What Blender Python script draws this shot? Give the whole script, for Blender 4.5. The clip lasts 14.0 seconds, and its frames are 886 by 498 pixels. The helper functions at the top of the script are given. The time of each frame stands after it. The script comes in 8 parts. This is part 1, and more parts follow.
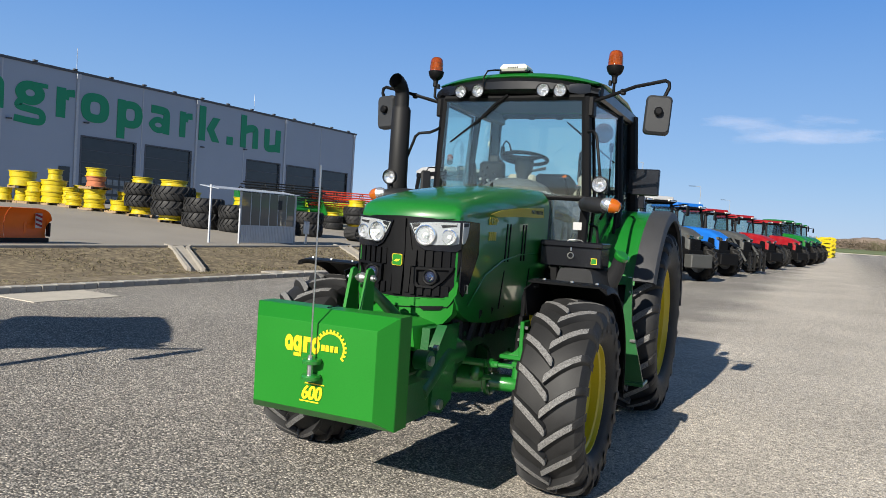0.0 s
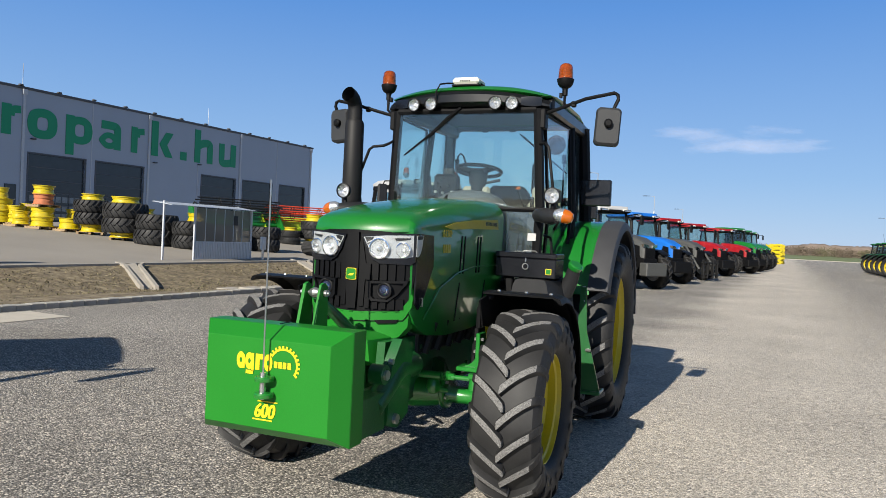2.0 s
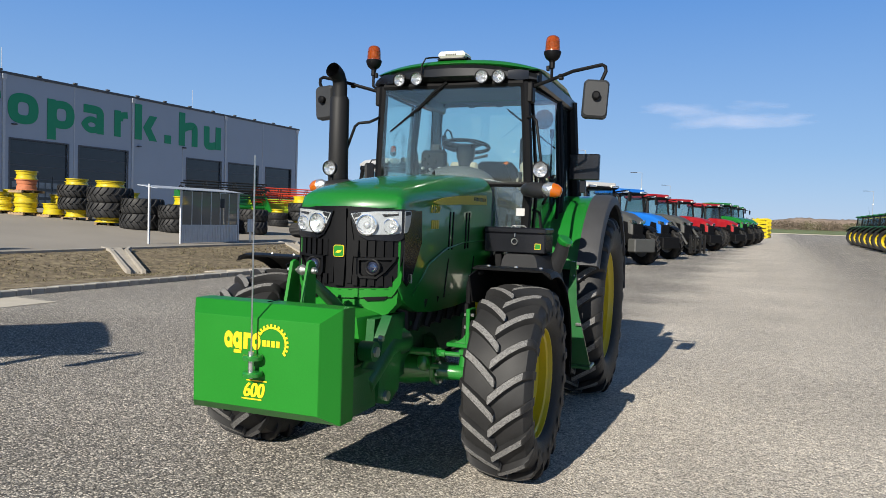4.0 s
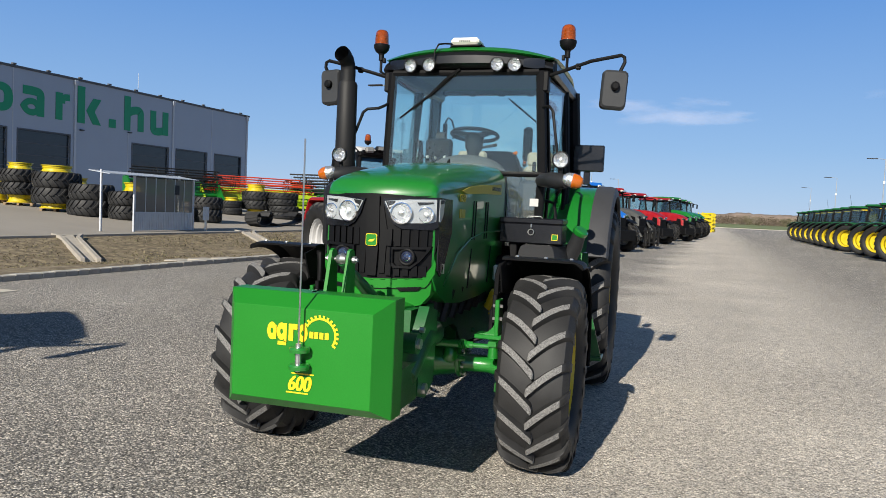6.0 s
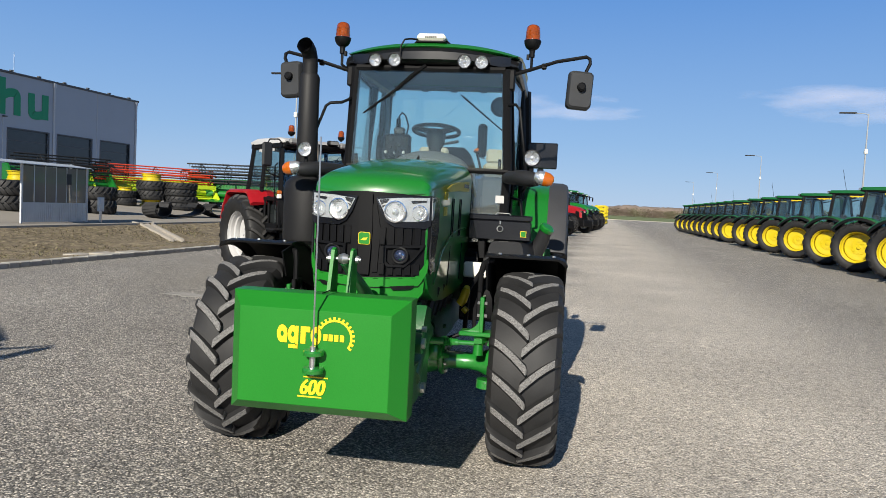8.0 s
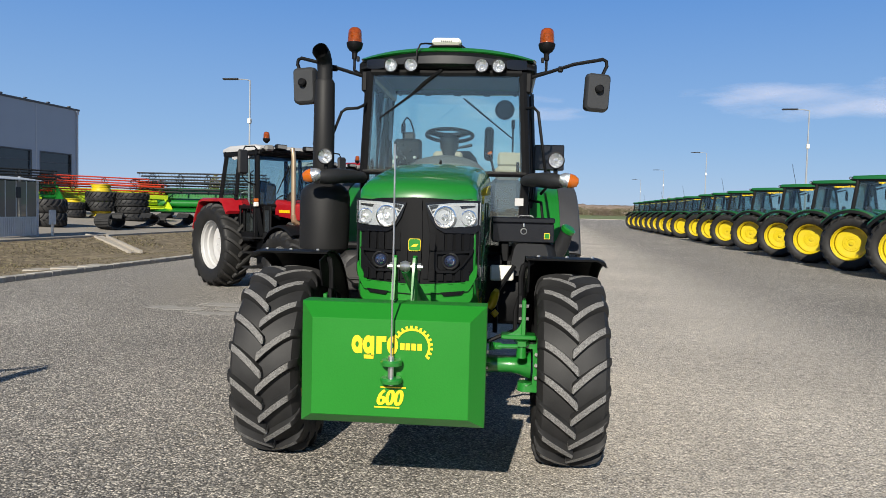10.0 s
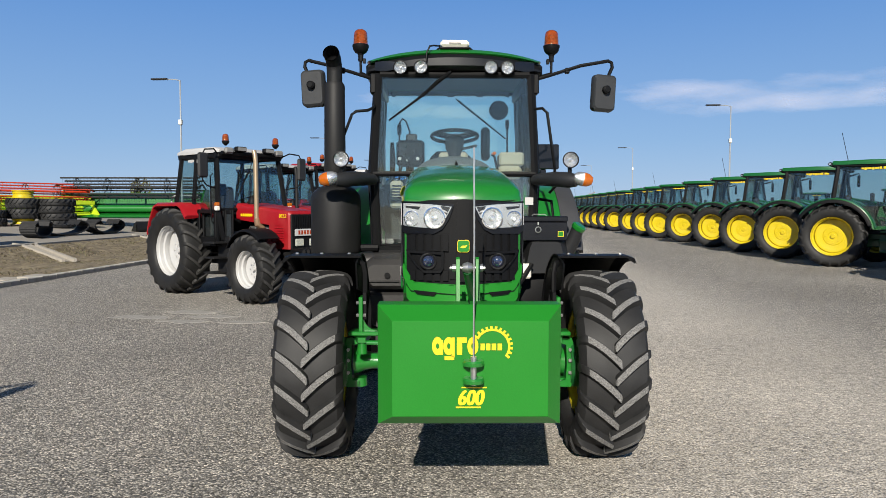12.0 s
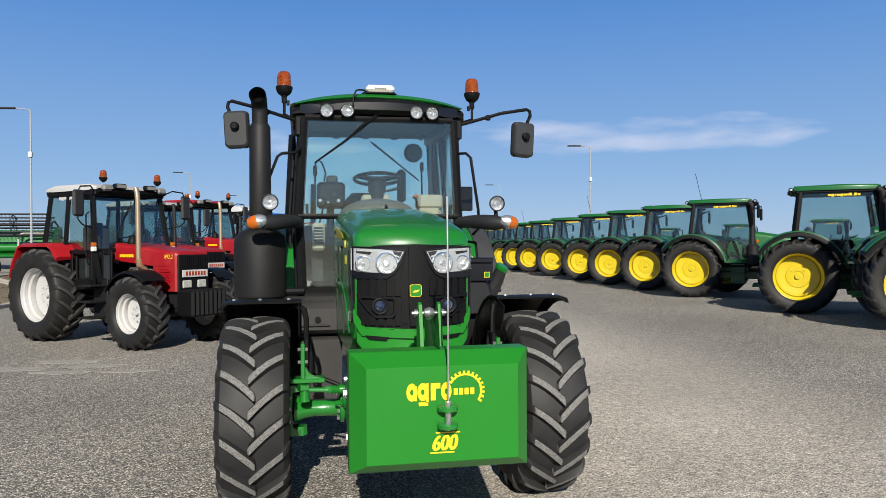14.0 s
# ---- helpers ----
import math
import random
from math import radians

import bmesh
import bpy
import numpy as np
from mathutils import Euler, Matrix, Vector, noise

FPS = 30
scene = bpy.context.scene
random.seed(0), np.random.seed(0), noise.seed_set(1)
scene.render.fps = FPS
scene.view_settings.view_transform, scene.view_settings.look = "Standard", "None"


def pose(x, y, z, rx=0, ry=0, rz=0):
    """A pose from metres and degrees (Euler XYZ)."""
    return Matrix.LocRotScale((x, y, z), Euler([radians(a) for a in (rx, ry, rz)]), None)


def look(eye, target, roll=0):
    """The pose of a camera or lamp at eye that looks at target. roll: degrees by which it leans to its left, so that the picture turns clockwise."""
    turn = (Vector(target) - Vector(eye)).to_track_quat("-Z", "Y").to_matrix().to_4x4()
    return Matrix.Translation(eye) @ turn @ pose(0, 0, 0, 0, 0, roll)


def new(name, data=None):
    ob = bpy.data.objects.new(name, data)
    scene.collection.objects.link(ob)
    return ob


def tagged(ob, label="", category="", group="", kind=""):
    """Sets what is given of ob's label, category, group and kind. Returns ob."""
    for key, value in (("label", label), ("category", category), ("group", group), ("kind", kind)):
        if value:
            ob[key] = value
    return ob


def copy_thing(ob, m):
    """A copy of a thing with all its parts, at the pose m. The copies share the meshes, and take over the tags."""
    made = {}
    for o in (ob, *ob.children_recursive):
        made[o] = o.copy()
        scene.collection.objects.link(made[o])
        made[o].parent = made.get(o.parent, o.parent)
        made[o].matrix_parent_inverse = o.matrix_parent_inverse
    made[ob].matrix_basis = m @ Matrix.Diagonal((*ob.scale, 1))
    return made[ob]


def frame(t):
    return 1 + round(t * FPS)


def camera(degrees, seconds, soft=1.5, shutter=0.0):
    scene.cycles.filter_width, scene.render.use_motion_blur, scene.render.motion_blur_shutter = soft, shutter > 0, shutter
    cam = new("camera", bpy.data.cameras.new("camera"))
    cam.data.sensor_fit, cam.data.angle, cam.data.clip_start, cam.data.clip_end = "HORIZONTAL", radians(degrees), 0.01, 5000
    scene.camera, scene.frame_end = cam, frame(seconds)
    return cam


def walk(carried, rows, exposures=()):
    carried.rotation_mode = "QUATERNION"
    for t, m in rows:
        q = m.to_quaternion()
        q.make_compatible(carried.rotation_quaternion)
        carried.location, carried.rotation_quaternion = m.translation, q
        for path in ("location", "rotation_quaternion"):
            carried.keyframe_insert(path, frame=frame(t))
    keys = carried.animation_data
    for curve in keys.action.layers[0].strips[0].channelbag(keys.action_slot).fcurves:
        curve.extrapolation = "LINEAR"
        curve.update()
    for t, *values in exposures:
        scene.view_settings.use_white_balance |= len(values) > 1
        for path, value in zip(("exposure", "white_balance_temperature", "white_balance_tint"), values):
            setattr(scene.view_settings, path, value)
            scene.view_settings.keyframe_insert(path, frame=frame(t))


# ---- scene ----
cam = camera(62.4, 14.0, 0.8)
PATH = [
    (0, (2.058, -3.798, 1.654), (1.224, -1.983, 1.577), 3.7),
    (0.5, (2.061, -3.801, 1.656), (1.24, -1.978, 1.588), 3.9),
    (1, (2.073, -3.815, 1.659), (1.277, -1.981, 1.604), 3.7),
    (1.5, (2.075, -3.805, 1.657), (1.313, -1.956, 1.615), 3.2),
    (2, (2.085, -3.781, 1.656), (1.35, -1.921, 1.62), 2.8),
    (2.5, (2.106, -3.756, 1.651), (1.384, -1.891, 1.613), 2.3),
    (3, (2.148, -3.733, 1.643), (1.425, -1.869, 1.591), 2.1),
    (5.3, (1.815, -3.832, 1.616), (1.181, -1.939, 1.497), 2.3),
    (5.5, (1.763, -3.875, 1.614), (1.144, -1.976, 1.499), 2.5),
    (6, (1.568, -3.811, 1.597), (0.998, -1.897, 1.488), 2.6),
    (6.5, (1.4, -3.722, 1.609), (0.892, -1.791, 1.502), 2.6),
    (7, (1.291, -3.748, 1.596), (0.857, -1.799, 1.485), 2.7),
    (7.5, (1.154, -3.87, 1.606), (0.797, -1.905, 1.488), 2.8),
    (7.7, (1.107, -3.919, 1.613), (0.776, -1.951, 1.494), 2.9),
    (9.8, (0.548, -3.957, 1.602), (0.374, -1.968, 1.49), 1.4),
    (10, (0.481, -3.986, 1.604), (0.316, -1.995, 1.497), 1.4),
    (10.5, (0.302, -4.141, 1.641), (0.158, -2.148, 1.541), 1.3),
    (11, (0.179, -4.216, 1.64), (0.06, -2.222, 1.539), 1.1),
    (11.5, (0.014, -4.169, 1.628), (-0.053, -2.173, 1.523), 0.5),
    (12, (-0.184, -4.061, 1.614), (-0.158, -2.064, 1.505), 0.1),
    (12.5, (-0.343, -4.05, 1.617), (-0.194, -2.058, 1.515), -0.2),
    (13, (-0.526, -4.047, 1.645), (-0.242, -2.068, 1.572), -0.3),
    (13.5, (-0.64, -4.069, 1.658), (-0.275, -2.103, 1.621), -0.3),
    (14, (-0.664, -4.067, 1.669), (-0.28, -2.105, 1.656), -0.3),
]
walk(cam, [(t, look(eye, target, roll)) for t, eye, target, roll in PATH], [(0, 0.60), (3, 0.57), (7.5, 0.52), (11, 0.45), (14, 0.44)])

# ---- light ----
SHADOW = Vector((0.22, 1.85, -1.0))          # the way the sunlight travels
ELEV = math.asin(1.0 / SHADOW.length)
world = bpy.data.worlds.new("sky")
scene.world = world
world.use_nodes = True
wn, wl = world.node_tree.nodes, world.node_tree.links
sky = wn.new("ShaderNodeTexSky")
sky.sky_type = 'NISHITA'
sky.sun_disc = False
sky.sun_elevation = ELEV
sky.sun_rotation = math.atan2(-SHADOW.x, -SHADOW.y)
sky.air_density, sky.dust_density, sky.ozone_density = 1.0, 0.1, 4.0
wn["Background"].inputs["Strength"].default_value = 0.06
haze = wn.new("ShaderNodeMix")
haze.data_type = 'RGBA'
haze.inputs["Factor"].default_value = 0.85
tcw = wn.new("ShaderNodeTexCoord")
sepw = wn.new("ShaderNodeSeparateXYZ")
rampw = wn.new("ShaderNodeValToRGB")
band = rampw.color_ramp.elements
band[0].position, band[0].color = 0.0, (0.37, 0.52, 0.75, 1)
band[-1].position, band[-1].color = 1.0, (0.075, 0.090, 0.115, 1)
for at, col in ((0.09, (0.25, 0.43, 0.72)), (0.30, (0.093, 0.265, 0.65)), (0.40, (0.060, 0.18, 0.46)), (0.6, (0.055, 0.095, 0.165))):
    el = band.new(at)
    el.color = (*col, 1)
wl.new(tcw.outputs["Generated"], sepw.inputs["Vector"])
wl.new(sepw.outputs["Z"], rampw.inputs["Fac"])
wl.new(sky.outputs["Color"], haze.inputs["A"])
gain = wn.new("ShaderNodeVectorMath")
gain.operation = 'SCALE'
gain.inputs["Scale"].default_value = 13.0
wl.new(rampw.outputs["Color"], gain.inputs[0])
wl.new(gain.outputs["Vector"], haze.inputs["B"])
wl.new(haze.outputs["Result"], wn["Background"].inputs["Color"])
sun_data = bpy.data.lights.new("sun", 'SUN')
sun_data.energy, sun_data.angle, sun_data.color = 5.0, radians(0.5), (1.0, 0.935, 0.82)
sun = new("sun", sun_data)
sun.matrix_world = look((0, 0, 60), Vector((0, 0, 60)) + SHADOW)
scene.view_settings.exposure = 0.5

# ---- materials ----
MATS = {}


def mat(name, col, rough=0.5, metal=0.0, vary=0.12, scale=6.0, bump=0.0, bscale=60.0, dirt=None, dirt_amt=0.0, dscale=3.0, coat=0.0, spec=0.5):
    """A procedural surface: base colour with variation at two scales, dirt in patches, fine relief."""
    if name in MATS:
        return MATS[name]
    m = bpy.data.materials.new(name)
    m.use_nodes = True
    n, l = m.node_tree.nodes, m.node_tree.links
    b = n["Principled BSDF"]
    tc = n.new("ShaderNodeTexCoord")
    n1 = n.new("ShaderNodeTexNoise")
    n1.inputs["Scale"].default_value, n1.inputs["Detail"].default_value = scale, 5
    n2 = n.new("ShaderNodeTexNoise")
    n2.inputs["Scale"].default_value, n2.inputs["Detail"].default_value = bscale, 3
    for q in (n1, n2):
        l.new(tc.outputs["Object"], q.inputs["Vector"])
    add = n.new("ShaderNodeMath")
    add.operation = 'ADD'
    l.new(n1.outputs["Fac"], add.inputs[0])
    l.new(n2.outputs["Fac"], add.inputs[1])
    ramp = n.new("ShaderNodeMapRange")
    ramp.inputs["From Min"].default_value, ramp.inputs["From Max"].default_value = 0.6, 1.4
    ramp.inputs["To Min"].default_value, ramp.inputs["To Max"].default_value = 1 - vary, 1 + vary
    l.new(add.outputs[0], ramp.inputs["Value"])
    hsv = n.new("ShaderNodeHueSaturation")
    hsv.inputs["Color"].default_value = (*col, 1)
    l.new(ramp.outputs[0], hsv.inputs["Value"])
    out = hsv.outputs["Color"]
    if dirt:
        n3 = n.new("ShaderNodeTexNoise")
        n3.inputs["Scale"].default_value, n3.inputs["Detail"].default_value = dscale, 8
        l.new(tc.outputs["Object"], n3.inputs["Vector"])
        r3 = n.new("ShaderNodeMapRange")
        r3.inputs["From Min"].default_value, r3.inputs["From Max"].default_value = 0.45, 0.7
        r3.inputs["To Max"].default_value = dirt_amt
        l.new(n3.outputs["Fac"], r3.inputs["Value"])
        mx = n.new("ShaderNodeMix")
        mx.data_type = 'RGBA'
        mx.inputs["B"].default_value = (*dirt, 1)
        l.new(r3.outputs[0], mx.inputs["Factor"])
        l.new(out, mx.inputs["A"])
        out = mx.outputs["Result"]
    l.new(out, b.inputs["Base Color"])
    rr = n.new("ShaderNodeMapRange")
    rr.inputs["To Min"].default_value, rr.inputs["To Max"].default_value = max(0.02, rough - 0.06), min(1, rough + 0.06)
    l.new(n1.outputs["Fac"], rr.inputs["Value"])
    l.new(rr.outputs[0], b.inputs["Roughness"])
    b.inputs["Metallic"].default_value = metal
    b.inputs["Coat Weight"].default_value = coat
    b.inputs["Coat Roughness"].default_value = 0.06
    b.inputs["Specular IOR Level"].default_value = spec
    if bump:
        bp = n.new("ShaderNodeBump")
        bp.inputs["Strength"].default_value, bp.inputs["Distance"].default_value = min(1, bump), 0.01
        l.new(n2.outputs["Fac"], bp.inputs["Height"])
        l.new(bp.outputs[0], b.inputs["Normal"])
    MATS[name] = m
    return m


def glass(name, tint, alpha, rough=0.02, veil=0.0, tone=(0.52, 0.64, 0.68)):
    """A thin tinted pane: mostly clear, mirrors by its Fresnel gloss. A diffuse veil paints sky haze on cab panes,
    cloudiness on sheets.
    """
    m = bpy.data.materials.new(name)
    m.use_nodes = True
    n, l = m.node_tree.nodes, m.node_tree.links
    n.remove(n["Principled BSDF"])
    out = n["Material Output"]
    tr = n.new("ShaderNodeBsdfTransparent")
    tr.inputs["Color"].default_value = (*tint, 1)
    gl = n.new("ShaderNodeBsdfGlossy")
    gl.inputs["Roughness"].default_value = rough
    lw = n.new("ShaderNodeLayerWeight")
    lw.inputs["Blend"].default_value = 0.5
    pw = n.new("ShaderNodeMath")
    pw.operation = 'POWER'
    pw.inputs[1].default_value = 4.5
    l.new(lw.outputs["Facing"], pw.inputs[0])
    fr = n.new("ShaderNodeMath")
    fr.operation = 'MULTIPLY_ADD'
    fr.inputs[1].default_value, fr.inputs[2].default_value = 0.85, alpha
    l.new(pw.outputs[0], fr.inputs[0])
    mx = n.new("ShaderNodeMixShader")
    l.new(fr.outputs[0], mx.inputs[0])
    l.new(tr.outputs[0], mx.inputs[1])
    l.new(gl.outputs[0], mx.inputs[2])
    film = n.new("ShaderNodeBsdfDiffuse")
    film.inputs["Color"].default_value = (*tone, 1)
    mf = n.new("ShaderNodeMixShader")
    mf.inputs[0].default_value = veil
    l.new(mx.outputs[0], mf.inputs[1])
    l.new(film.outputs[0], mf.inputs[2])
    l.new(mf.outputs[0], out.inputs["Surface"])
    return m


GREEN = mat("green paint", (0.007, 0.140, 0.016), 0.36, vary=0.06, scale=2, bump=0.0, coat=0.75, spec=0.4)
ROWGREEN = mat("dark green paint", (0.006, 0.095, 0.020), 0.38, vary=0.08, scale=2, coat=0.4, spec=0.35)
BOXGREEN = mat("weight green paint", (0.011, 0.172, 0.014), 0.42, vary=0.06, scale=3, bump=0.05, bscale=150, coat=0.05, spec=0.3)
DGREEN = mat("dark green cast paint", (0.006, 0.085, 0.018), 0.38, vary=0.15, scale=8, bump=0.12, bscale=90, coat=0.3)
YELLOW = mat("yellow rim paint", (0.52, 0.405, 0.006), 0.36, vary=0.06, scale=4, dirt=(0.48, 0.36, 0.08), dirt_amt=0.15, coat=0.2)
LETTER = mat("yellow lettering", (0.72, 0.50, 0.008), 0.45, vary=0.03)
BLACK = mat("black plastic", (0.0050, 0.0052, 0.0060), 0.52, vary=0.2, scale=9, bump=0.06, bscale=260, spec=0.14)
GLOSSBLACK = mat("gloss black panel", (0.006, 0.0065, 0.009), 0.22, vary=0.1, scale=5)
STACK = mat("matt black steel", (0.0092, 0.0093, 0.0100), 0.58, vary=0.2, scale=7, bump=0.1, bscale=120, spec=0.3)
GREYPL = mat("grey plastic", (0.0165, 0.0172, 0.0190), 0.5, vary=0.12, scale=8, bump=0.1, bscale=200, spec=0.3)
RUBBER = mat("tyre rubber", (0.0150, 0.0150, 0.0156), 0.60, vary=0.25, scale=9, bump=0.12, bscale=160, dirt=(0.036, 0.036, 0.037), dirt_amt=0.35, dscale=5, spec=0.35)
DARKRUBBER = mat("clean black rubber", (0.010, 0.0098, 0.0098), 0.6, vary=0.25, scale=9, bump=0.12, bscale=160, dirt=(0.03, 0.029, 0.027), dirt_amt=0.3, dscale=4, spec=0.35)
# lighter than GREYPL: sunlight on the mirror backs put into the colour
MIRRORBACK = mat("sunlit grey mirror plastic", (0.027, 0.029, 0.032), 0.55, vary=0.15, scale=8, bump=0.12, bscale=220, spec=0.35)
DASH = mat("grey dashboard plastic", (0.075, 0.080, 0.085), 0.6, vary=0.1, scale=9, bump=0.1, bscale=240)
SIDEPL = mat("brown grey moulded plastic", (0.030, 0.029, 0.029), 0.48, vary=0.15, scale=6, bump=0.12, bscale=180, spec=0.35)
MUDGREY = mat("weathered grey rubber", (0.036, 0.037, 0.041), 0.6, vary=0.15, scale=5, bump=0.1, bscale=150)
SATINBLACK = mat("satin black visor", (0.0055, 0.0058, 0.0066), 0.30, vary=0.15, scale=6, spec=0.4)
AXLEGREEN = mat("glossy axle paint", (0.011, 0.165, 0.020), 0.32, vary=0.12, scale=9, bump=0.10, bscale=60, coat=0.85, spec=0.5)
SILVER = mat("bright lamp housing", (0.46, 0.47, 0.48), 0.30, 0.25, vary=0.08, scale=20)
FOGGLASS = mat("blue-black fog lens", (0.020, 0.026, 0.055), 0.05, vary=0.2, coat=1.0, spec=0.8)
DARKLUG = mat("clean lug rubber", (0.026, 0.025, 0.024), 0.75, vary=0.3, scale=40)
LUGTOP = mat("dusty worn lug rubber", (0.15, 0.148, 0.145), 0.92, vary=0.9, scale=110, bump=0.5, bscale=260)
STEEL = mat("zinc steel", (0.55, 0.55, 0.54), 0.35, 0.9, vary=0.1, scale=20)
CHROME = mat("reflector chrome", (0.85, 0.86, 0.88), 0.08, 1.0, vary=0.02)
WHITE = mat("white paint", (0.43, 0.43, 0.43), 0.45, vary=0.05, dirt=(0.45, 0.43, 0.4), dirt_amt=0.3)
CREAM = mat("cream plastic", (0.70, 0.68, 0.60), 0.45, vary=0.04)
RED = mat("red paint", (0.27, 0.005, 0.010), 0.42, vary=0.08, scale=3, coat=0.1, spec=0.35, dirt=(0.3, 0.08, 0.06), dirt_amt=0.2)
BLUE = mat("blue paint", (0.010, 0.13, 0.50), 0.38, vary=0.06, scale=3, coat=0.1, spec=0.35)
ORANGE = mat("orange paint", (0.80, 0.155, 0.010), 0.42, vary=0.06)
DGREY = mat("dark grey steel", (0.06, 0.062, 0.06), 0.5, vary=0.15, scale=6)
GREY = mat("grey steel", (0.17, 0.17, 0.165), 0.55, vary=0.15, scale=6)
BEIGE = mat("cab beige trim", (0.27, 0.25, 0.20), 0.7, vary=0.1, scale=9)
SEATCL = mat("black seat cloth", (0.02, 0.02, 0.02), 0.9, vary=0.2, scale=30)
GLASS = glass("tinted cab glass", (0.90, 0.985, 0.96), 0.085, 0.02, 0.005)
# stronger pale veil: the bright sky this pane reflects, put into its colour
VEILGLASS = glass("veiled cab glass", (0.86, 0.93, 0.91), 0.12, 0.02, 0.025)
DGLASS = glass("dark cab glass", (0.805, 0.87, 0.86), 0.05, 0.02, 0.003)
LENS = glass("lamp lens", (0.93, 0.95, 0.96), 0.04, 0.05)
BEACON = mat("brown amber dome", (0.22, 0.040, 0.003), 0.07, vary=0.45, scale=22, coat=1.0, spec=0.7)
AMBER = mat("amber lens", (0.40, 0.095, 0.005), 0.15, vary=0.1, coat=0.6)
REDLENS = mat("red lens", (0.28, 0.035, 0.012), 0.2, vary=0.1, coat=0.4)
CONCRETE = mat("concrete", (0.34, 0.31, 0.265), 0.9, vary=0.18, scale=2.5, bump=0.4, bscale=70)
KERBMAT = mat("kerb concrete", (0.33, 0.315, 0.285), 0.9, vary=0.2, scale=4, bump=0.4, bscale=80)
FACADE = mat("grey sandwich panel", (0.325, 0.37, 0.44), 0.5, vary=0.05, scale=0.3)
FACADETRIM = mat("dark trim", (0.07, 0.075, 0.085), 0.5)
LIGHTTRIM = mat("light trim", (0.45, 0.47, 0.50), 0.45)
LAMPFACE = mat("lamp reflector", (0.66, 0.68, 0.70), 0.16, 0.82, vary=0.3, scale=40, bump=0.6, bscale=90)
DOORGLASS = mat("dark door glazing", (0.025, 0.03, 0.035), 0.15, vary=0.3, scale=1.2)
LAMPGLASS = mat("dull lamp glass", (0.36, 0.37, 0.33), 0.15, vary=0.3, scale=30, coat=0.5)
# patchy pale grey: the bright reflections in the door glass put into the colour
GLAZING = mat("reflecting door panes", (0.13, 0.145, 0.16), 0.12, vary=0.75, scale=1.7, spec=0.8)
SIGNGREEN = mat("sign green", (0.002, 0.255, 0.115), 0.5, vary=0.04)
GALV = mat("galvanised sheet", (0.50, 0.53, 0.56), 0.45, 0.35, vary=0.12, scale=3)
POLY = glass("shelter sheet", (0.50, 0.49, 0.45), 0.03, 0.30, 0.24, (0.55, 0.52, 0.46))
LEAF = mat("autumn leaves", (0.13, 0.12, 0.035), 0.8, vary=0.5, scale=0.08)
LEAF2 = mat("brown scrub", (0.115, 0.088, 0.062), 0.9, vary=0.45, scale=0.02)
BARK = mat("bark", (0.09, 0.075, 0.06), 0.9)


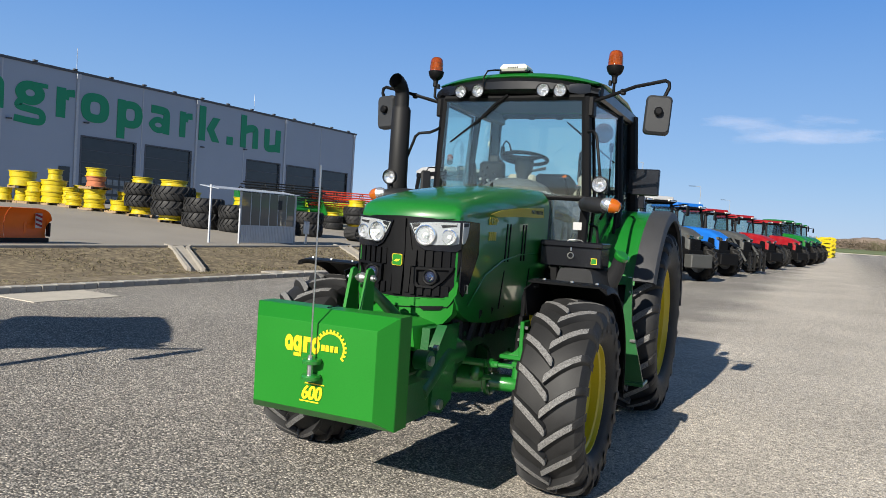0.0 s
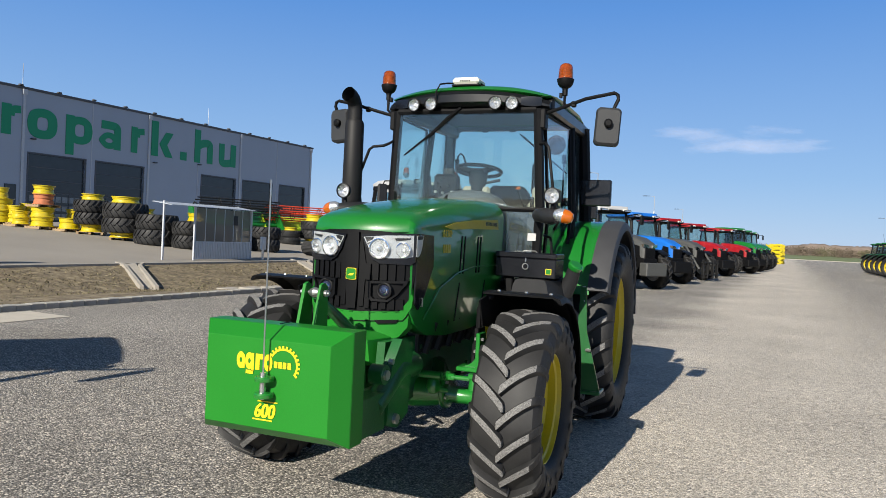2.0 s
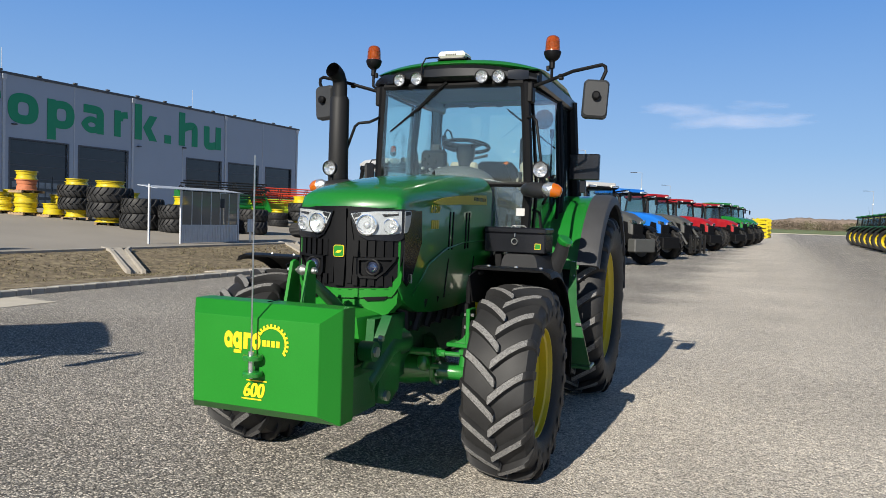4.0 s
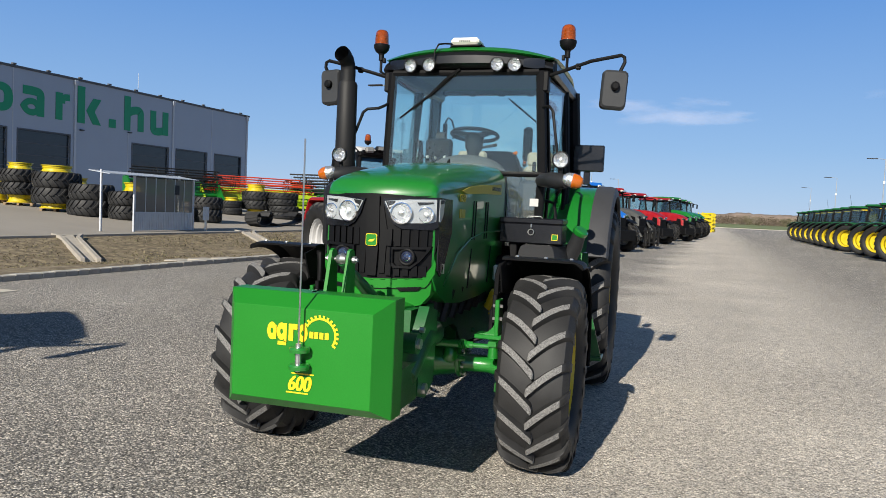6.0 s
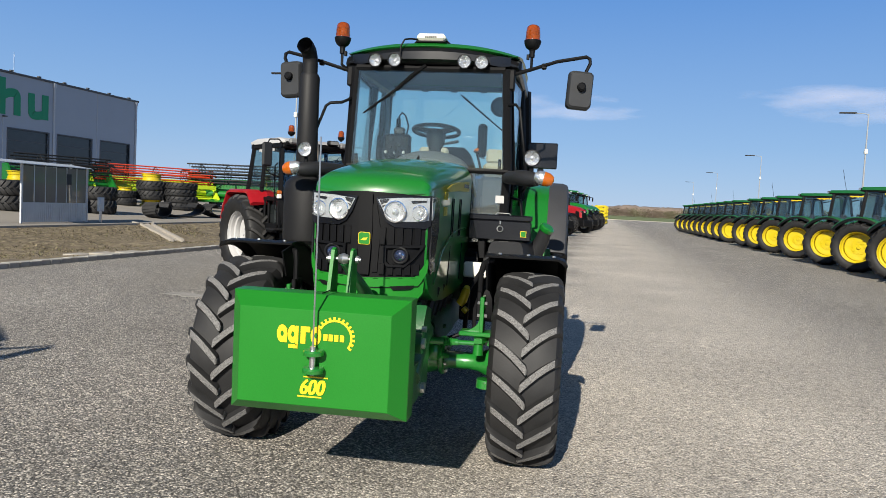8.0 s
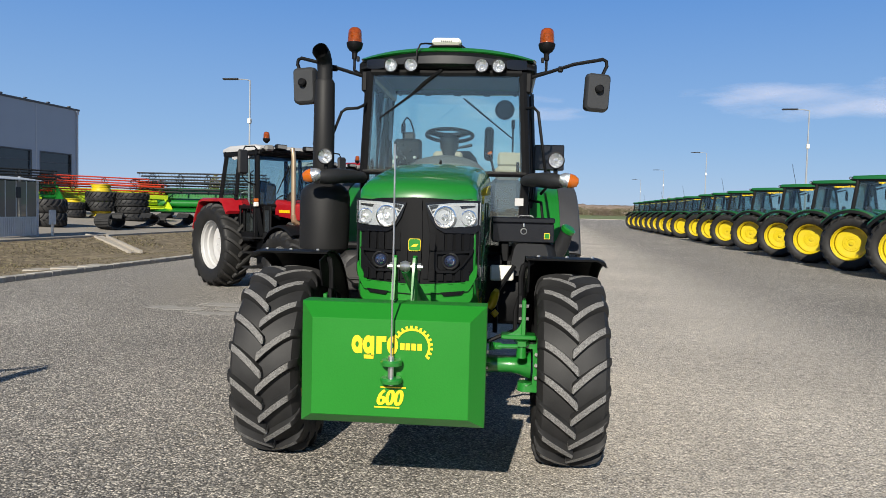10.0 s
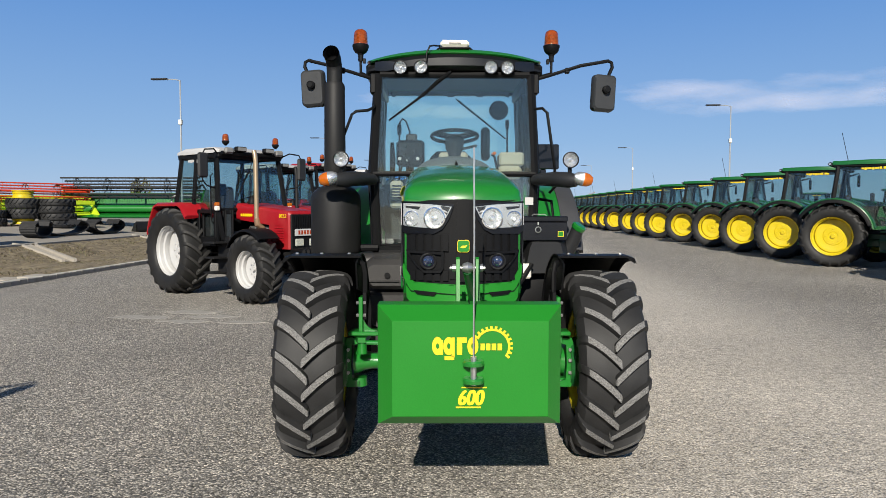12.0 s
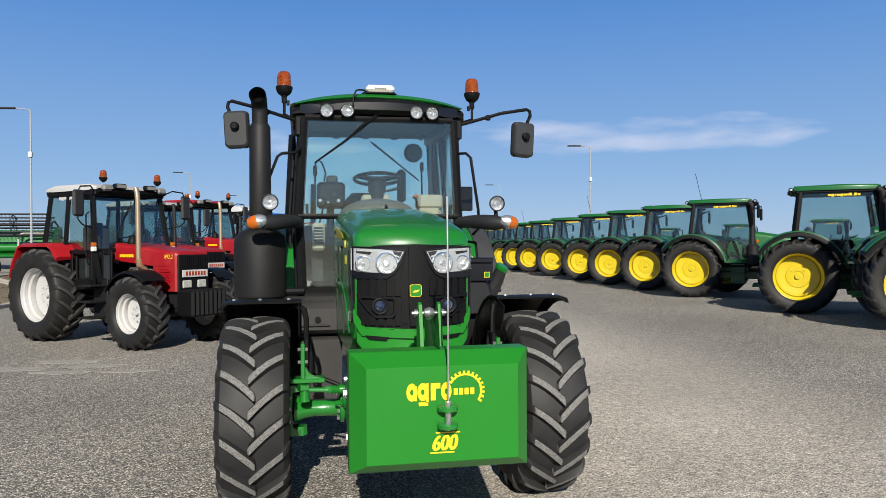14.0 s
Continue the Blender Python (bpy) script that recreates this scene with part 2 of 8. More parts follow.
def asphalt():
    """Chip-seal road: light and dark stone chips, worn tracks, a bleached sandy strip."""
    m = bpy.data.materials.new("chip seal asphalt")
    m.use_nodes = True
    n, l = m.node_tree.nodes, m.node_tree.links
    b = n["Principled BSDF"]
    tc = n.new("ShaderNodeTexCoord")
    vo = n.new("ShaderNodeTexVoronoi")
    vo.inputs["Scale"].default_value = 85
    vo2 = n.new("ShaderNodeTexVoronoi")
    vo2.inputs["Scale"].default_value = 52
    big = n.new("ShaderNodeTexNoise")
    big.inputs["Scale"].default_value, big.inputs["Detail"].default_value = 0.35, 7
    mid = n.new("ShaderNodeTexNoise")
    mid.inputs["Scale"].default_value, mid.inputs["Detail"].default_value = 9, 6
    for q in (vo, vo2, big, mid):
        l.new(tc.outputs["Object"], q.inputs["Vector"])
    sep = n.new("ShaderNodeSeparateColor")
    l.new(vo.outputs["Color"], sep.inputs["Color"])
    cr = n.new("ShaderNodeValToRGB")
    cr.color_ramp.elements[0].color, cr.color_ramp.elements[1].color = (0.072, 0.067, 0.060, 1), (0.58, 0.53, 0.455, 1)
    e = cr.color_ramp.elements.new(0.55)
    e.color = (0.182, 0.170, 0.152, 1)
    l.new(sep.outputs["Red"], cr.inputs["Fac"])
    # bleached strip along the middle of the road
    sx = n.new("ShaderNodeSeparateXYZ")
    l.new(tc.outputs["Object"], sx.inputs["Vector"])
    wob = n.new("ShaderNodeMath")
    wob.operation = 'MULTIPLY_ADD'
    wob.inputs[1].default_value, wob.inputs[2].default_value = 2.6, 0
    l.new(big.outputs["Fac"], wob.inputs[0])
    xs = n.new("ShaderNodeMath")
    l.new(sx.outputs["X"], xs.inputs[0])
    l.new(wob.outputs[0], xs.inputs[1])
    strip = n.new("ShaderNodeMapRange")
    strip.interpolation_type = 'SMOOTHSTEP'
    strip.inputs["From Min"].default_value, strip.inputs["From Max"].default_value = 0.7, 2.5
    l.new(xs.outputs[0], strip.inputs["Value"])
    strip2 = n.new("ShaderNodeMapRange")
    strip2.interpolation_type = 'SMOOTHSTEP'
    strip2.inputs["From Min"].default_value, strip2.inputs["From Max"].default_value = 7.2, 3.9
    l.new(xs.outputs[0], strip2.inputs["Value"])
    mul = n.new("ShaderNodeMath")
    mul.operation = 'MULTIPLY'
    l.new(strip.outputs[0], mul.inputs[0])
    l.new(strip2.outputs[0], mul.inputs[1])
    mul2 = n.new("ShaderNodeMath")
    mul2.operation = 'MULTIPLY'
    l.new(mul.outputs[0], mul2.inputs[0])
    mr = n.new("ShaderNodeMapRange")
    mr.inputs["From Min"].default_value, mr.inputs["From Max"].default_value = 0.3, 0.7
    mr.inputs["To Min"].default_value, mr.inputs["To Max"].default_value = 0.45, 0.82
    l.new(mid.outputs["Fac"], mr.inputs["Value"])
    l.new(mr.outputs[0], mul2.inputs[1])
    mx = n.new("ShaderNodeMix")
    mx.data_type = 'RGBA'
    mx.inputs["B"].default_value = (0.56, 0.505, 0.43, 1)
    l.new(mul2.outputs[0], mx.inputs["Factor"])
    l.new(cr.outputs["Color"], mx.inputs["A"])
    # broad light and dark patches
    hs = n.new("ShaderNodeHueSaturation")
    mr2 = n.new("ShaderNodeMapRange")
    mr2.inputs["From Min"].default_value, mr2.inputs["From Max"].default_value = 0.3, 0.7
    mr2.inputs["To Min"].default_value, mr2.inputs["To Max"].default_value = 0.85, 1.2
    l.new(big.outputs["Fac"], mr2.inputs["Value"])
    grain = n.new("ShaderNodeTexNoise")
    grain.inputs["Scale"].default_value, grain.inputs["Detail"].default_value, grain.inputs["Roughness"].default_value = 22, 5, 0.75
    l.new(tc.outputs["Object"], grain.inputs["Vector"])
    mr3 = n.new("ShaderNodeMapRange")
    mr3.inputs["From Min"].default_value, mr3.inputs["From Max"].default_value = 0.32, 0.68
    mr3.inputs["To Min"].default_value, mr3.inputs["To Max"].default_value = 0.72, 1.26
    l.new(grain.outputs["Fac"], mr3.inputs["Value"])
    val = n.new("ShaderNodeMath")
    val.operation = 'MULTIPLY'
    l.new(mr2.outputs[0], val.inputs[0])
    l.new(mr3.outputs[0], val.inputs[1])
    # clusters of darker and lighter chips
    sep2 = n.new("ShaderNodeSeparateColor")
    l.new(vo2.outputs["Color"], sep2.inputs["Color"])
    mr4 = n.new("ShaderNodeMapRange")
    mr4.inputs["To Min"].default_value, mr4.inputs["To Max"].default_value = 0.80, 1.20
    l.new(sep2.outputs["Green"], mr4.inputs["Value"])
    val2 = n.new("ShaderNodeMath")
    val2.operation = 'MULTIPLY'
    l.new(val.outputs[0], val2.inputs[0])
    l.new(mr4.outputs[0], val2.inputs[1])
    # darker towards the pits between the chips
    mr5 = n.new("ShaderNodeMapRange")
    mr5.inputs["From Min"].default_value, mr5.inputs["From Max"].default_value = 0.25, 0.95
    mr5.inputs["To Min"].default_value, mr5.inputs["To Max"].default_value = 1.42, 0.40
    l.new(vo.outputs["Distance"], mr5.inputs["Value"])
    val3 = n.new("ShaderNodeMath")
    val3.operation = 'MULTIPLY'
    l.new(val2.outputs[0], val3.inputs[0])
    l.new(mr5.outputs[0], val3.inputs[1])
    l.new(val3.outputs[0], hs.inputs["Value"])
    l.new(mx.outputs["Result"], hs.inputs["Color"])
    l.new(hs.outputs["Color"], b.inputs["Base Color"])
    b.inputs["Roughness"].default_value = 0.85
    bp = n.new("ShaderNodeBump")
    bp.inputs["Strength"].default_value, bp.inputs["Distance"].default_value = 0.6, 0.009
    ad = n.new("ShaderNodeMath")
    l.new(vo.outputs["Distance"], ad.inputs[0])
    l.new(vo2.outputs["Distance"], ad.inputs[1])
    bp.invert = True
    l.new(ad.outputs[0], bp.inputs["Height"])
    l.new(bp.outputs[0], b.inputs["Normal"])
    return m


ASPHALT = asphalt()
DRYGRASS = mat("dry grass soil", (0.135, 0.105, 0.065), 0.95, vary=0.6, scale=2.2, bump=1.0, bscale=14, dirt=(0.33, 0.27, 0.16), dirt_amt=0.85, dscale=5)
FIELD = mat("field", (0.13, 0.16, 0.055), 0.95, vary=0.3, scale=0.05)
YARD = mat("yard asphalt", (0.27, 0.245, 0.21), 0.9, vary=0.15, scale=0.4, bump=0.3, bscale=60)
STAIN = mat("pale dried stain", (0.30, 0.285, 0.26), 0.95, vary=0.5, scale=25)


# ---- mesh tools ----
class G:
    """Gathers points and faces of one mesh."""

    def __init__(self):
        self.v, self.f, self.mi = [], [], []

    def add(self, verts, faces, mi=0):
        o = len(self.v)
        self.v += [tuple(p) for p in verts]
        self.f += [tuple(i + o for i in q) for q in faces]
        self.mi += [mi] * len(faces)
        return self

    def box(self, x0, x1, y0, y1, z0, z1, c=0.0, m=None, mi=0):
        """A box with chamfered edges."""
        c = min(c, (x1 - x0) * .45, (y1 - y0) * .45, (z1 - z0) * .45)
        if c <= 0:
            p = [(x, y, z) for x in (x0, x1) for y in (y0, y1) for z in (z0, z1)]
            f = [(0, 1, 3, 2), (4, 6, 7, 5), (0, 4, 5, 1), (2, 3, 7, 6), (0, 2, 6, 4), (1, 5, 7, 3)]
        else:
            p, idx = [], {}
            for i, (x, sx) in enumerate(((x0, 1), (x1, -1))):
                for j, (y, sy) in enumerate(((y0, 1), (y1, -1))):
                    for k, (z, sz) in enumerate(((z0, 1), (z1, -1))):
                        for a, d in enumerate(((0, sy * c, sz * c), (sx * c, 0, sz * c), (sx * c, sy * c, 0))):
                            idx[i, j, k, a] = len(p)
                            p.append((x + d[0], y + d[1], z + d[2]))
            f = []
            for i in (0, 1):
                q = [idx[i, 0, 0, 0], idx[i, 0, 1, 0], idx[i, 1, 1, 0], idx[i, 1, 0, 0]]
                f.append(q if i == 0 else q[::-1])
                q = [idx[0, i, 0, 1], idx[1, i, 0, 1], idx[1, i, 1, 1], idx[0, i, 1, 1]]
                f.append(q if i == 0 else q[::-1])
                q = [idx[0, 0, i, 2], idx[0, 1, i, 2], idx[1, 1, i, 2], idx[1, 0, i, 2]]
                f.append(q if i == 0 else q[::-1])
            for i in (0, 1):
                for j in (0, 1):
                    q = [idx[i, j, 0, 0], idx[i, j, 1, 0], idx[i, j, 1, 1], idx[i, j, 0, 1]]
                    f.append(q)
                    q = [idx[i, 0, j, 0], idx[i, 1, j, 0], idx[i, 1, j, 2], idx[i, 0, j, 2]]
                    f.append(q)
                    q = [idx[0, i, j, 1], idx[1, i, j, 1], idx[1, i, j, 2], idx[0, i, j, 2]]
                    f.append(q)
                    for k in (0, 1):
                        f.append([idx[i, j, k, 0], idx[i, j, k, 1], idx[i, j, k, 2]])
        if m is not None:
            p = [tuple(m @ Vector(q)) for q in p]
        return self.add(p, f, mi)

    def rings(self, rings, cap=True, close=True, loop=False, mi=0):
        """Faces between rings of equal length; loop joins last to first."""
        k = len(rings[0])
        v = [p for r in rings for p in r]
        f = []
        nr = len(rings)
        for i in range(nr if loop else nr - 1):
            a, b = i * k, ((i + 1) % nr) * k
            for j in range(k if close else k - 1):
                f.append((a + j, a + (j + 1) % k, b + (j + 1) % k, b + j))
        if cap and not loop:
            f.append(tuple(range(k))[::-1])
            f.append(tuple(range((nr - 1) * k, nr * k)))
        return self.add(v, f, mi)

    def tube(self, pts, r, n=8, mi=0, cap=True):
        """A round bar along points; r one number or one a point."""
        pts = [Vector(p) for p in pts]
        rs = r if isinstance(r, (list, tuple)) else [r] * len(pts)
        rings, up = [], None
        for i, p in enumerate(pts):
            d = (pts[min(i + 1, len(pts) - 1)] - pts[max(i - 1, 0)]).normalized()
            if up is None:
                up = d.orthogonal().normalized()
            up = (up - d * up.dot(d)).normalized()
            w = d.cross(up)
            rings.append([p + (up * math.cos(2 * math.pi * k / n) + w * math.sin(2 * math.pi * k / n)) * rs[i] for k in range(n)])
        return self.rings(rings, cap=cap, mi=mi)

    def lathe(self, prof, m, n=24, mi=0, cap=False):
        """Turns a profile of (radius, height) round the z axis of m."""
        rings = [[m @ Vector((r * math.cos(2 * math.pi * k / n), r * math.sin(2 * math.pi * k / n), h)) for k in range(n)] for r, h in prof]
        return self.rings(rings, cap=cap, mi=mi)

    def prism(self, poly, lo, hi, axis="x", mi=0, m=None):
        """An extruded outline: the pairs of poly are the other two axes in order."""
        def at(a, b, c):
            return {"x": (c, a, b), "y": (a, c, b), "z": (a, b, c)}[axis]
        k = len(poly)
        v = [at(a, b, c) for c in (lo, hi) for a, b in poly]
        if m is not None:
            v = [tuple(m @ Vector(q)) for q in v]
        f = [tuple(range(k)), tuple(range(k, 2 * k))[::-1]] + [(i, i + k, (i + 1) % k + k, (i + 1) % k) for i in range(k)]
        return self.add(v, f, mi)

    def sheet(self, strip, thick, way, mi=0):
        """A plate of some thickness from rows of points (open strips)."""
        w = Vector(way) * thick
        k = len(strip[0])
        rows = [[Vector(p) for p in r] + [Vector(p) + w for p in reversed(r)] for r in strip]
        return self.rings(rows, cap=True, mi=mi)


def part(name, g, material, parent=None, label="", angle=35, kind="", category=""):
    """One mesh object from gathered points, under a thing or a part."""
    me = bpy.data.meshes.new(name)
    me.from_pydata(g.v, [], g.f)
    for m in (material if isinstance(material, (list, tuple)) else [material]):
        me.materials.append(m)
    me.polygons.foreach_set("material_index", g.mi)
    bm = bmesh.new()
    bm.from_mesh(me)
    bmesh.ops.recalc_face_normals(bm, faces=bm.faces)
    bm.to_mesh(me)
    bm.free()
    me.polygons.foreach_set("use_smooth", [True] * len(me.polygons))
    me.set_sharp_from_angle(angle=radians(angle))
    ob = new(name, me)
    if parent:
        ob.parent = parent
    return tagged(ob, label, category, kind=kind)


def thing(name, label, category, m=None, group=""):
    ob = new(name)
    ob.empty_display_size = 0.2
    if m is not None:
        ob.matrix_basis = m
    return tagged(ob, label, category, group)


def shared(name, ob, parent, m):
    """Another object on the same mesh."""
    o = new(name, ob.data)
    o.parent = parent
    o.matrix_basis = m
    return o


def text_mesh(name, body, size, m, material, parent, label="", shear=0.0, bold=0.0, width=None, depth=0.002):
    """Lettering with the built-in font, turned into a mesh."""
    cu = bpy.data.curves.new(name, 'FONT')
    cu.body, cu.size, cu.shear, cu.offset, cu.extrude = body, size, shear, bold, depth
    cu.align_x, cu.align_y = 'CENTER', 'CENTER'
    tmp = bpy.data.objects.new(name, cu)
    me = bpy.data.meshes.new_from_object(tmp)
    bpy.data.objects.remove(tmp)
    xs = [v.co.x for v in me.vertices]
    ys = [v.co.y for v in me.vertices]
    cx, cy = (min(xs) + max(xs)) / 2, (min(ys) + max(ys)) / 2
    k = width / (max(xs) - min(xs)) if width else 1.0
    for v in me.vertices:
        v.co.x, v.co.y = (v.co.x - cx) * k, v.co.y - cy
    me.materials.clear()
    me.materials.append(material)
    ob = new(name, me)
    ob.parent = parent
    ob.matrix_basis = m
    return tagged(ob, label)


SITE = 3.6


def site(x, y, z=0.0, rz=0.0):
    """A pose in the yard's own axes, which are turned a little against the tractor's."""
    return pose(0, 0, 0, 0, 0, -SITE) @ pose(x, y, z, 0, 0, rz)


# ---- large structure ----
YZ = 0.33                                     # height of the upper yard


def ground():
    far = 3000.0
    g = G()
    prof = [(-far, YZ - 0.02), (-150, .14), (-18.1, .14), (-17.85, .13), (-16.4, -0.08), (-14.9, -0.28), (-14.2, -0.32), (-12.2, -0.14), (-9.86, 0.03), (-9.72, -0.012), (13.5, -0.012), (60, -0.02), (far, -0.02)]
    ys = [-far, -60, 0] + [2 + i * 1.0 for i in range(60)] + [80, 130, 190, 205, 400, far]
    rows = [[(x, y, z + (0.05 * noise.noise((x * .4, y * .5, 0)) if -17.5 < x < -10 else 0)) for x, z in prof] for y in ys]
    v = [p for r in rows for p in r]
    k = len(prof)
    f = []
    for i in range(len(ys) - 1):
        for j in range(k - 1):
            f.append((i * k + j, i * k + j + 1, (i + 1) * k + j + 1, (i + 1) * k + j))
    g.add(v, f)
    ob = part("ground", g, DRYGRASS, kind="structure", label="dry grass and bare soil around the yard", category="ground")
    ob.matrix_basis = site(0, 0)
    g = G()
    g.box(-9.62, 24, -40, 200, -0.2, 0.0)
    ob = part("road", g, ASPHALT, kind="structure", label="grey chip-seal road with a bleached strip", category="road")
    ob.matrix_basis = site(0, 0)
    g = G()
    prof = [(-140, 1.15), (-32.9, 1.15), (-18.5, .195), (-18.0, .18), (-18.0, -.1), (-140, -.1)]
    g.prism(prof, -40, 130, "y")
    ob = part("pavement_yard", g, YARD, kind="structure", label="pale asphalt of the raised storage yard", category="yard")
    ob.matrix_basis = site(0, 0)
    g = G()
    g.box(-250, 400, 203, 900, -0.3, 0.02)
    ob = part("field", g, FIELD, kind="structure", label="green winter field behind the road", category="field")
    ob.matrix_basis = site(0, 0)
    # concrete edge of the yard
    g = G()
    g.box(-18.02, -17.86, -40, 120, -.1, .213, 0.015)
    ob = part("trim_yard_edge", g, CONCRETE, kind="structure", label="low concrete edging of the raised yard", category="edging")
    ob.matrix_basis = site(0, 0)
    g = G()
    g.box(-80, 60, 199.6, 200.4, -0.2, 0.12, 0.02)
    ob = part("kerb_far", g, CONCRETE, kind="structure", label="pale concrete kerb where the road ends", category="kerb")
    ob.matrix_basis = site(0, 0)


ground()


def building():
    """The long hall: panels, doors, parapet, large green shapes on the wall."""
    L, H, D = 96.0, 13.2, 40.0
    # local x runs along the facade towards the viewer, y points out of it to the road
    base = thing("warehouse", "long grey sandwich-panel hall with big green wall sign", "warehouse", pose(-56.6, 90.05, YZ, 0, 0, -95.2))
    doors = [(1.55, 7.1), (8.75, 14.45), (15.9, 21.7), (30.45, 36.45), (37.75, 43.8), (68, 74)]
    dh = 7.26
    xs = [0.0]
    for a, b in doors:
        xs += [a, b]
    xs.append(L)
    walls = [(xs[i], xs[i + 1], -.3, 0, 0, H) for i in range(0, len(xs), 2)] + [(a, b, -.3, 0, dh, H) for a, b in doors]
    for w in walls + [(0, 0.3, -D, -.3, 0, H), (L - 0.3, L, -D, -.3, 0, H), (0.3, L - 0.3, -D, -D + .3, 0, H)]:
        g = G()
        g.box(*w)
        part("wall", g, FACADE, base, "blue-grey wall panel")
    g = G()
    g.box(0.3, L - 0.3, -D + .3, -.3, H - 0.5, H - 0.3)
    part("roof", g, FACADETRIM, base)
    g = G()
    g.box(-0.15, L + 0.15, -.4, .14, H, H + 0.24, 0.02)
    part("parapet", g, FACADETRIM, base, "dark metal parapet cap")
    for a in (.34, 15.15, 29.8, 44.45, 60, 76):
        g = G()
        g.box(a - .13, a + .13, 0.0, .12, 0, H, .02)
        g.box(a - .22, a + .22, 0.0, .2, H - .5, H, .02)
        part("downpipe", g, LIGHTTRIM, base)
    for a, top in ((7.85, H), (22.4, 8.5), (37.05, H), (51.6, H), (66, H)):
        g = G()
        g.box(a - .05, a + .05, 0.0, .03, 0, top)
        part("panel_joint", g, LIGHTTRIM, base)
    for i in range(24):
        g = G()
        x = 2 + i * 3.9
        g.box(x - .2, x + .2, .0, .3, H + .24, H + .40, .03)
        part("roof_lamp", g, FACADETRIM, base)
    for a, b in doors:
        d = G()
        d.box(a, b, -.24, -.18, 0, dh)
        door = part("door", d, DOORGLASS, base, "dark glazed sectional door")
        g = G()
        g.box(a - .14, a, -.25, .04, 0, dh + .14)
        g.box(b, b + .14, -.25, .04, 0, dh + .14)
        g.box(a, b, -.25, .04, dh, dh + .14)
        for i in range(1, 6):
            z = dh * i / 6
            g.box(a, b, -.18, -.14, z - .04, z + .04)
        for i in range(1, 4):
            x = a + (b - a) * i / 4
            g.box(x - .03, x + .03, -.18, -.14, 0, dh * .55)
        part("door_frame", g, FACADETRIM, door)
        for r in range(3):
            for i in range(8):
                g = G()
                x0 = a + .25 + (b - a - .5) * i / 8
                g.box(x0 + .06, x0 + (b - a - .5) / 8 - .06, -.18, -.172, 1.05 + r * .85, 1.62 + r * .85)
                part("pane", g, GLAZING, door, "small grey pane")
    g = G()
    g.box(44.95, 46.05, .0, .08, 0, 4.2)
    part("side_door", g, DOORGLASS, base, "dark side door")
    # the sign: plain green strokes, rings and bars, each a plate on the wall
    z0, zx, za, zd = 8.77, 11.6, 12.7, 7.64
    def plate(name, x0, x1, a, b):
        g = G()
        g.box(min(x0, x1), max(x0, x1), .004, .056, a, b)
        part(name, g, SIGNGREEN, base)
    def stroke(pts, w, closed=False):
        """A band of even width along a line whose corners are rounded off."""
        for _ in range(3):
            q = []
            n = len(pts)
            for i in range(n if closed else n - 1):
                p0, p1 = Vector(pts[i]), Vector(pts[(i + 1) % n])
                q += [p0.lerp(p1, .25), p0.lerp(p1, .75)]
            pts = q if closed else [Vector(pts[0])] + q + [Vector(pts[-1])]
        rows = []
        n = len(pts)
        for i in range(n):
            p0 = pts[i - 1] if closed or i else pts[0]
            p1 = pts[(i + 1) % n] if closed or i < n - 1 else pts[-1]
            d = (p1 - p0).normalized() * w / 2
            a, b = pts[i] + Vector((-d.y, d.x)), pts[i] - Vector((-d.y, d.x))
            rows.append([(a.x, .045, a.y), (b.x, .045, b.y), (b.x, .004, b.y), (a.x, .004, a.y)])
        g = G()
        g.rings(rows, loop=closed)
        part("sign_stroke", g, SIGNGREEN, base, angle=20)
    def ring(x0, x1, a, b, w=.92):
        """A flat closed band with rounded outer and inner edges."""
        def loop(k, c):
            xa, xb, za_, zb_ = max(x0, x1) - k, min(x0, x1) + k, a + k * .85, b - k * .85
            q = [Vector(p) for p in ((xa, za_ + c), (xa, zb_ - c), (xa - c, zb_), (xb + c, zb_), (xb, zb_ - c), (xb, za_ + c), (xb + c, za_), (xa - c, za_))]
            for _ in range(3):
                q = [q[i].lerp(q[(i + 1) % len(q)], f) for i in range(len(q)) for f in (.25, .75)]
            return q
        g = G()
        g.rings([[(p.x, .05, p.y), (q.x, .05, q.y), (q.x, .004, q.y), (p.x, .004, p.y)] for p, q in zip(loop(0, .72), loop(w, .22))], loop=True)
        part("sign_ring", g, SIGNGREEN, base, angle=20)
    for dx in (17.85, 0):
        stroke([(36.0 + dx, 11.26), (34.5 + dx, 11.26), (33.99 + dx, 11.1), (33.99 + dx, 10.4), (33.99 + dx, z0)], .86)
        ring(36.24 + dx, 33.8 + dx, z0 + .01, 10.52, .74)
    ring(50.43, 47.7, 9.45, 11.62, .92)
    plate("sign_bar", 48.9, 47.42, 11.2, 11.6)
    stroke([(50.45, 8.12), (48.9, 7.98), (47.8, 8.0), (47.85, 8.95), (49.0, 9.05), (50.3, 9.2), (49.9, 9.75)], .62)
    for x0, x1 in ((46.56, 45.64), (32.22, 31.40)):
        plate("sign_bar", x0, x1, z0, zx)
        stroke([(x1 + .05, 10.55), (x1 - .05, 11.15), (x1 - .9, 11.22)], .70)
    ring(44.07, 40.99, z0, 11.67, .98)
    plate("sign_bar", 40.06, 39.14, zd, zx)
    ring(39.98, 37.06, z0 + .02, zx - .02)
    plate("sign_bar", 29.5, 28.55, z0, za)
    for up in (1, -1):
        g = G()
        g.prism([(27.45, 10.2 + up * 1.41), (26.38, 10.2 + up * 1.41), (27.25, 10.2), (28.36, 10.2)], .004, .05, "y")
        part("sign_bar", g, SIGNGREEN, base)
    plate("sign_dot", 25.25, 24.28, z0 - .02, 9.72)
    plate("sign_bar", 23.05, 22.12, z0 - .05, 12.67)
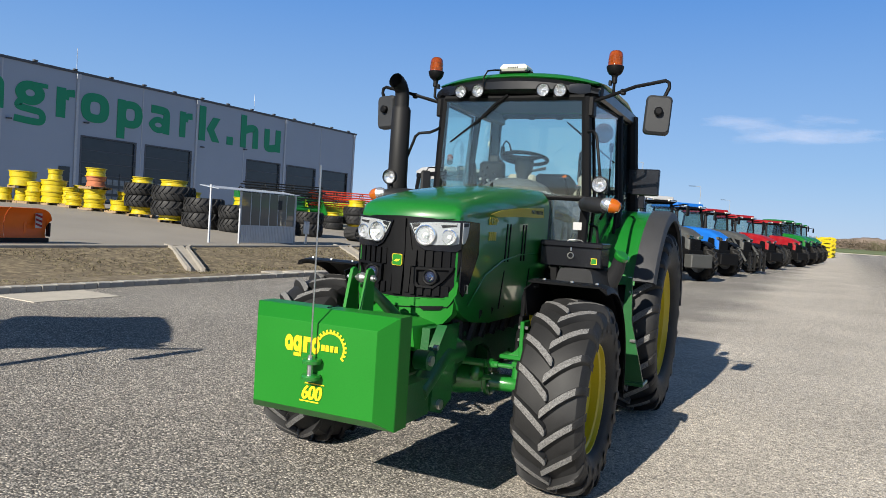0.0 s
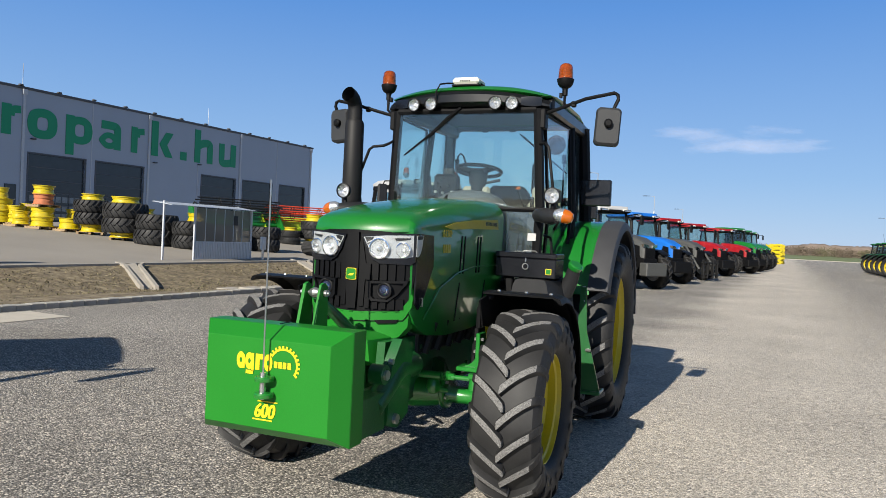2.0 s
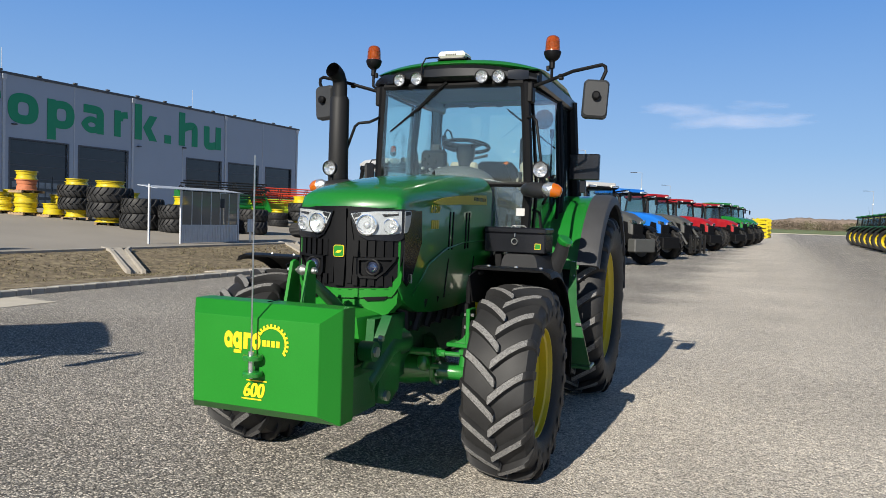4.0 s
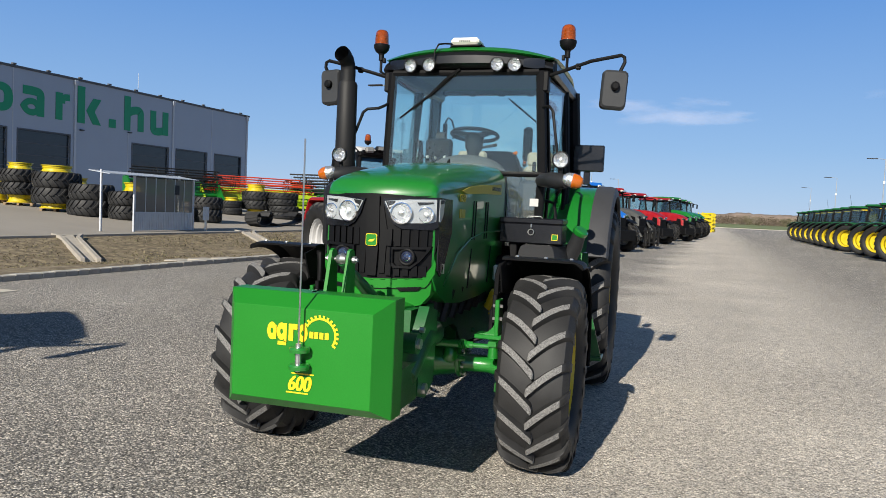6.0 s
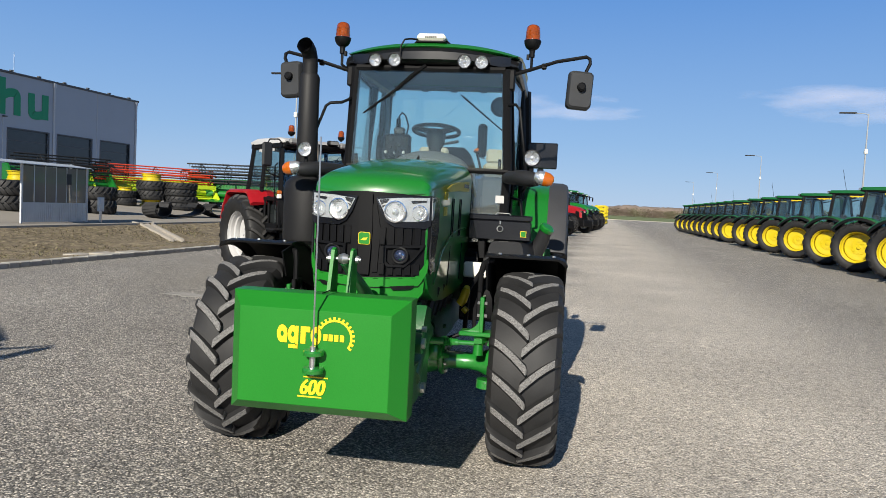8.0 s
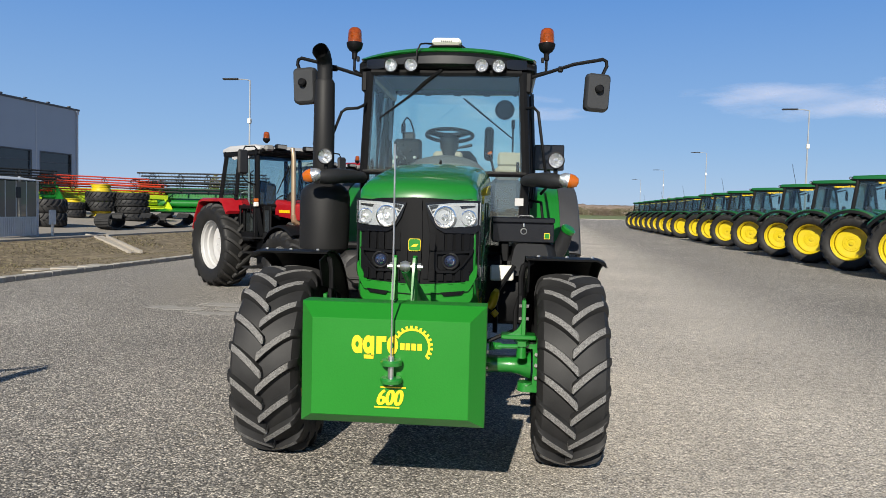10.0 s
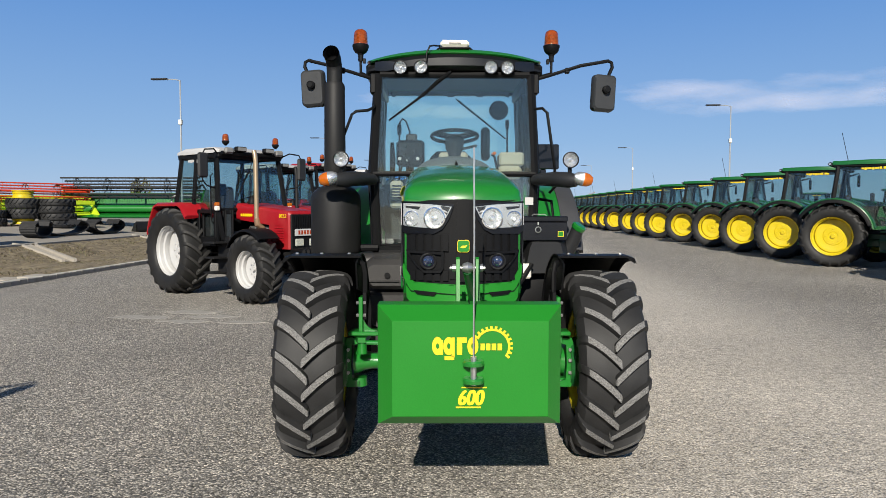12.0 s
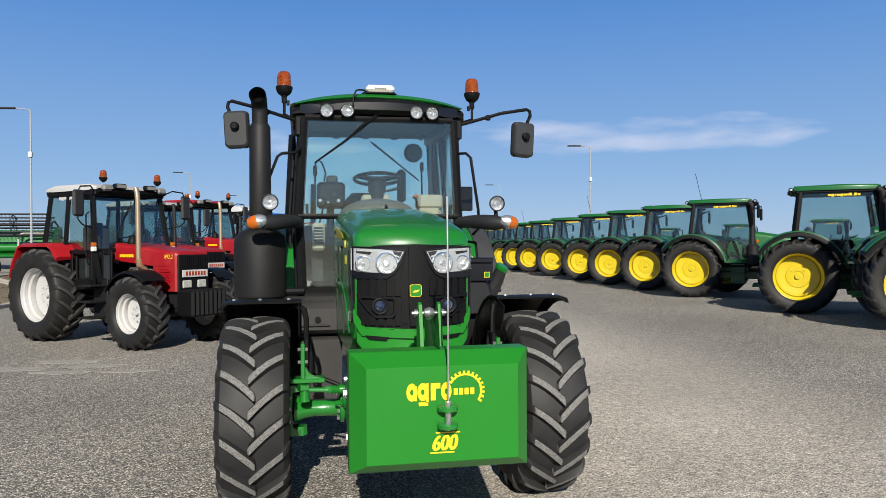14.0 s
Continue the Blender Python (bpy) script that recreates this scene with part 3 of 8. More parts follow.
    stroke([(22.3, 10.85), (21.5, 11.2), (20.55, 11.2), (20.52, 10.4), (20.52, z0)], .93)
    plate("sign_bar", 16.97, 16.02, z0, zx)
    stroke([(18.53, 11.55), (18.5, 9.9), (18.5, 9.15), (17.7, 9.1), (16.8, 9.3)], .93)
    for x, z in ((43.5, 8.66), (50.96, 7.97), (22.3, 8.5), (29.0, 8.0)):
        g = G()
        g.box(x - .22, x + .22, .0, .35, z - .07, z + .07, .03)
        part("wall_lamp", g, FACADETRIM, base)
    for x in (20, 44, 70):
        g = G()
        g.tube([(x, -1, H), (x, -1, H + 2.6)], 0.03, 6)
        part("antenna", g, STEEL, base)
    return base


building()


# ---- wheels and tractors ----
def tyre_mesh(R, W, rim, lugs, lug_h=0.045, lw=0.055, n=48, sweep=0.78):
    """A tractor tyre round the x axis: crowned carcass and two rows of curved, slanting lugs that overlap at the centre."""
    g = G()
    h = W / 2
    def crown(k):
        return 0.036 * W / .42 * abs(k) ** 3
    Rc = R - lug_h
    half = [(rim, .70), (rim + .012, .80), (rim + .035, .88), (rim + (Rc - rim) * .32, .96), (rim + (Rc - rim) * .58, 1.0), (Rc - .085, .985), (Rc - .05, .94), (Rc - crown(.84), .84), (Rc - crown(.6), .6), (Rc - crown(.3), .3)]
    prof = [(r, -h * k) for r, k in half] + [(Rc, 0)] + [(r, h * k) for r, k in reversed(half)]
    g.lathe(prof, Matrix.Rotation(radians(90), 4, 'Y'), n)
    step = 2 * math.pi / lugs
    C = sweep * h
    for side in (-1, 1):
        for i in range(lugs):
            a0 = step * (i + (0.5 if side > 0 else 0))
            rows = []
            for k in (-.09, -.06, .15, .38, .62, .82, .93, .99, 1.0):
                slope = C * (1.32 - .64 * max(k, 0)) / h
                wd = lw * math.sqrt(1 + slope * slope) * (.62 if k < -.07 else 1.0)
                c = C * (1.32 * k - .32 * k * abs(k)) + .03
                top = R - crown(k) - (.006 if k < -.07 else 0)
                bot = Rc - crown(k) - .015
                if k > .9:
                    top, bot = R - crown(k) - (.012 if k < .95 else .05), Rc - .08
                    wd *= 1.06
                if k == 1.0:
                    top, bot, wd = Rc - .085, Rc - .15, wd * 1.1
                x = side * h * (k if k < .97 else 1.004 if k < 1 else 1.0)
                rows.append([(x, -c - w * wd, r) for w, r in ((-.64, bot), (-.52, top - .007), (-.42, top), (.42, top), (.52, top - .007), (.64, bot))])
            pts = [[(x, -r * math.sin(a0 + c / R), r * math.cos(a0 + c / R)) for x, c, r in row] for row in rows]
            v = [p for row in pts for p in row]
            f, fm = [], []
            for q in range(len(pts) - 1):
                for j in range(5):
                    f.append((q * 6 + j, q * 6 + j + 1, q * 6 + j + 7, q * 6 + j + 6))
                    fm.append(1 if j == 2 and q < 5 else 0)
            f += [tuple(range(6)), tuple(range(len(v) - 6, len(v)))]
            fm += [1, 0]
            o = len(g.v)
            g.v += v
            g.f += [tuple(t + o for t in q) for q in f]
            g.mi += fm
    return g


def rim_mesh(rim, W, dish, n=40):
    """A steel wheel: flanges, stepped barrel and a flat disc with its ring of bolts; the outer side is +x."""
    g = G()
    h = W * .40
    ax = Matrix.Rotation(radians(90), 4, 'Y')
    g.lathe([(rim + .030, h + .012), (rim + .034, h), (rim + .026, h - .012), (rim - .004, h - .022), (rim - .010, h * .72), (rim - .022, h * .66), (rim - .026, h * .36), (rim - .055, h * .26), (rim - .055, -h * .3), (rim - .02, -h * .6), (rim - .005, -h + .03), (rim + .035, -h + .02), (rim + .035, -h)], ax, n)
    g.lathe([(rim - .050, dish - .02), (rim - .070, dish + .004), (rim * .80, dish + .010), (rim * .74, dish + .002), (rim * .50, dish - .004), (rim * .47, dish + .010), (rim * .24, dish + .012), (rim * .22, dish), (0.01, dish)], ax, n)
    for i in range(8):
        a = 2 * math.pi * i / 8
        c = Vector((dish + .008, rim * .36 * math.cos(a), rim * .36 * math.sin(a)))
        g.tube([c, c + Vector((.022, 0, 0))], 0.017, 6)
    return g


def hub_mesh(r, x0, x1):
    g = G()
    g.lathe([(0.001, x1), (r * .55, x1), (r * .6, x1 - .02), (r * .6, x1 - .05), (r, x1 - .06), (r, x0), (0.001, x0)], Matrix.Rotation(radians(90), 4, 'Y'), 20)
    return g


def wheel(parent, x, y, R, W, rim, lugs, rim_mat, side, hub_mat, proto=None, detail=48, lug_h=.045, lw=.055, label="", dish=-.05, turn=0.0):
    """A wheel under a tractor: hub, with tyre and rim below it. A prototype is shared."""
    if proto:
        hub = shared("wheel", proto[0], parent, Matrix())
        t = shared("tyre", proto[1], hub, Matrix())
        r = shared("rim", proto[2], hub, Matrix())
    else:
        hub = part("wheel", hub_mesh(rim * .20, -.16, dish + .05), hub_mat, parent)
        t = part("tyre", tyre_mesh(R, W, rim, lugs, lug_h, lw, detail), [RUBBER, LUGTOP], hub, label or "black rubber tractor tyre")
        r = part("rim", rim_mesh(rim, W, dish), rim_mat, hub)
    m = pose(x, y, R - 0.015)
    if side < 0:
        m = m @ Matrix.Scale(-1, 4, (1, 0, 0))
    hub.matrix_basis = m @ pose(0, 0, 0, turn)
    return hub, t, r


def arc_fender(g, x0, x1, cy, cz, R, a0, a1, t=0.02, lip=0.0, n=14, mi=0):
    """A curved mudguard over a wheel; angles in degrees from the back over the top to the front. lip turns down on the x1 side."""
    rows = []
    for i in range(n + 1):
        a = radians(a0 + (a1 - a0) * i / n)
        def at(x, r):
            return (x, cy + r * math.cos(a), cz + r * math.sin(a))
        if lip:
            s = 1 if x1 > x0 else -1
            ring = [at(x0, R), at(x1 - s * .06, R), at(x1 - s * .015, R - .015), at(x1, R - .05), at(x1, R - lip), at(x1 - s * t, R - lip), at(x1 - s * t, R - .05), at(x1 - s * .06, R - t), at(x0, R - t)]
        else:
            ring = [at(x0, R), at(x1, R), at(x1, R - t), at(x0, R - t)]
        rows.append(ring)
    g.rings(rows, mi=mi)
    return g


def rounded(w, z0, z1, y, top=0.12, n=5, base=1.0):
    """A hood section: flat sides, rounded upper corners. Centre x = 0."""
    pts = [(-w * base, y, z0)]
    for s in (-1, 1):
        for i in range(n + 1):
            a = radians(90 * i / n)
            if s < 0:
                pts.append((-w + top - top * math.cos(a), y, z1 - top + top * math.sin(a)))
            else:
                pts.append((w - top + top * math.sin(a), y, z1 - top + top * math.cos(a)))
    pts.append((w * base, y, z0))
    return pts


def pane(name, quad, mat_, parent, t=0.006, label=""):
    """A glass pane from its four corners."""
    a, b, c, d = [Vector(p) for p in quad]
    nrm = (b - a).cross(d - a).normalized() * t
    g = G()
    g.rings([[a, b, c, d], [a + nrm, b + nrm, c + nrm, d + nrm]])
    ob = part(name, g, mat_, parent, label)
    ob.visible_shadow = False
    return ob


def beacon(name, parent, x, y, z, mat_=None, s=1.0, label="amber rotating beacon"):
    """A rotating beacon: a tapered black foot, a ribbed lens dome and its inner reflector."""
    g = G()
    m = pose(x, y, z)
    g.lathe([(0.001, .0), (.022 * s, .0), (.026 * s, .012 * s), (.046 * s, .024 * s), (.060 * s, .045 * s), (.067 * s, .070 * s), (.068 * s, .084 * s), (.062 * s, .088 * s), (.001, .088 * s)], m, 24)
    foot = part(name, g, BLACK, parent, label)
    g = G()
    prof = [(.060 * s, .086 * s)]
    for i in range(7):
        prof += [((.0605 - .0006 * i) * s, (.092 + i * .011) * s), ((.0585 - .0006 * i) * s, (.0965 + i * .011) * s)]
    prof += [(.054 * s, .178 * s), (.047 * s, .194 * s), (.032 * s, .206 * s), (.014 * s, .2105 * s), (.001, .211 * s)]
    g.lathe(prof, m, 24)
    part("dome", g, mat_ or BEACON, foot, "orange lens dome")
    return foot


ROWWHEELS = {}


def old_front(T, hd, hood, front, pipe):
    """The open engine bay of the older tractors: front panel with louvres, engine, filters, pre-cleaner, bent exhaust."""
    g = G()
    g.rings([[(-w, y, .92), (w, y, .92), (w, y, 1.345), (-w, y, 1.345)] for y, w in ((front + .005, .30), (front + .04, .332), (front + .58, .338))])
    panel = part("front_panel", g, hood, hd)
    for s in (-1, 1):
        for i in range(7):
            g = G()
            z = 1.02 + i * .042
            g.box(min(s * .334, s * .348), max(s * .334, s * .348), front + .16, front + .42, z, z + .02, .004)
            part("louvre", g, hood, panel)
        # engine side: block, pump, filters, pipes
        g = G()
        g.box(min(s * .16, s * .27), max(s * .16, s * .27), -2.38, -1.55, .84, 1.30, .03)
        part("cylinder_block", g, DGREY, T, "grimy grey engine block")
        for k, (y, z, r, L, mt) in enumerate(((-2.30, 1.10, .06, .20, BLACK), (-2.12, .98, .045, .16, GREY), (-1.95, 1.16, .05, .18, BLACK), (-1.74, 1.0, .06, .22, GREY))):
            g = G()
            g.tube([(s * .31, y, z - L / 2), (s * .31, y, z + L / 2), (s * .31, y, z + L / 2 + .02)], [r, r, r * .6], 12)
            part("filter", g, mt, T)
        for k in range(4):
            g = G()
            y = -2.28 + k * .17
            g.tube([(s * .27, y, 1.22), (s * .34, y + .03, 1.27), (s * .36, y + .10, 1.12), (s * .33, y + .14, .92)], .016, 6)
            part("pipe", g, STACK if k % 2 else GREY, T)
        # small amber and white marker on the cab post
        g = G()
        g.box(s * .79 - .04, s * .79 + .04, -1.41, -1.34, 1.58, 1.66, .012)
        mk = part("marker_lamp", g, CREAM, T, "white and amber marker lamp")
        g = G()
        g.box(s * .79 - .04, s * .79 + .04, -1.41, -1.34, 1.663, 1.73, .012)
        part("amber_lens", g, AMBER, mk)
        # hooped mirror arm
        g = G()
        g.tube([(s * .68, -1.25, 2.60), (s * .82, -1.34, 2.68), (s * 1.02, -1.38, 2.66), (s * 1.07, -1.38, 2.57), (s * 1.07, -1.38, 2.12), (s * .98, -1.36, 2.03), (s * .74, -1.27, 1.98)], .013, 6)
        arm = part("mirror_hoop", g, BLACK, T)
        g = G()
        g.box(s * 1.07 - .10, s * 1.07 + .10, -1.43, -1.36, 2.16, 2.60, .035)
        part("mirror_housing", g, GREYPL, arm, "large black mirror")
        # work lamps under the roof edge
        g = G()
        g.box(s * .30 - .11, s * .30 + .11, -1.45, -1.33, 2.655, 2.745, .02)
        wl_ = part("roof_lamp", g, BLACK, T)
        g = G()
        g.box(s * .30 - .09, s * .30 + .09, -1.455, -1.45, 2.67, 2.73)
        part("lamp_glass", g, GREY, wl_)
    g = G()
    g.box(-.30, .30, -2.45, -1.5, .74, .90, .03)
    part("sump", g, STACK, T)
    g = G()
    g.tube([(-.12, -1.48, 1.68), (-.12, -1.48, 1.72), (-.12, -1.48, 1.80), (-.12, -1.48, 1.86)], [.085, .095, .07, .03], 16)
    part("pre_cleaner", g, BLACK, T, "black mushroom air pre-cleaner")
    g = G()
    g.tube([(-.26, -2.02, 1.28), (-.36, -2.0, 1.34), (-.37, -1.98, 1.44)], [.06, .065, .055], 12)
    part("manifold", g, mat("rusty manifold", (.20, .12, .07), .7, .3, vary=.4, scale=20), T, "rusty exhaust elbow")
    g = G()
    g.tube([(-.37, -1.98, 1.42), (-.37, -1.965, 2.46), (-.372, -1.95, 2.57), (-.374, -1.925, 2.64)], [.042, .042, .042, .042], 14)
    part("exhaust", g, pipe, T, "tan upright exhaust pipe")


def row_tractor(name, label, m, group="", hood=GREEN, roof=GREEN, rim_m=YELLOW, R=.86, W=.50, rim=.50, Rf=.66, Wf=.42, rimf=.36, wb=2.7, tr=.95, trf=.90,
                style="new", fend=GREEN, sign=True, beacons=0, antenna=False, loader=False, weight=None, chassis=DGREEN, stackmat=None, up=0.0, plate=False, roof_h=.10, dark_nose=False):
    """A parked tractor that faces -y, its rear axle over the origin."""
    T = thing(name, label, "tractor", m, group)
    new_style = style == "new"
    for kx, (rx, ry, RR, WW, rm, lg) in enumerate(((tr, 0, R, W, rim, 21), (trf, -wb, Rf, Wf, rimf, 19))):
        for s in (-1, 1):
            k2 = (kx, RR, WW, rm, rim_m.name)
            if k2 in ROWWHEELS:
                wheel(T, s * rx, ry, RR, WW, rm, lg, rim_m, s, rim_m, ROWWHEELS[k2])
            else:
                ROWWHEELS[k2] = wheel(T, s * rx, ry, RR, WW, rm, lg, rim_m, s, rim_m, detail=36, dish=-.02 if kx else (-.10 if new_style else -.03))
    # chassis
    g = G()
    g.box(-.22, .22, -wb - .35, .35, .55, 1.0, .03)
    g.box(-trf + .1, trf - .1, -wb - .1, -wb + .1, Rf - .12, Rf + .10, .03)
    g.box(-tr + .15, tr - .15, -.14, .14, R - .16, R + .14, .04)
    g.box(-.35, .35, -1.6, -.2, .75, 1.15, .04)
    g.tube([(0, .3, .6), (0, .75, .55)], .05)
    g.tube([(-.35, .25, .65), (-.42, 1.0, .6)], .035)
    g.tube([(.35, .25, .65), (.42, 1.0, .6)], .035)
    part("chassis", g, chassis, T)
    # hood
    front = -wb - (.55 if new_style else .44)
    back = .42 if dark_nose else 0.0
    c0, zr_ = (-1.72 + back, 2.78 + up) if new_style else (-1.28, 2.64)
    g = G()
    if new_style:
        sec = [(y, w, z0, z1 + up * k, tp) for y, w, z0, z1, tp, k in ((front, .27, 1.02, 1.42, .1, .8), (front + .08, .33, .98, 1.60, .12, .8), (front + .5, .37, .98, 1.74, .14, 1), (front + 1.2, .40, 1.0, 1.86, .15, 1), (-1.62 + back, .42, 1.02, 1.92, .15, 1))]
    else:
        sec = [(front, .30, 1.34, 1.54, .05), (front + .04, .335, 1.32, 1.575, .06), (front + .55, .345, 1.33, 1.625, .06), (-1.32, .36, 1.42, 1.72, .06)]
    g.rings([rounded(w, z0, z1, y, tp) for y, w, z0, z1, tp in sec])
    hd = part("hood", g, hood, T)
    if not new_style:
        old_front(T, hd, hood, front, stackmat or STACK)
    if dark_nose:
        g = G()
        g.rings([rounded(w, .80, z1, y, .04) for y, w, z1 in ((front - .06, .34, 1.16), (front + .3, .40, 1.26), (front + .9, .44, 1.20), (-1.7, .46, 1.16))])
        part("side_panel", g, BLACK, hd)
    g = G()
    if new_style:
        g.box(-.26, .26, front - .03, front + .02, .95, 1.40 + up * .8, .02)
        for i in range(7):
            z = 1.0 + i * (.055 + up * .1)
            g.box(-.24, .24, front - .045, front - .025, z, z + .02)
    else:
        g.box(-.31, .31, front - .025, front + .02, .9, 1.52, .015)
        for i in range(15):
            x = -.27 + i * .037
            g.box(x, x + .014, front - .04, front - .02, 1.2, 1.5)
    part("grille", g, BLACK, hd)
    if plate:
        g = G()
        g.box(-.26, .26, front - .055, front - .045, 1.15, 1.27, .004)
        pl = part("number_plate", g, WHITE, hd, "white plate with plain bars")
        g = G()
        for i in range(7):
            g.box(-.19 + i * .06, -.15 + i * .06, front - .058, front - .0545, 1.175, 1.245)
        part("plate_bars", g, REDLENS, pl)
        for s in (-1, 1):
            for i in range(6):
                g = G()
                g.box(min(s * .345, s * .366), max(s * .345, s * .366), -1.82 + i * .062, -1.775 + i * .062, 1.475, 1.525)
                part("name_bar", g, LETTER, hd)
            text_mesh("model_number", "892.2", .095, pose(s * .349, -2.72, 1.49, 90, 0, 90 * s), LETTER, hd, depth=.002)
            g = G()
            g.box(min(s * .60, s * .635), max(s * .60, s * .635), -1.46, -.62, .95, 1.12, .01)
            g.box(min(s * .66, s * .70), max(s * .66, s * .70), -.74, -.66, 1.0, 1.62, .01)
            part("door_sill", g, BLACK, T)
    for s in (-1, 1):
        g = G()
        if new_style:
            dz = up * .8
            g.prism([(s * .09, 1.37 + dz), (s * .33, 1.42 + dz), (s * .34, 1.545 + dz), (s * .12, 1.50 + dz)], front - .03, front + .12, "y")
        else:
            g.box(min(s * .06, s * .24), max(s * .06, s * .24), front - .05, front - .02, .97, 1.10, .02)
        part("headlight", g, CHROME if new_style else LAMPGLASS, hd, "clear headlight")
        if new_style:
            g = G()
            x0, x1 = sorted((s * .405, s * .418))
            for i in range(6):
                y = -2.35 + i * .1
                g.box(x0, x1, y, y + .05, 1.15, 1.55, .005)
            part("side_vent", g, BLACK, hd)
            if dark_nose:
                g = G()
                g.prism([(front + .16, 1.22), (front + .62, 1.24), (front + .50, 1.52 + dz), (front + .20, 1.46 + dz)], *sorted((s * .345, s * .388)), "x")
                part("side_grille", g, BLACK, hd)
                g = G()
                g.box(s * .46 - .10, s * .46 + .10, c0 - .13, c0 - .07, zr_ - .01, zr_ + .09, .02)
                part("roof_work_lamp", g, CREAM, T)
    g = G()
    if new_style:
        g.box(-.30, .30, -wb - .15, -1.55, .78, 1.05, .04)
    g.box(-.25, .25, front + .05, -wb, .62, .96, .03)
    part("engine", g, STACK, T, "black engine block")
    if weight is not None:
        for i in range(1 if dark_nose else 8):
            g = G()
            wid = 1.04 if dark_nose else .09
            x = (-.52 if dark_nose else -.36) + i * wid
            g.box(x, x + wid - .006, front - .42, front - .02, .52, 1.02 if dark_nose else .95, .035)
            part("front_weight", g, weight, T, "front weight block" if dark_nose else "suitcase front weight")
    # cab
    c0, c1, zr = (-1.72 + back, -.02 + back, 2.78 + up) if new_style else (-1.28, .10, 2.64)
    wt, wbm = (.72, .80) if new_style else (.66, .74)
    zb = 1.05
    zmid = 1.72 if new_style else 1.60
    for s in (-1, 1):
        for k, (y0, y1) in enumerate(((c0 - .05, c0 + .12), (c0 + (c1 - c0) * .58, c0 + (c1 - c0) * .58), (c1 + .08, c1 - .05))):
            g = G()
            if y0 == y1 and new_style:
                continue
            g.tube([(s * wbm * .86, y0, zb), (s * wbm, y0, zmid), (s * wt, y1, zr)], .062 if new_style else (.05, .04, .042)[k], 6)
            part("pillar", g, BLACK, T)
    for y in (c0 - .05, c1 + .08):
        for x, z, r in ((wbm, zmid, .03), (wt, zr - .02, .04)):
            g = G()
            g.tube([(-x, y, z), (x, y, z)], r, 6)
            part("crossbar", g, BLACK, T)
    g = G()
    g.box(-wbm * .9, wbm * .9, c0, c1, zb - .12, zb, .02)
    part("cab_floor", g, BLACK, T)
    for s in (-1, 1):
        ym = c0 + (c1 - c0) * .58
        if new_style:
            pane("door_glass", [(s * wbm * .87, c0, zb), (s * wbm * .87, ym, zb), (s * wbm, ym, zmid - .01), (s * wbm, c0, zmid - .01)], DGLASS, T)
            pane("side_glass", [(s * wbm, c0, zmid), (s * wbm, c1 + .05, zmid), (s * wt, c1 - .05, zr), (s * wt, c0 + .12, zr)], DGLASS, T)
            continue
        pane("door_glass", [(s * wbm * .87, c0, zb), (s * wbm * .87, ym, zb), (s * wt, ym, zr), (s * wt, c0 + .12, zr)], DGLASS, T)
        pane("side_glass", [(s * wbm, ym + .012, zmid), (s * wbm, c1 + .05, zmid), (s * wt, c1 - .05, zr), (s * wt, ym + .012, zr)], DGLASS, T)
    pane("windscreen", [(-wbm, c0 - .05, zmid), (wbm, c0 - .05, zmid), (wt, c0 + .12, zr), (-wt, c0 + .12, zr)], DGLASS, T)
    pane("rear_window", [(-wbm, c1 + .08, zmid), (wbm, c1 + .08, zmid), (wt, c1 - .05, zr), (-wt, c1 - .05, zr)], DGLASS, T)
    # roof
    g = G()
    ov = .10
    if new_style:
        g.rings([rounded(wt + w, zr - d, zr + h, y, min(.05 * q, h + d)) for w, d, h, y, q in ((.02, 0, .08, c0 - ov + .1, .8), (.09, .01, roof_h, c0 + .1, 1), (.10, .01, roof_h + .02, (c0 + c1) / 2, 1.2), (.09, .01, roof_h, c1 - .05, 1), (.05, 0, roof_h, c1 + ov, 1))])
    else:
        g.rings([rounded(wt, zr, zr + .05, c0 - ov + .12, .03), rounded(wt + .05, zr - .01, zr + .10, c0 + .2, .06), rounded(wt + .05, zr - .01, zr + .11, c1 - .2, .06), rounded(wt + .02, zr, zr + .06, c1 + ov, .03)])
    part("roof", g, roof, T)
    if new_style:
        g = G()
        for y in (c0 - .06, c1 + .10):
            g.box(-wt - .03, wt + .03, y - .05, y + .05, zr - .06, zr + .04, .02)
        g.box(-wt - .06, wt + .06, c0 - .02, c1 + .06, zr - .075, zr - .005, .02)
        part("roof_visor", g, BLACK, T)
    for s in (-1, 1):
        for y in (c0 - .1, c1 + .16):
            g = G()
            x, w_ = s * (wt - .12), .19 if new_style else .09
            g.box(x - w_, x + w_, y - .05, y + .05, zr - .03, zr + (.07 if new_style else .08), .03)
            wl = part("work_light", g, BLACK if new_style else GREY, T)
            if new_style:
                g = G()
                e = -.058 if y < -.8 else .058
                g.box(x - .15, x + .15, *sorted((y + e * .8, y + e)), zr - .01, zr + .05, .01)
                g.box(*sorted((s * (wt + .072), s * (wt + .078))), y - .03, y + .03, zr - .005, zr + .045)
                part("lamp_glass", g, LAMPFACE, wl)
    # interior
    g = G()
    g.box(-.26, .26, -.75, -.25, 1.25, 1.45, .05)
    g.box(-.25, .25, -.32, -.18, 1.45, 2.05, .05)
    part("seat", g, SEATCL, T)
    g = G()
    g.tube([(0, -1.35, 1.2), (0, -1.15, 1.72)], .05)
    g.lathe([(.19, 0), (.205, .012), (.22, 0), (.205, -.012), (.19, 0)], pose(0, -1.13, 1.75, -25), 18)
    g.box(-.4, .4, c0 + .08, c0 + .3, 1.2, 1.55, .05)
    part("dashboard", g, BLACK, T)
    g = G()
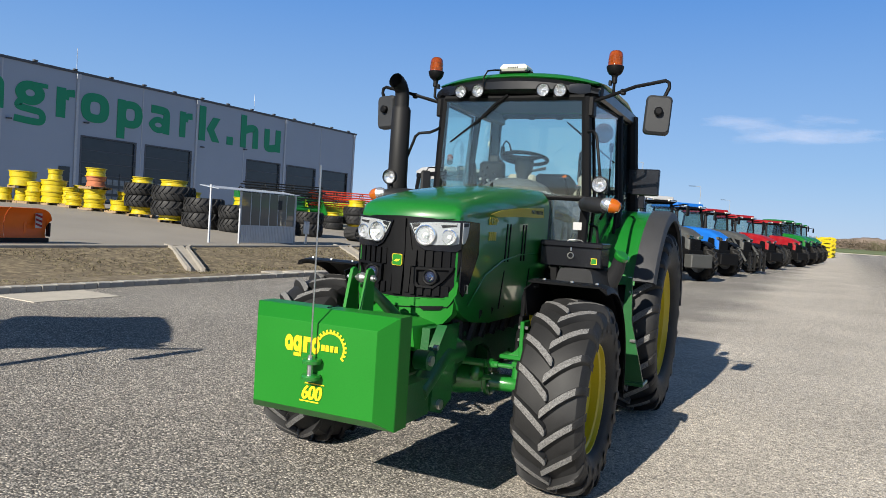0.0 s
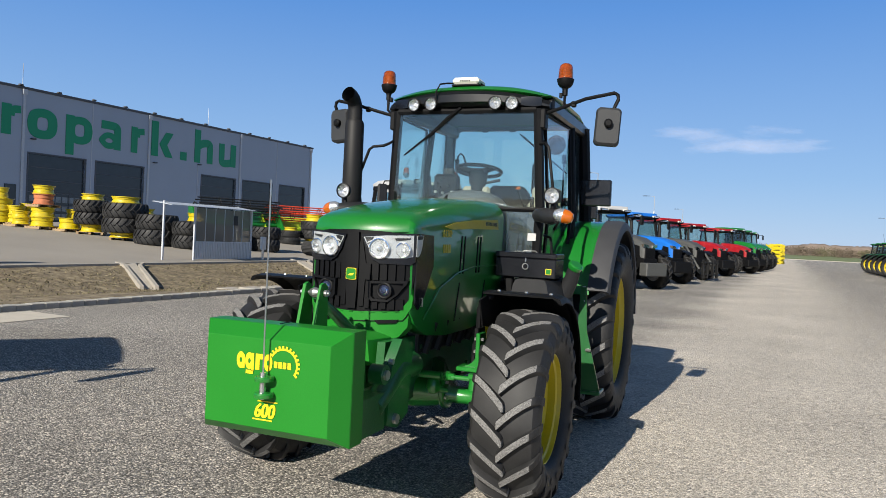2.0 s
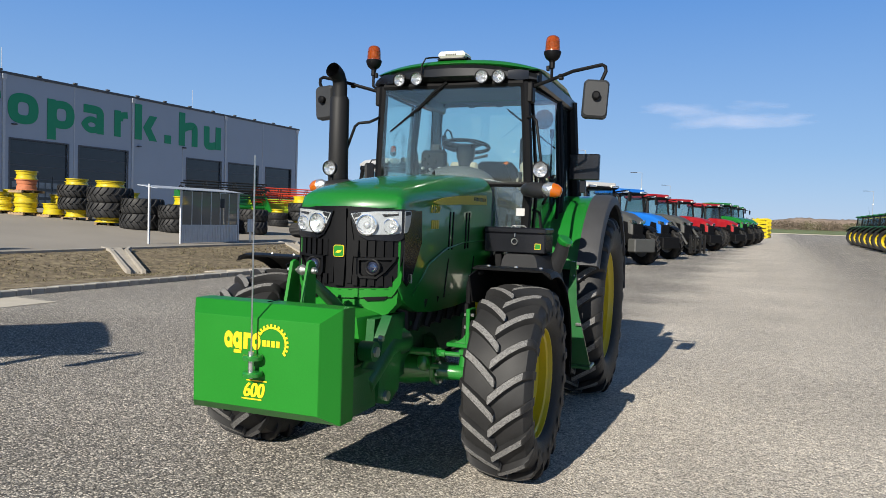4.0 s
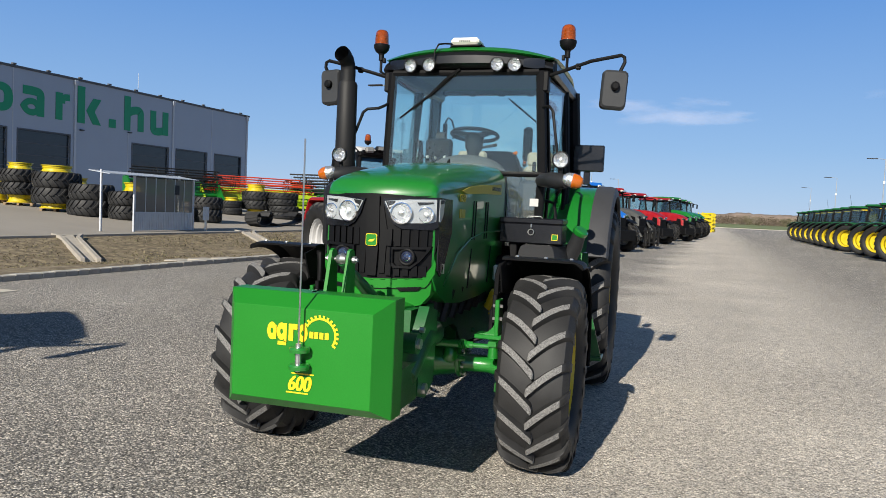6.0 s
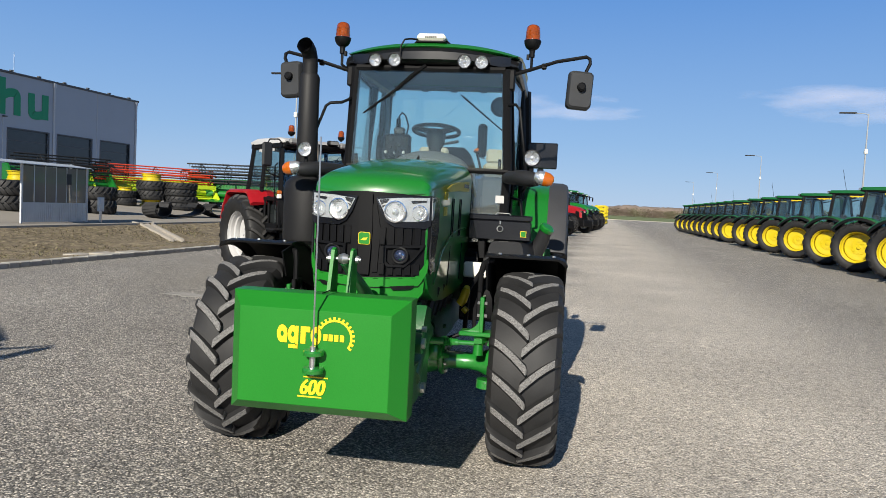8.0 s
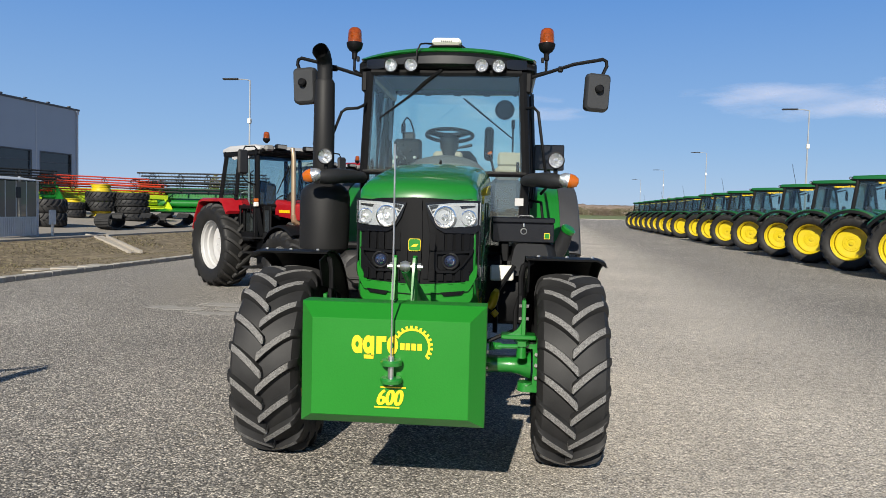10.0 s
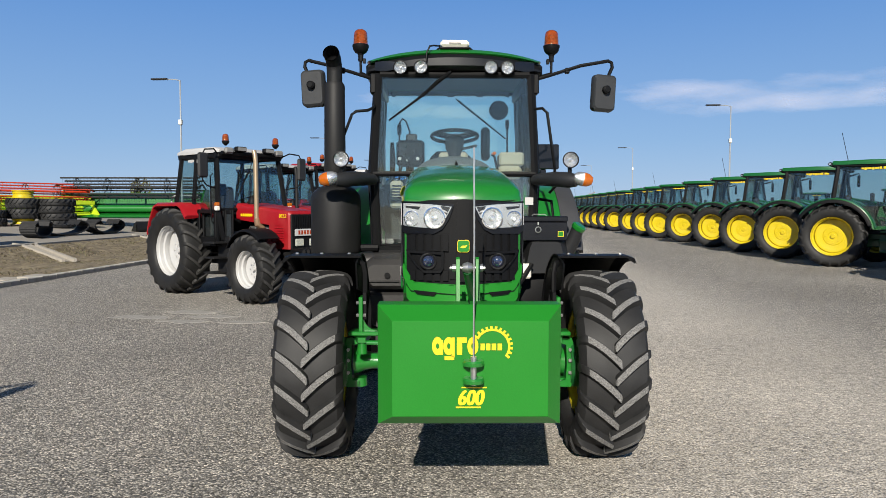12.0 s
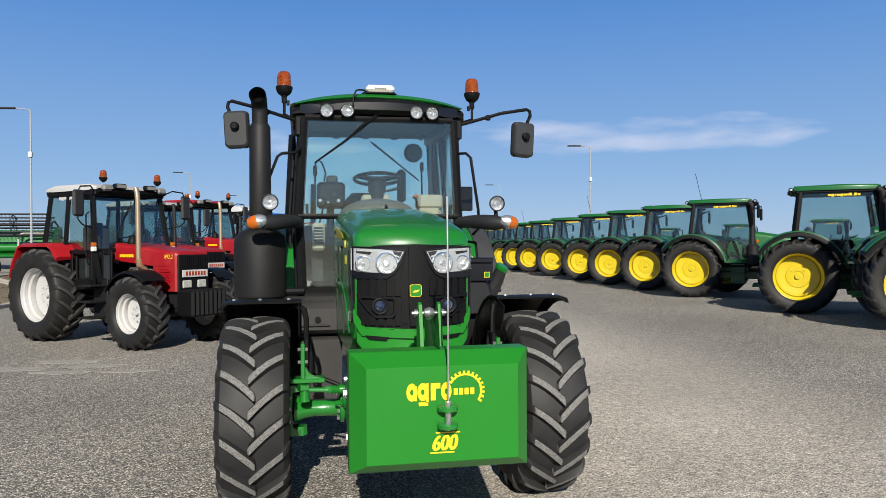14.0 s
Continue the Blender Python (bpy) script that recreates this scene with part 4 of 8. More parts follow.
    for s in (-1, 1):
        g.box(s * .48 - .16, s * .48 + .16, -.95, c1 - .02, zb, 1.72 if new_style else 1.55, .06)
        g.tube([(s * .40, -.95, 1.5), (s * .42, -1.05, 1.85)], .02, 6)
    g.box(-.50, -.32, -.95, -.85, 1.85, 2.08, .02)
    part("console", g, GREYPL, T)
    g = G()
    g.box(-wt + .02, wt - .02, c0 + .12, c1 - .02, zr - .10, zr - .03, .01)
    part("roof_lining", g, GREYPL, T)
    if not new_style:
        g = G()
        g.box(-wt - .035, wt + .035, c0 - .0, c1 + .06, zr - .10, zr - .01, .02)
        part("roof_band", g, BLACK, T)
        for s in (-1, 1):
            g = G()
            for ya, yb, za, zc in ((c0, c0 + .07, zb - .1, zmid), (-.72, -.64, zb - .1, zmid), (c0, -.64, zmid - .07, zmid), (c0, -.64, zb - .12, zb + .05)):
                g.box(min(s * .735, s * .765), max(s * .735, s * .765), ya, yb, za, zc, .01)
            part("door_frame", g, BLACK, T)
            g = G()
            g.prism([(c0 - .04, 1.62), (c0 - .04, 1.0), (c0 + .35, .92), (-.62, .92), (-.30, 1.62), (-.42, 1.62), (-.70, 1.05), (c0 + .10, 1.08), (c0 + .10, 1.62)], *sorted((s * .715, s * .745)), "x")
            part("door_panel", g, BLACK, T)
            # kick panels with a small window each, grab rail, door handle, wiper
            for y0, y1 in ((c0 + .03, -.66), (-1.62, c0 - .05)):
                g = G()
                g.box(min(s * .60, s * .63), max(s * .60, s * .63), y0, y1, .93, 1.10, .01)
                for a, b in ((y0, y0 + .06), (y1 - .06, y1)):
                    g.box(min(s * .60, s * .63), max(s * .60, s * .63), a, b, 1.10, 1.60, .008)
                g.box(min(s * .60, s * .63), max(s * .60, s * .63), y0 + .06, y1 - .06, 1.52, 1.60, .008)
                kp = part("kick_panel", g, BLACK, T)
                g = G()
                g.box(min(s * .608, s * .614), max(s * .608, s * .614), y0 + .06, y1 - .06, 1.10, 1.52)
                part("kick_glass", g, DOORGLASS, kp)
            g = G()
            g.tube([(s * .745, c0 + .10, 1.35), (s * .80, c0 + .08, 1.40), (s * .80, c0 + .10, 2.2), (s * .72, c0 + .14, 2.25)], .012, 6)
            part("grab_rail", g, BLACK, T)
            g = G()
            g.tube([(s * .735, -.58, 1.80), (s * .77, -.56, 1.80), (s * .77, -.40, 1.82), (s * .735, -.38, 1.82)], .010, 6)
            part("door_handle", g, BLACK, T)
        g = G()
        g.tube([(.05, c0 + .06, zr - .06), (-.06, c0 - .06, 2.35), (-.26, c0 - .075, 2.02)], .009, 5)
        g.tube([(-.10, c0 - .075, 2.36), (-.36, c0 - .085, 1.82)], .011, 5)
        part("wiper", g, BLACK, T)
    # rear mudguards
    for s in (-1, 1):
        g = G()
        xi, xo = s * .50, s * (tr + W / 2 - .04)
        if new_style:
            arc_fender(g, xi, xo - s * .03, 0, R, R + .185, 36, 168, .03, .05, 18)
        else:
            prof = [(.80, R + .34), (.72, R + .56), (.52, R + .86), (.40, R + .90), (-.42, R + .90), (-.52, R + .86), (-.70, R + .66)]
            g.rings([[(xi, y, z), (xo - s * .05, y, z), (xo, y * .985, z - .03), (xo, y * .97, z - .07), (xo - s * .015, y * .96, z - .07), (xi, y * .97, z - .03)] for y, z in prof])
        part("mudguard", g, fend if (new_style or fend is not GREEN) else RED, T)
        if new_style:
            g = G()
            arc_fender(g, xi, xo + s * .03, 0, R, R + .15, 32, 162, .02, .10, 18)
            part("mudguard_edge", g, BLACK, T, "black rubber mudguard edge")
        g = G()
        arc_fender(g, s * (trf - Wf / 2), s * (trf + Wf / 2 - .02), -wb, Rf, Rf + .08, 30, 130, .015, .04, 8)
        g.tube([(s * .3, -wb + .1, Rf + .1), (s * (trf - .1), -wb + .15, Rf + .1 + Rf * .9)], .02, 6)
        part("front_mudguard", g, BLACK, T)
        g = G()
        for i in range(3):
            z = .45 + i * .27
            g.box(min(s * .62, s * .95), max(s * .62, s * .95), -1.5, -1.15, z, z + .03, .005)
        g.box(min(s * .60, s * .64), max(s * .60, s * .64), -1.52, -1.13, .42, 1.1, .01)
        part("step", g, chassis, T)
        if new_style:
            # mirrors and indicators
            g = G()
            g.tube([(s * wt, c0, zr - .16), (s * (wt + .30), c0 - .14, zr - .10), (s * (wt + .58), c0 - .20, zr - .05), (s * (wt + .60), c0 - .20, zr - .12)], [.035, .028, .014, .014], 6)
            arm = part("mirror_arm", g, BLACK, T)
            g = G()
            g.box(s * (wt + .60) - .09, s * (wt + .60) + .09, c0 - .24, c0 - .16, zr - .52, zr - .12, .03)
            part("mirror", g, BLACK, arm)
            g = G()
            g.box(s * .86 - .07, s * .86 + .07, c0 - .2, c0 - .12, 1.66, 1.76, .02)
            part("indicator", g, AMBER, T)
    # exhaust on the right-hand side
    g = G()
    if new_style:
        g.tube([(-.84, c0 - .04, 1.0), (-.84, c0 - .04, 1.03), (-.84, c0 - .04, 1.56), (-.84, c0 - .04, 1.64)], [.14, .175, .175, .10], 16)
        g.tube([(-.86, c0 - .02, 1.55), (-.86, c0 - .02, 2.75), (-.88, c0 + .02, 2.84), (-.9, c0 + .1, 2.9)], [.09, .075, .075, .07], 12)
        part("exhaust", g, stackmat or STACK, T)
    if sign:
        # plain bars stand for the dealer's web address on the side glass
        g = G()
        for i, (a, b) in enumerate(((0, .075), (.09, .165), (.18, .215), (.23, .305), (.32, .395), (.41, .485), (.50, .535), (.55, .62), (.635, .655), (.67, .745), (.76, .83))):
            up_, dn = (.016 if i in (7, 9) else 0), (.016 if i in (1, 4) else 0)
            g.box(-wt - .02, -wt - .006, c0 + 1.08 - b * .80, c0 + 1.08 - a * .80, zr - .150 - dn, zr - (.105 if i != 8 else .138) + up_)
        part("window_lettering", g, LETTER if new_style else WHITE, T, "row of small letter-sized bars")
    for i in range(beacons):
        s = (1, -1)[i]
        beacon("beacon", T, s * (wt - .12) if beacons > 1 else wt - .1, c0 + .35 if style == "new" else c0 - .0, zr + (.13 if new_style else .12), BEACON, 1.0, "red-brown rotating beacon")
    if antenna:
        g = G()
        g.tube([(.3, -.2, zr + .1), (.34, .0, zr + 1.0)], .008, 5)
        part("antenna", g, BLACK, T)
    if loader:
        for s in (-1, 1):
            g = G()
            g.tube([(s * .55, -1.5, 1.75), (s * .55, -2.9, 1.75), (s * .55, front - .5, .6)], .06, 8)
            g.tube([(s * .5, -1.9, 1.2), (s * .55, -2.8, 1.6)], .035, 8)
            part("loader_arm", g, DGREY, T)
        g = G()
        for x in (-.5, -.2, .2, .5):
            g.box(x - .03, x + .03, front - .75, front - .6, .15, 1.1, .01)
        g.box(-.6, .6, front - .72, front - .62, .3, .38, .01)
        g.box(-.6, .6, front - .72, front - .62, .9, .98, .01)
        part("loader_frame", g, STACK, T)
    return T


def rows():
    # long row of green tractors on the far side of the road
    ys = [11.24, 16.63, 20.1, 23.7, 27.4, 31.9, 36.6, 40.4, 44.3, 50.0, 53.6, 57.5, 61.2, 64.9, 69.1, 73.0, 77.7, 82.4]
    variants = {}
    for i, y in enumerate([7.65] + ys):
        hub = site(10.1, y + 0.62) @ Vector((0, 0, 0))
        rz = 54 + random.uniform(-1.5, 1.5)
        a = radians(rz)
        m = pose(hub.x + .95 * math.cos(a), hub.y + .95 * math.sin(a), 0, 0, 0, rz)
        v = (1, 0, 2, 0, 1, 2)[i % 6]
        if v not in variants:
            variants[v] = row_tractor("tractor", "green tractor with yellow rims parked in a long row", m, "row of green tractors", beacons=(0, 1, 0)[v], antenna=v == 2, hood=ROWGREEN, roof=ROWGREEN, fend=ROWGREEN, W=(.58, .62, .58)[v], R=.88, rim=.54, up=.12)
        else:
            copy_thing(variants[v], m)
    for y in (18, 27, 36, 46, 58):
        copy_thing(variants[0], site(27.0, y, 0, 54))
    # mixed row on the near side
    mtz = dict(hood=RED, roof=WHITE, rim_m=WHITE, R=.83, W=.56, rim=.47, Rf=.60, Wf=.44, rimf=.32, wb=2.45, tr=.80, trf=.75, style="old", fend=RED, chassis=STACK, plate=True)
    tan = mat("tan exhaust", (.34, .26, .17), .4, .5)
    row_tractor("tractor", "red tractor with white roof and white rims", pose(-4.54, 10.62, 0, 0, 0, 47.5), "mixed tractor row", beacons=2, weight=BLACK, stackmat=tan, **mtz)
    row_tractor("tractor", "second red tractor with white roof and front weights", pose(-4.75, 15.6, 0, 0, 0, 47.5), "mixed tractor row", beacons=1, weight=BLACK, **mtz)
    mtz["roof"] = RED
    row_tractor("tractor", "red tractor with red roof and white rims", pose(-4.35, 20.6, 0, 0, 0, 47.5) @ Matrix.Scale(1.12, 4), "mixed tractor row", beacons=2, stackmat=tan, **mtz)
    base = dict(rim_m=WHITE, sign=False, chassis=STACK, R=.92, W=.55, rim=.52, Rf=.72, Wf=.45, rimf=.40, wb=2.85, up=.22, roof_h=.20, dark_nose=True)
    where = "mixed tractor row"
    row_tractor("tractor", "grey-green tractor with heavy grey front weights", pose(-3.4, 26.9, 0, 0, 0, 50), where, hood=DGREY, roof=WHITE, fend=DGREY, weight=DGREY, **base)
    row_tractor("tractor", "blue tractor with black front weights", pose(-2.8, 32.6, 0, 0, 0, 50), where, hood=BLUE, roof=BLUE, fend=BLUE, weight=BLACK, **base)
    row_tractor("tractor", "dark tractor with red roof and a grey front loader", pose(-2.05, 38.4, 0, 0, 0, 50), where, hood=DGREY, roof=RED, fend=RED, loader=True, **base)
    r = row_tractor("tractor", "red tractor with black front weights", pose(-1.0, 46.1, 0, 0, 0, 50), where, hood=RED, roof=RED, fend=RED, weight=BLACK, **base)
    copy_thing(r, pose(.6, 55.1, 0, 0, 0, 50))
    g0 = row_tractor("tractor", "green tractor at the far end of the row", pose(1.5, 62.1, 0, 0, 0, 50), where, sign=False, weight=BLACK, up=.5, roof_h=.20, R=1.0, Rf=.8, dark_nose=True)
    copy_thing(g0, pose(2.2, 68.1, 0, 0, 0, 50))
    copy_thing(g0, pose(2.8, 74.1, 0, 0, 0, 50))
    # these tyres are new and clean
    for w in ROWWHEELS.values():
        for ob in w:
            for i, m in enumerate(ob.data.materials if ob.data else ()):
                if m in (RUBBER, LUGTOP):
                    ob.data.materials[i] = DARKRUBBER if m is RUBBER else DARKLUG
    # a tractor beside the camera, known by its shadow
    copy_thing(variants[0], pose(-7.15, -2.8, 0, 0, 0, 47.5) @ Matrix.Scale(1.12, 4))


rows()


# ---- the tractor that the camera circles ----
def fy(x):
    """How far the nose bulges forward at x."""
    return -3.237 + 0.95 * x * x


def nose(g, poly, off, thick, mi=0):
    """A plate that follows the curved nose: poly in x and z, off proud of it."""
    k = len(poly)
    xs = sorted(p[0] for p in poly)
    lo, hi = xs[0] + .0004, xs[-1] - .0004
    n = max(1, int((hi - lo) / .03))
    cols = sorted(set([lo, hi] + [lo + (hi - lo) * i / n for i in range(1, n)] + [x for x in xs if lo + .003 < x < hi - .003]))
    rows = []
    for x in cols:
        z = []
        for i in range(k):
            (xa, za), (xb, zb) = poly[i], poly[(i + 1) % k]
            if min(xa, xb) <= x <= max(xa, xb) and abs(xb - xa) > 1e-7:
                z.append(za + (zb - za) * (x - xa) / (xb - xa))
        y = fy(x) - off
        rows.append([(x, y, min(z)), (x, y, max(z) + .0002), (x, y + thick, max(z) + .0002), (x, y + thick, min(z))])
    g.rings(rows, mi=mi)
    return g


def flank(g, poly, x, thick, mi=0):
    """A plate on the side of the hood: poly in y and z, at x."""
    s = 1 if x > 0 else -1
    lo, hi = sorted((x, x + s * thick))
    return g.prism(poly, lo, hi, "x", mi)


def front_lamp(name, parent, c, r, way, body=BLACK, depth=.07):
    """A round work lamp that looks along way."""
    m = Matrix.Translation(c) @ Vector(way).to_track_quat('Z', 'Y').to_matrix().to_4x4()
    g = G()
    g.lathe([(.001, -depth), (r * .55, -depth), (r * .95, -depth * .45), (r * 1.12, 0), (r * 1.12, .012), (r * .98, .014), (r * .96, .004)], m, 22)
    b = part(name, g, body, parent)
    g = G()
    g.lathe([(r * .96, .004), (r * .7, -.012), (r * .35, -.024), (r * .2, -.018), (.001, -.016)], m, 22)
    part("reflector", g, LAMPFACE, b, "bright lamp reflector")
    return b


FACET = mat("faceted chrome", (0.86, 0.86, 0.86), 0.20, 0.85, vary=0.3, scale=70, bump=1.0, bscale=75)
STRIPE = mat("olive gold stripe", (0.42, 0.36, 0.03), 0.4)
VISOR = mat("smoked visor", (0.05, 0.06, 0.06), 0.5)


def tractor():
    T = thing("tractor", "green tractor with black cab, yellow rims and front weight", "tractor", pose(-.015, 3.33, 0))
    # wheels
    w = wheel(T, .926, -2.554, .612, .425, .345, 19, YELLOW, 1, DGREEN, detail=64, lug_h=.042, lw=.042, label="black front tyre with dusty grey lug tops", dish=-.11, turn=5.9)
    wheel(T, -.926, -2.554, .612, .425, .345, 19, YELLOW, -1, DGREEN, w, turn=5.0)
    w = wheel(T, .93, 0, .85, .50, .51, 22, YELLOW, 1, DGREEN, detail=64, lug_h=.045, lw=.056, label="large black rear tyre", dish=-.08)
    wheel(T, -.93, 0, .85, .50, .51, 22, YELLOW, -1, DGREEN, w)
    # front axle
    g = G()
    def round_beam(sec, flat=.82):
        g.rings([[(x, -2.57 + r * math.cos(2 * math.pi * k / 14), .61 + dz + flat * r * math.sin(2 * math.pi * k / 14)) for k in range(14)] for x, r, dz in sec])
    round_beam([(-.69, .108, 0), (-.665, .100, 0), (-.62, .078, 0), (-.565, .066, 0), (-.42, .070, 0), (-.40, .085, 0), (-.30, .11, 0), (-.18, .15, .01), (.18, .15, .01), (.30, .11, 0), (.40, .085, 0), (.42, .070, 0), (.565, .066, 0), (.62, .078, 0), (.665, .100, 0), (.69, .108, 0)])
    axle = part("front_axle", g, AXLEGREEN, T, "bright green front axle beam")
    for s in (-1, 1):
        # bolted flange where the beam meets its housing
        g = G()
        g.lathe([(.001, -.018), (.118, -.018), (.124, -.010), (.124, .010), (.118, .018), (.001, .018)], Matrix.Translation((s * .385, -2.57, .635)) @ Matrix.Rotation(radians(90), 4, 'Y'), 20)
        part("axle_flange", g, AXLEGREEN, axle)
        for k in range(6):
            a = radians(60 * k + 20)
            g = G()
            c = Vector((s * .40, -2.57 + .098 * math.cos(a), .635 + .098 * math.sin(a)))
            g.tube([c, c + Vector((s * .018, 0, 0))], .012, 6)
            part("flange_bolt", g, STEEL, axle)
        # round pivot casting in front of the housing
        g = G()
        m = pose(s * .350, -2.735, .685)
        g.lathe([(.001, -.055), (.028, -.048), (.043, -.028), (.048, 0), (.043, .028), (.028, .048), (.001, .055)], m, 18)
        g.tube([(s * .36, -2.72, .665), (s * .43, -2.68, .655)], [.024, .018], 10)
        part("pivot_ball", g, AXLEGREEN, axle)
        # forked steering knuckle
        g = G()
        out = [(.60, .775), (.735, .775), (.745, .74), (.742, .50), (.735, .452), (.66, .452), (.655, .485), (.70, .50), (.705, .60), (.70, .73), (.60, .745)]
        g.prism([(s * x, z) for x, z in out], -2.66, -2.48, "y")
        g.tube([(s * .665, -2.57, .445), (s * .665, -2.57, .50)], [.06, .055], 14)
        g.tube([(s * .665, -2.57, .73), (s * .665, -2.57, .80)], [.055, .062], 14)
        kn = part("steering_knuckle", g, AXLEGREEN, axle)
        g = G()
        g.lathe([(.001, 0), (.15, 0), (.165, .02), (.165, .09), (.12, .13), (.001, .14)], Matrix.Translation((s * .73, -2.57, .60)) @ Matrix.Rotation(radians(90 * s), 4, 'Y'), 20)
        part("hub_carrier", g, DGREEN, axle)
        for y, z in ((-2.67, .70), (-2.67, .55), (-2.67, .63)):
            g = G()
            g.tube([(s * .722, y, z), (s * .722, y - .014, z)], .012, 6)
            part("knuckle_bolt", g, STEEL, axle)
        # track rod with its boot and ball end
        g = G()
        g.tube([(s * .63, -2.74, .760), (s * .50, -2.75, .760), (s * .50, -2.75, .760), (s * .40, -2.755, .760)], [.015, .015, .022, .022], 10)
        g.tube([(s * .48, -2.755, .760), (s * .465, -2.755, .760)], .022, 6)
        for i in range(3):
            x = .462 - i * .018
            g.tube([(s * x, -2.755, .760), (s * (x - .008), -2.755, .760), (s * (x - .017), -2.755, .760)], [.022, .029, .023], 12)
        g.tube([(s * .41, -2.755, .760), (s * .12, -2.755, .760)], .026, 12)
        part("track_rod", g, AXLEGREEN, axle)
        g = G()
        g.tube([(s * .625, -2.74, .69), (s * .625, -2.74, .77)], [.034, .028], 12)
        g.prism([(s * .60, -2.78), (s * .65, -2.78), (s * .70, -2.58), (s * .58, -2.58)], .765, .795, "z")
        part("steering_arm", g, AXLEGREEN, axle)
        # bracket that carries the mudguard: foot, upright and fillet
        g = G()
        g.box(min(s * .497, s * .715), max(s * .497, s * .715), -2.735, -2.60, .800, .828, .006)
        arc = [(s * (.625 - .105 + .105 * math.sin(radians(a))), .828 + .105 - .105 * math.cos(radians(a))) for a in range(0, 91, 15)]
        g.prism(arc + [(s * .627, .828)], -2.70, -2.675, "y")
        g.box(min(s * .622, s * .648), max(s * .622, s * .648), -2.73, -2.61, .826, 1.05, .004)
        br = part("bracket", g, AXLEGREEN, axle)
        for sx in (-1, 1):
            for z in (.93, 1.01):
                g = G()
                x = s * .635 + sx * .013
                g.tube([(x, -2.70, z), (x + sx * .018, -2.70, z)], .011, 6)
                part("bracket_bolt", g, STEEL, axle)
        # bent black arm and inner liner
        g = G()
        g.tube([(s * .585, -2.66, .84), (s * .582, -2.64, .96), (s * .60, -2.60, 1.03), (s * .612, -2.58, 1.06)], .014, 8)
        g.tube([(s * .612, -2.66, .90), (s * .612, -2.66, 1.20), (s * .625, -2.64, 1.255), (s * .68, -2.60, 1.285)], [.017, .017, .020, .020], 8)
        g.box(s * .612 - .014, s * .612 + .014, -2.70, -2.56, .90, 1.08, .005)
        part("mudguard_arm", g, BLACK, axle)
        g = G()
        liner = [(-2.80, 1.265), (-2.60, 1.305), (-2.35, 1.285), (-2.12, 1.16), (-2.00, .98), (-1.95, .80), (-2.05, .80), (-2.20, .98), (-2.45, 1.06), (-2.72, 1.10)]
        g.prism(liner, *sorted((s * .652, s * .662)), "x")
        part("mudguard_liner", g, BLACK, T)
        g = G()
        arc_fender(g, s * .640, s * 1.150, -2.57, .625, .695, -8, 99, .012, .045, 22)
        mg = part("front_mudguard", g, BLACK, T, "thin black plastic front mudguard")
        for x in (.72, .90, 1.06):
            g = G()
            g.tube([(s * x, -2.60, 1.316), (s * x, -2.60, 1.328)], [.014, .009], 8)
            part("mudguard_bolt", g, STEEL, mg)
    # weight block and its linkage
    weight(T)
    # chassis and engine
    g = G()
    g.box(-.20, .20, -3.15, -1.3, .55, .98, .04)
    g.box(-.27, .27, -2.4, -1.6, .62, 1.02, .05)
    g.box(-.16, .16, -3.35, -2.7, .72, .98, .03)
    frame_part = part("engine_frame", g, DGREEN, T, "dark green cast frame")
    for s in (-1, 1):
        g = G()
        side = [(-3.34, 1.03), (-3.36, .86), (-3.26, .72), (-3.05, .70), (-2.86, .74), (-2.76, .80), (-2.66, .84), (-2.48, .84), (-2.38, .80), (-2.28, .70), (-2.05, .62), (-1.40, .62), (-1.40, 1.00), (-2.2, 1.02)]
        g.prism(side, *sorted((s * .235, s * .285)), "x")
        part("side_plate", g, DGREEN, frame_part)
        for y, z in ((-3.26, .97), (-3.26, .88), (-3.18, .80), (-3.06, .97), (-3.06, .86), (-2.86, .95), (-2.30, .92), (-1.95, .92), (-1.95, .72), (-1.6, .90)):
            g = G()
            g.tube([(s * .285, y, z), (s * .303, y, z)], .017, 6)
            part("frame_bolt", g, DGREEN, frame_part)
    g = G()
    g.box(-.30, .30, -2.95, -1.55, .86, 1.16, .05)
    for i in range(5):
        g.tube([(.30, -2.8 + i * .2, .9), (.34, -2.75 + i * .2, 1.1)], .03, 8)
    part("engine", g, STACK, T, "dark engine block")
    g = G()
    g.box(-.26, .26, -1.5, .35, .55, 1.05, .06)
    g.box(-.70, .70, -.16, .16, .68, 1.0, .06)
    part("transmission", g, DGREEN, T)
    g = G()
    g.tube([(.455, -2.02, 1.03), (.445, -2.0, 1.0), (.425, -2.0, .93), (.40, -2.0, .90)], [.020, .032, .034, .030], 14)
    g.tube([(.43, -2.0, .875), (.46, -2.0, .845)], .024, 12)
    part("filter", g, YELLOW, T, "yellow oil filter")
    g = G()
    g.box(.40, .575, -1.86, -1.80, 1.085, 1.20, .012)
    part("reservoir", g, CREAM, T, "white plastic reservoir")
    for pts, r in (([(.45, -2.0, .72), (.45, -1.9, 1.0), (.58, -1.85, 1.2)], .018), ([(.35, -2.4, .70), (.55, -2.35, .78), (.60, -2.45, .82)], .014), ([(-.35, -2.4, .70), (-.55, -2.35, .78), (-.60, -2.45, .82)], .014)):
        g = G()
        g.tube(pts, r, 8)
        part("hose", g, BLACK, T)
    hood(T)
    cab(T)
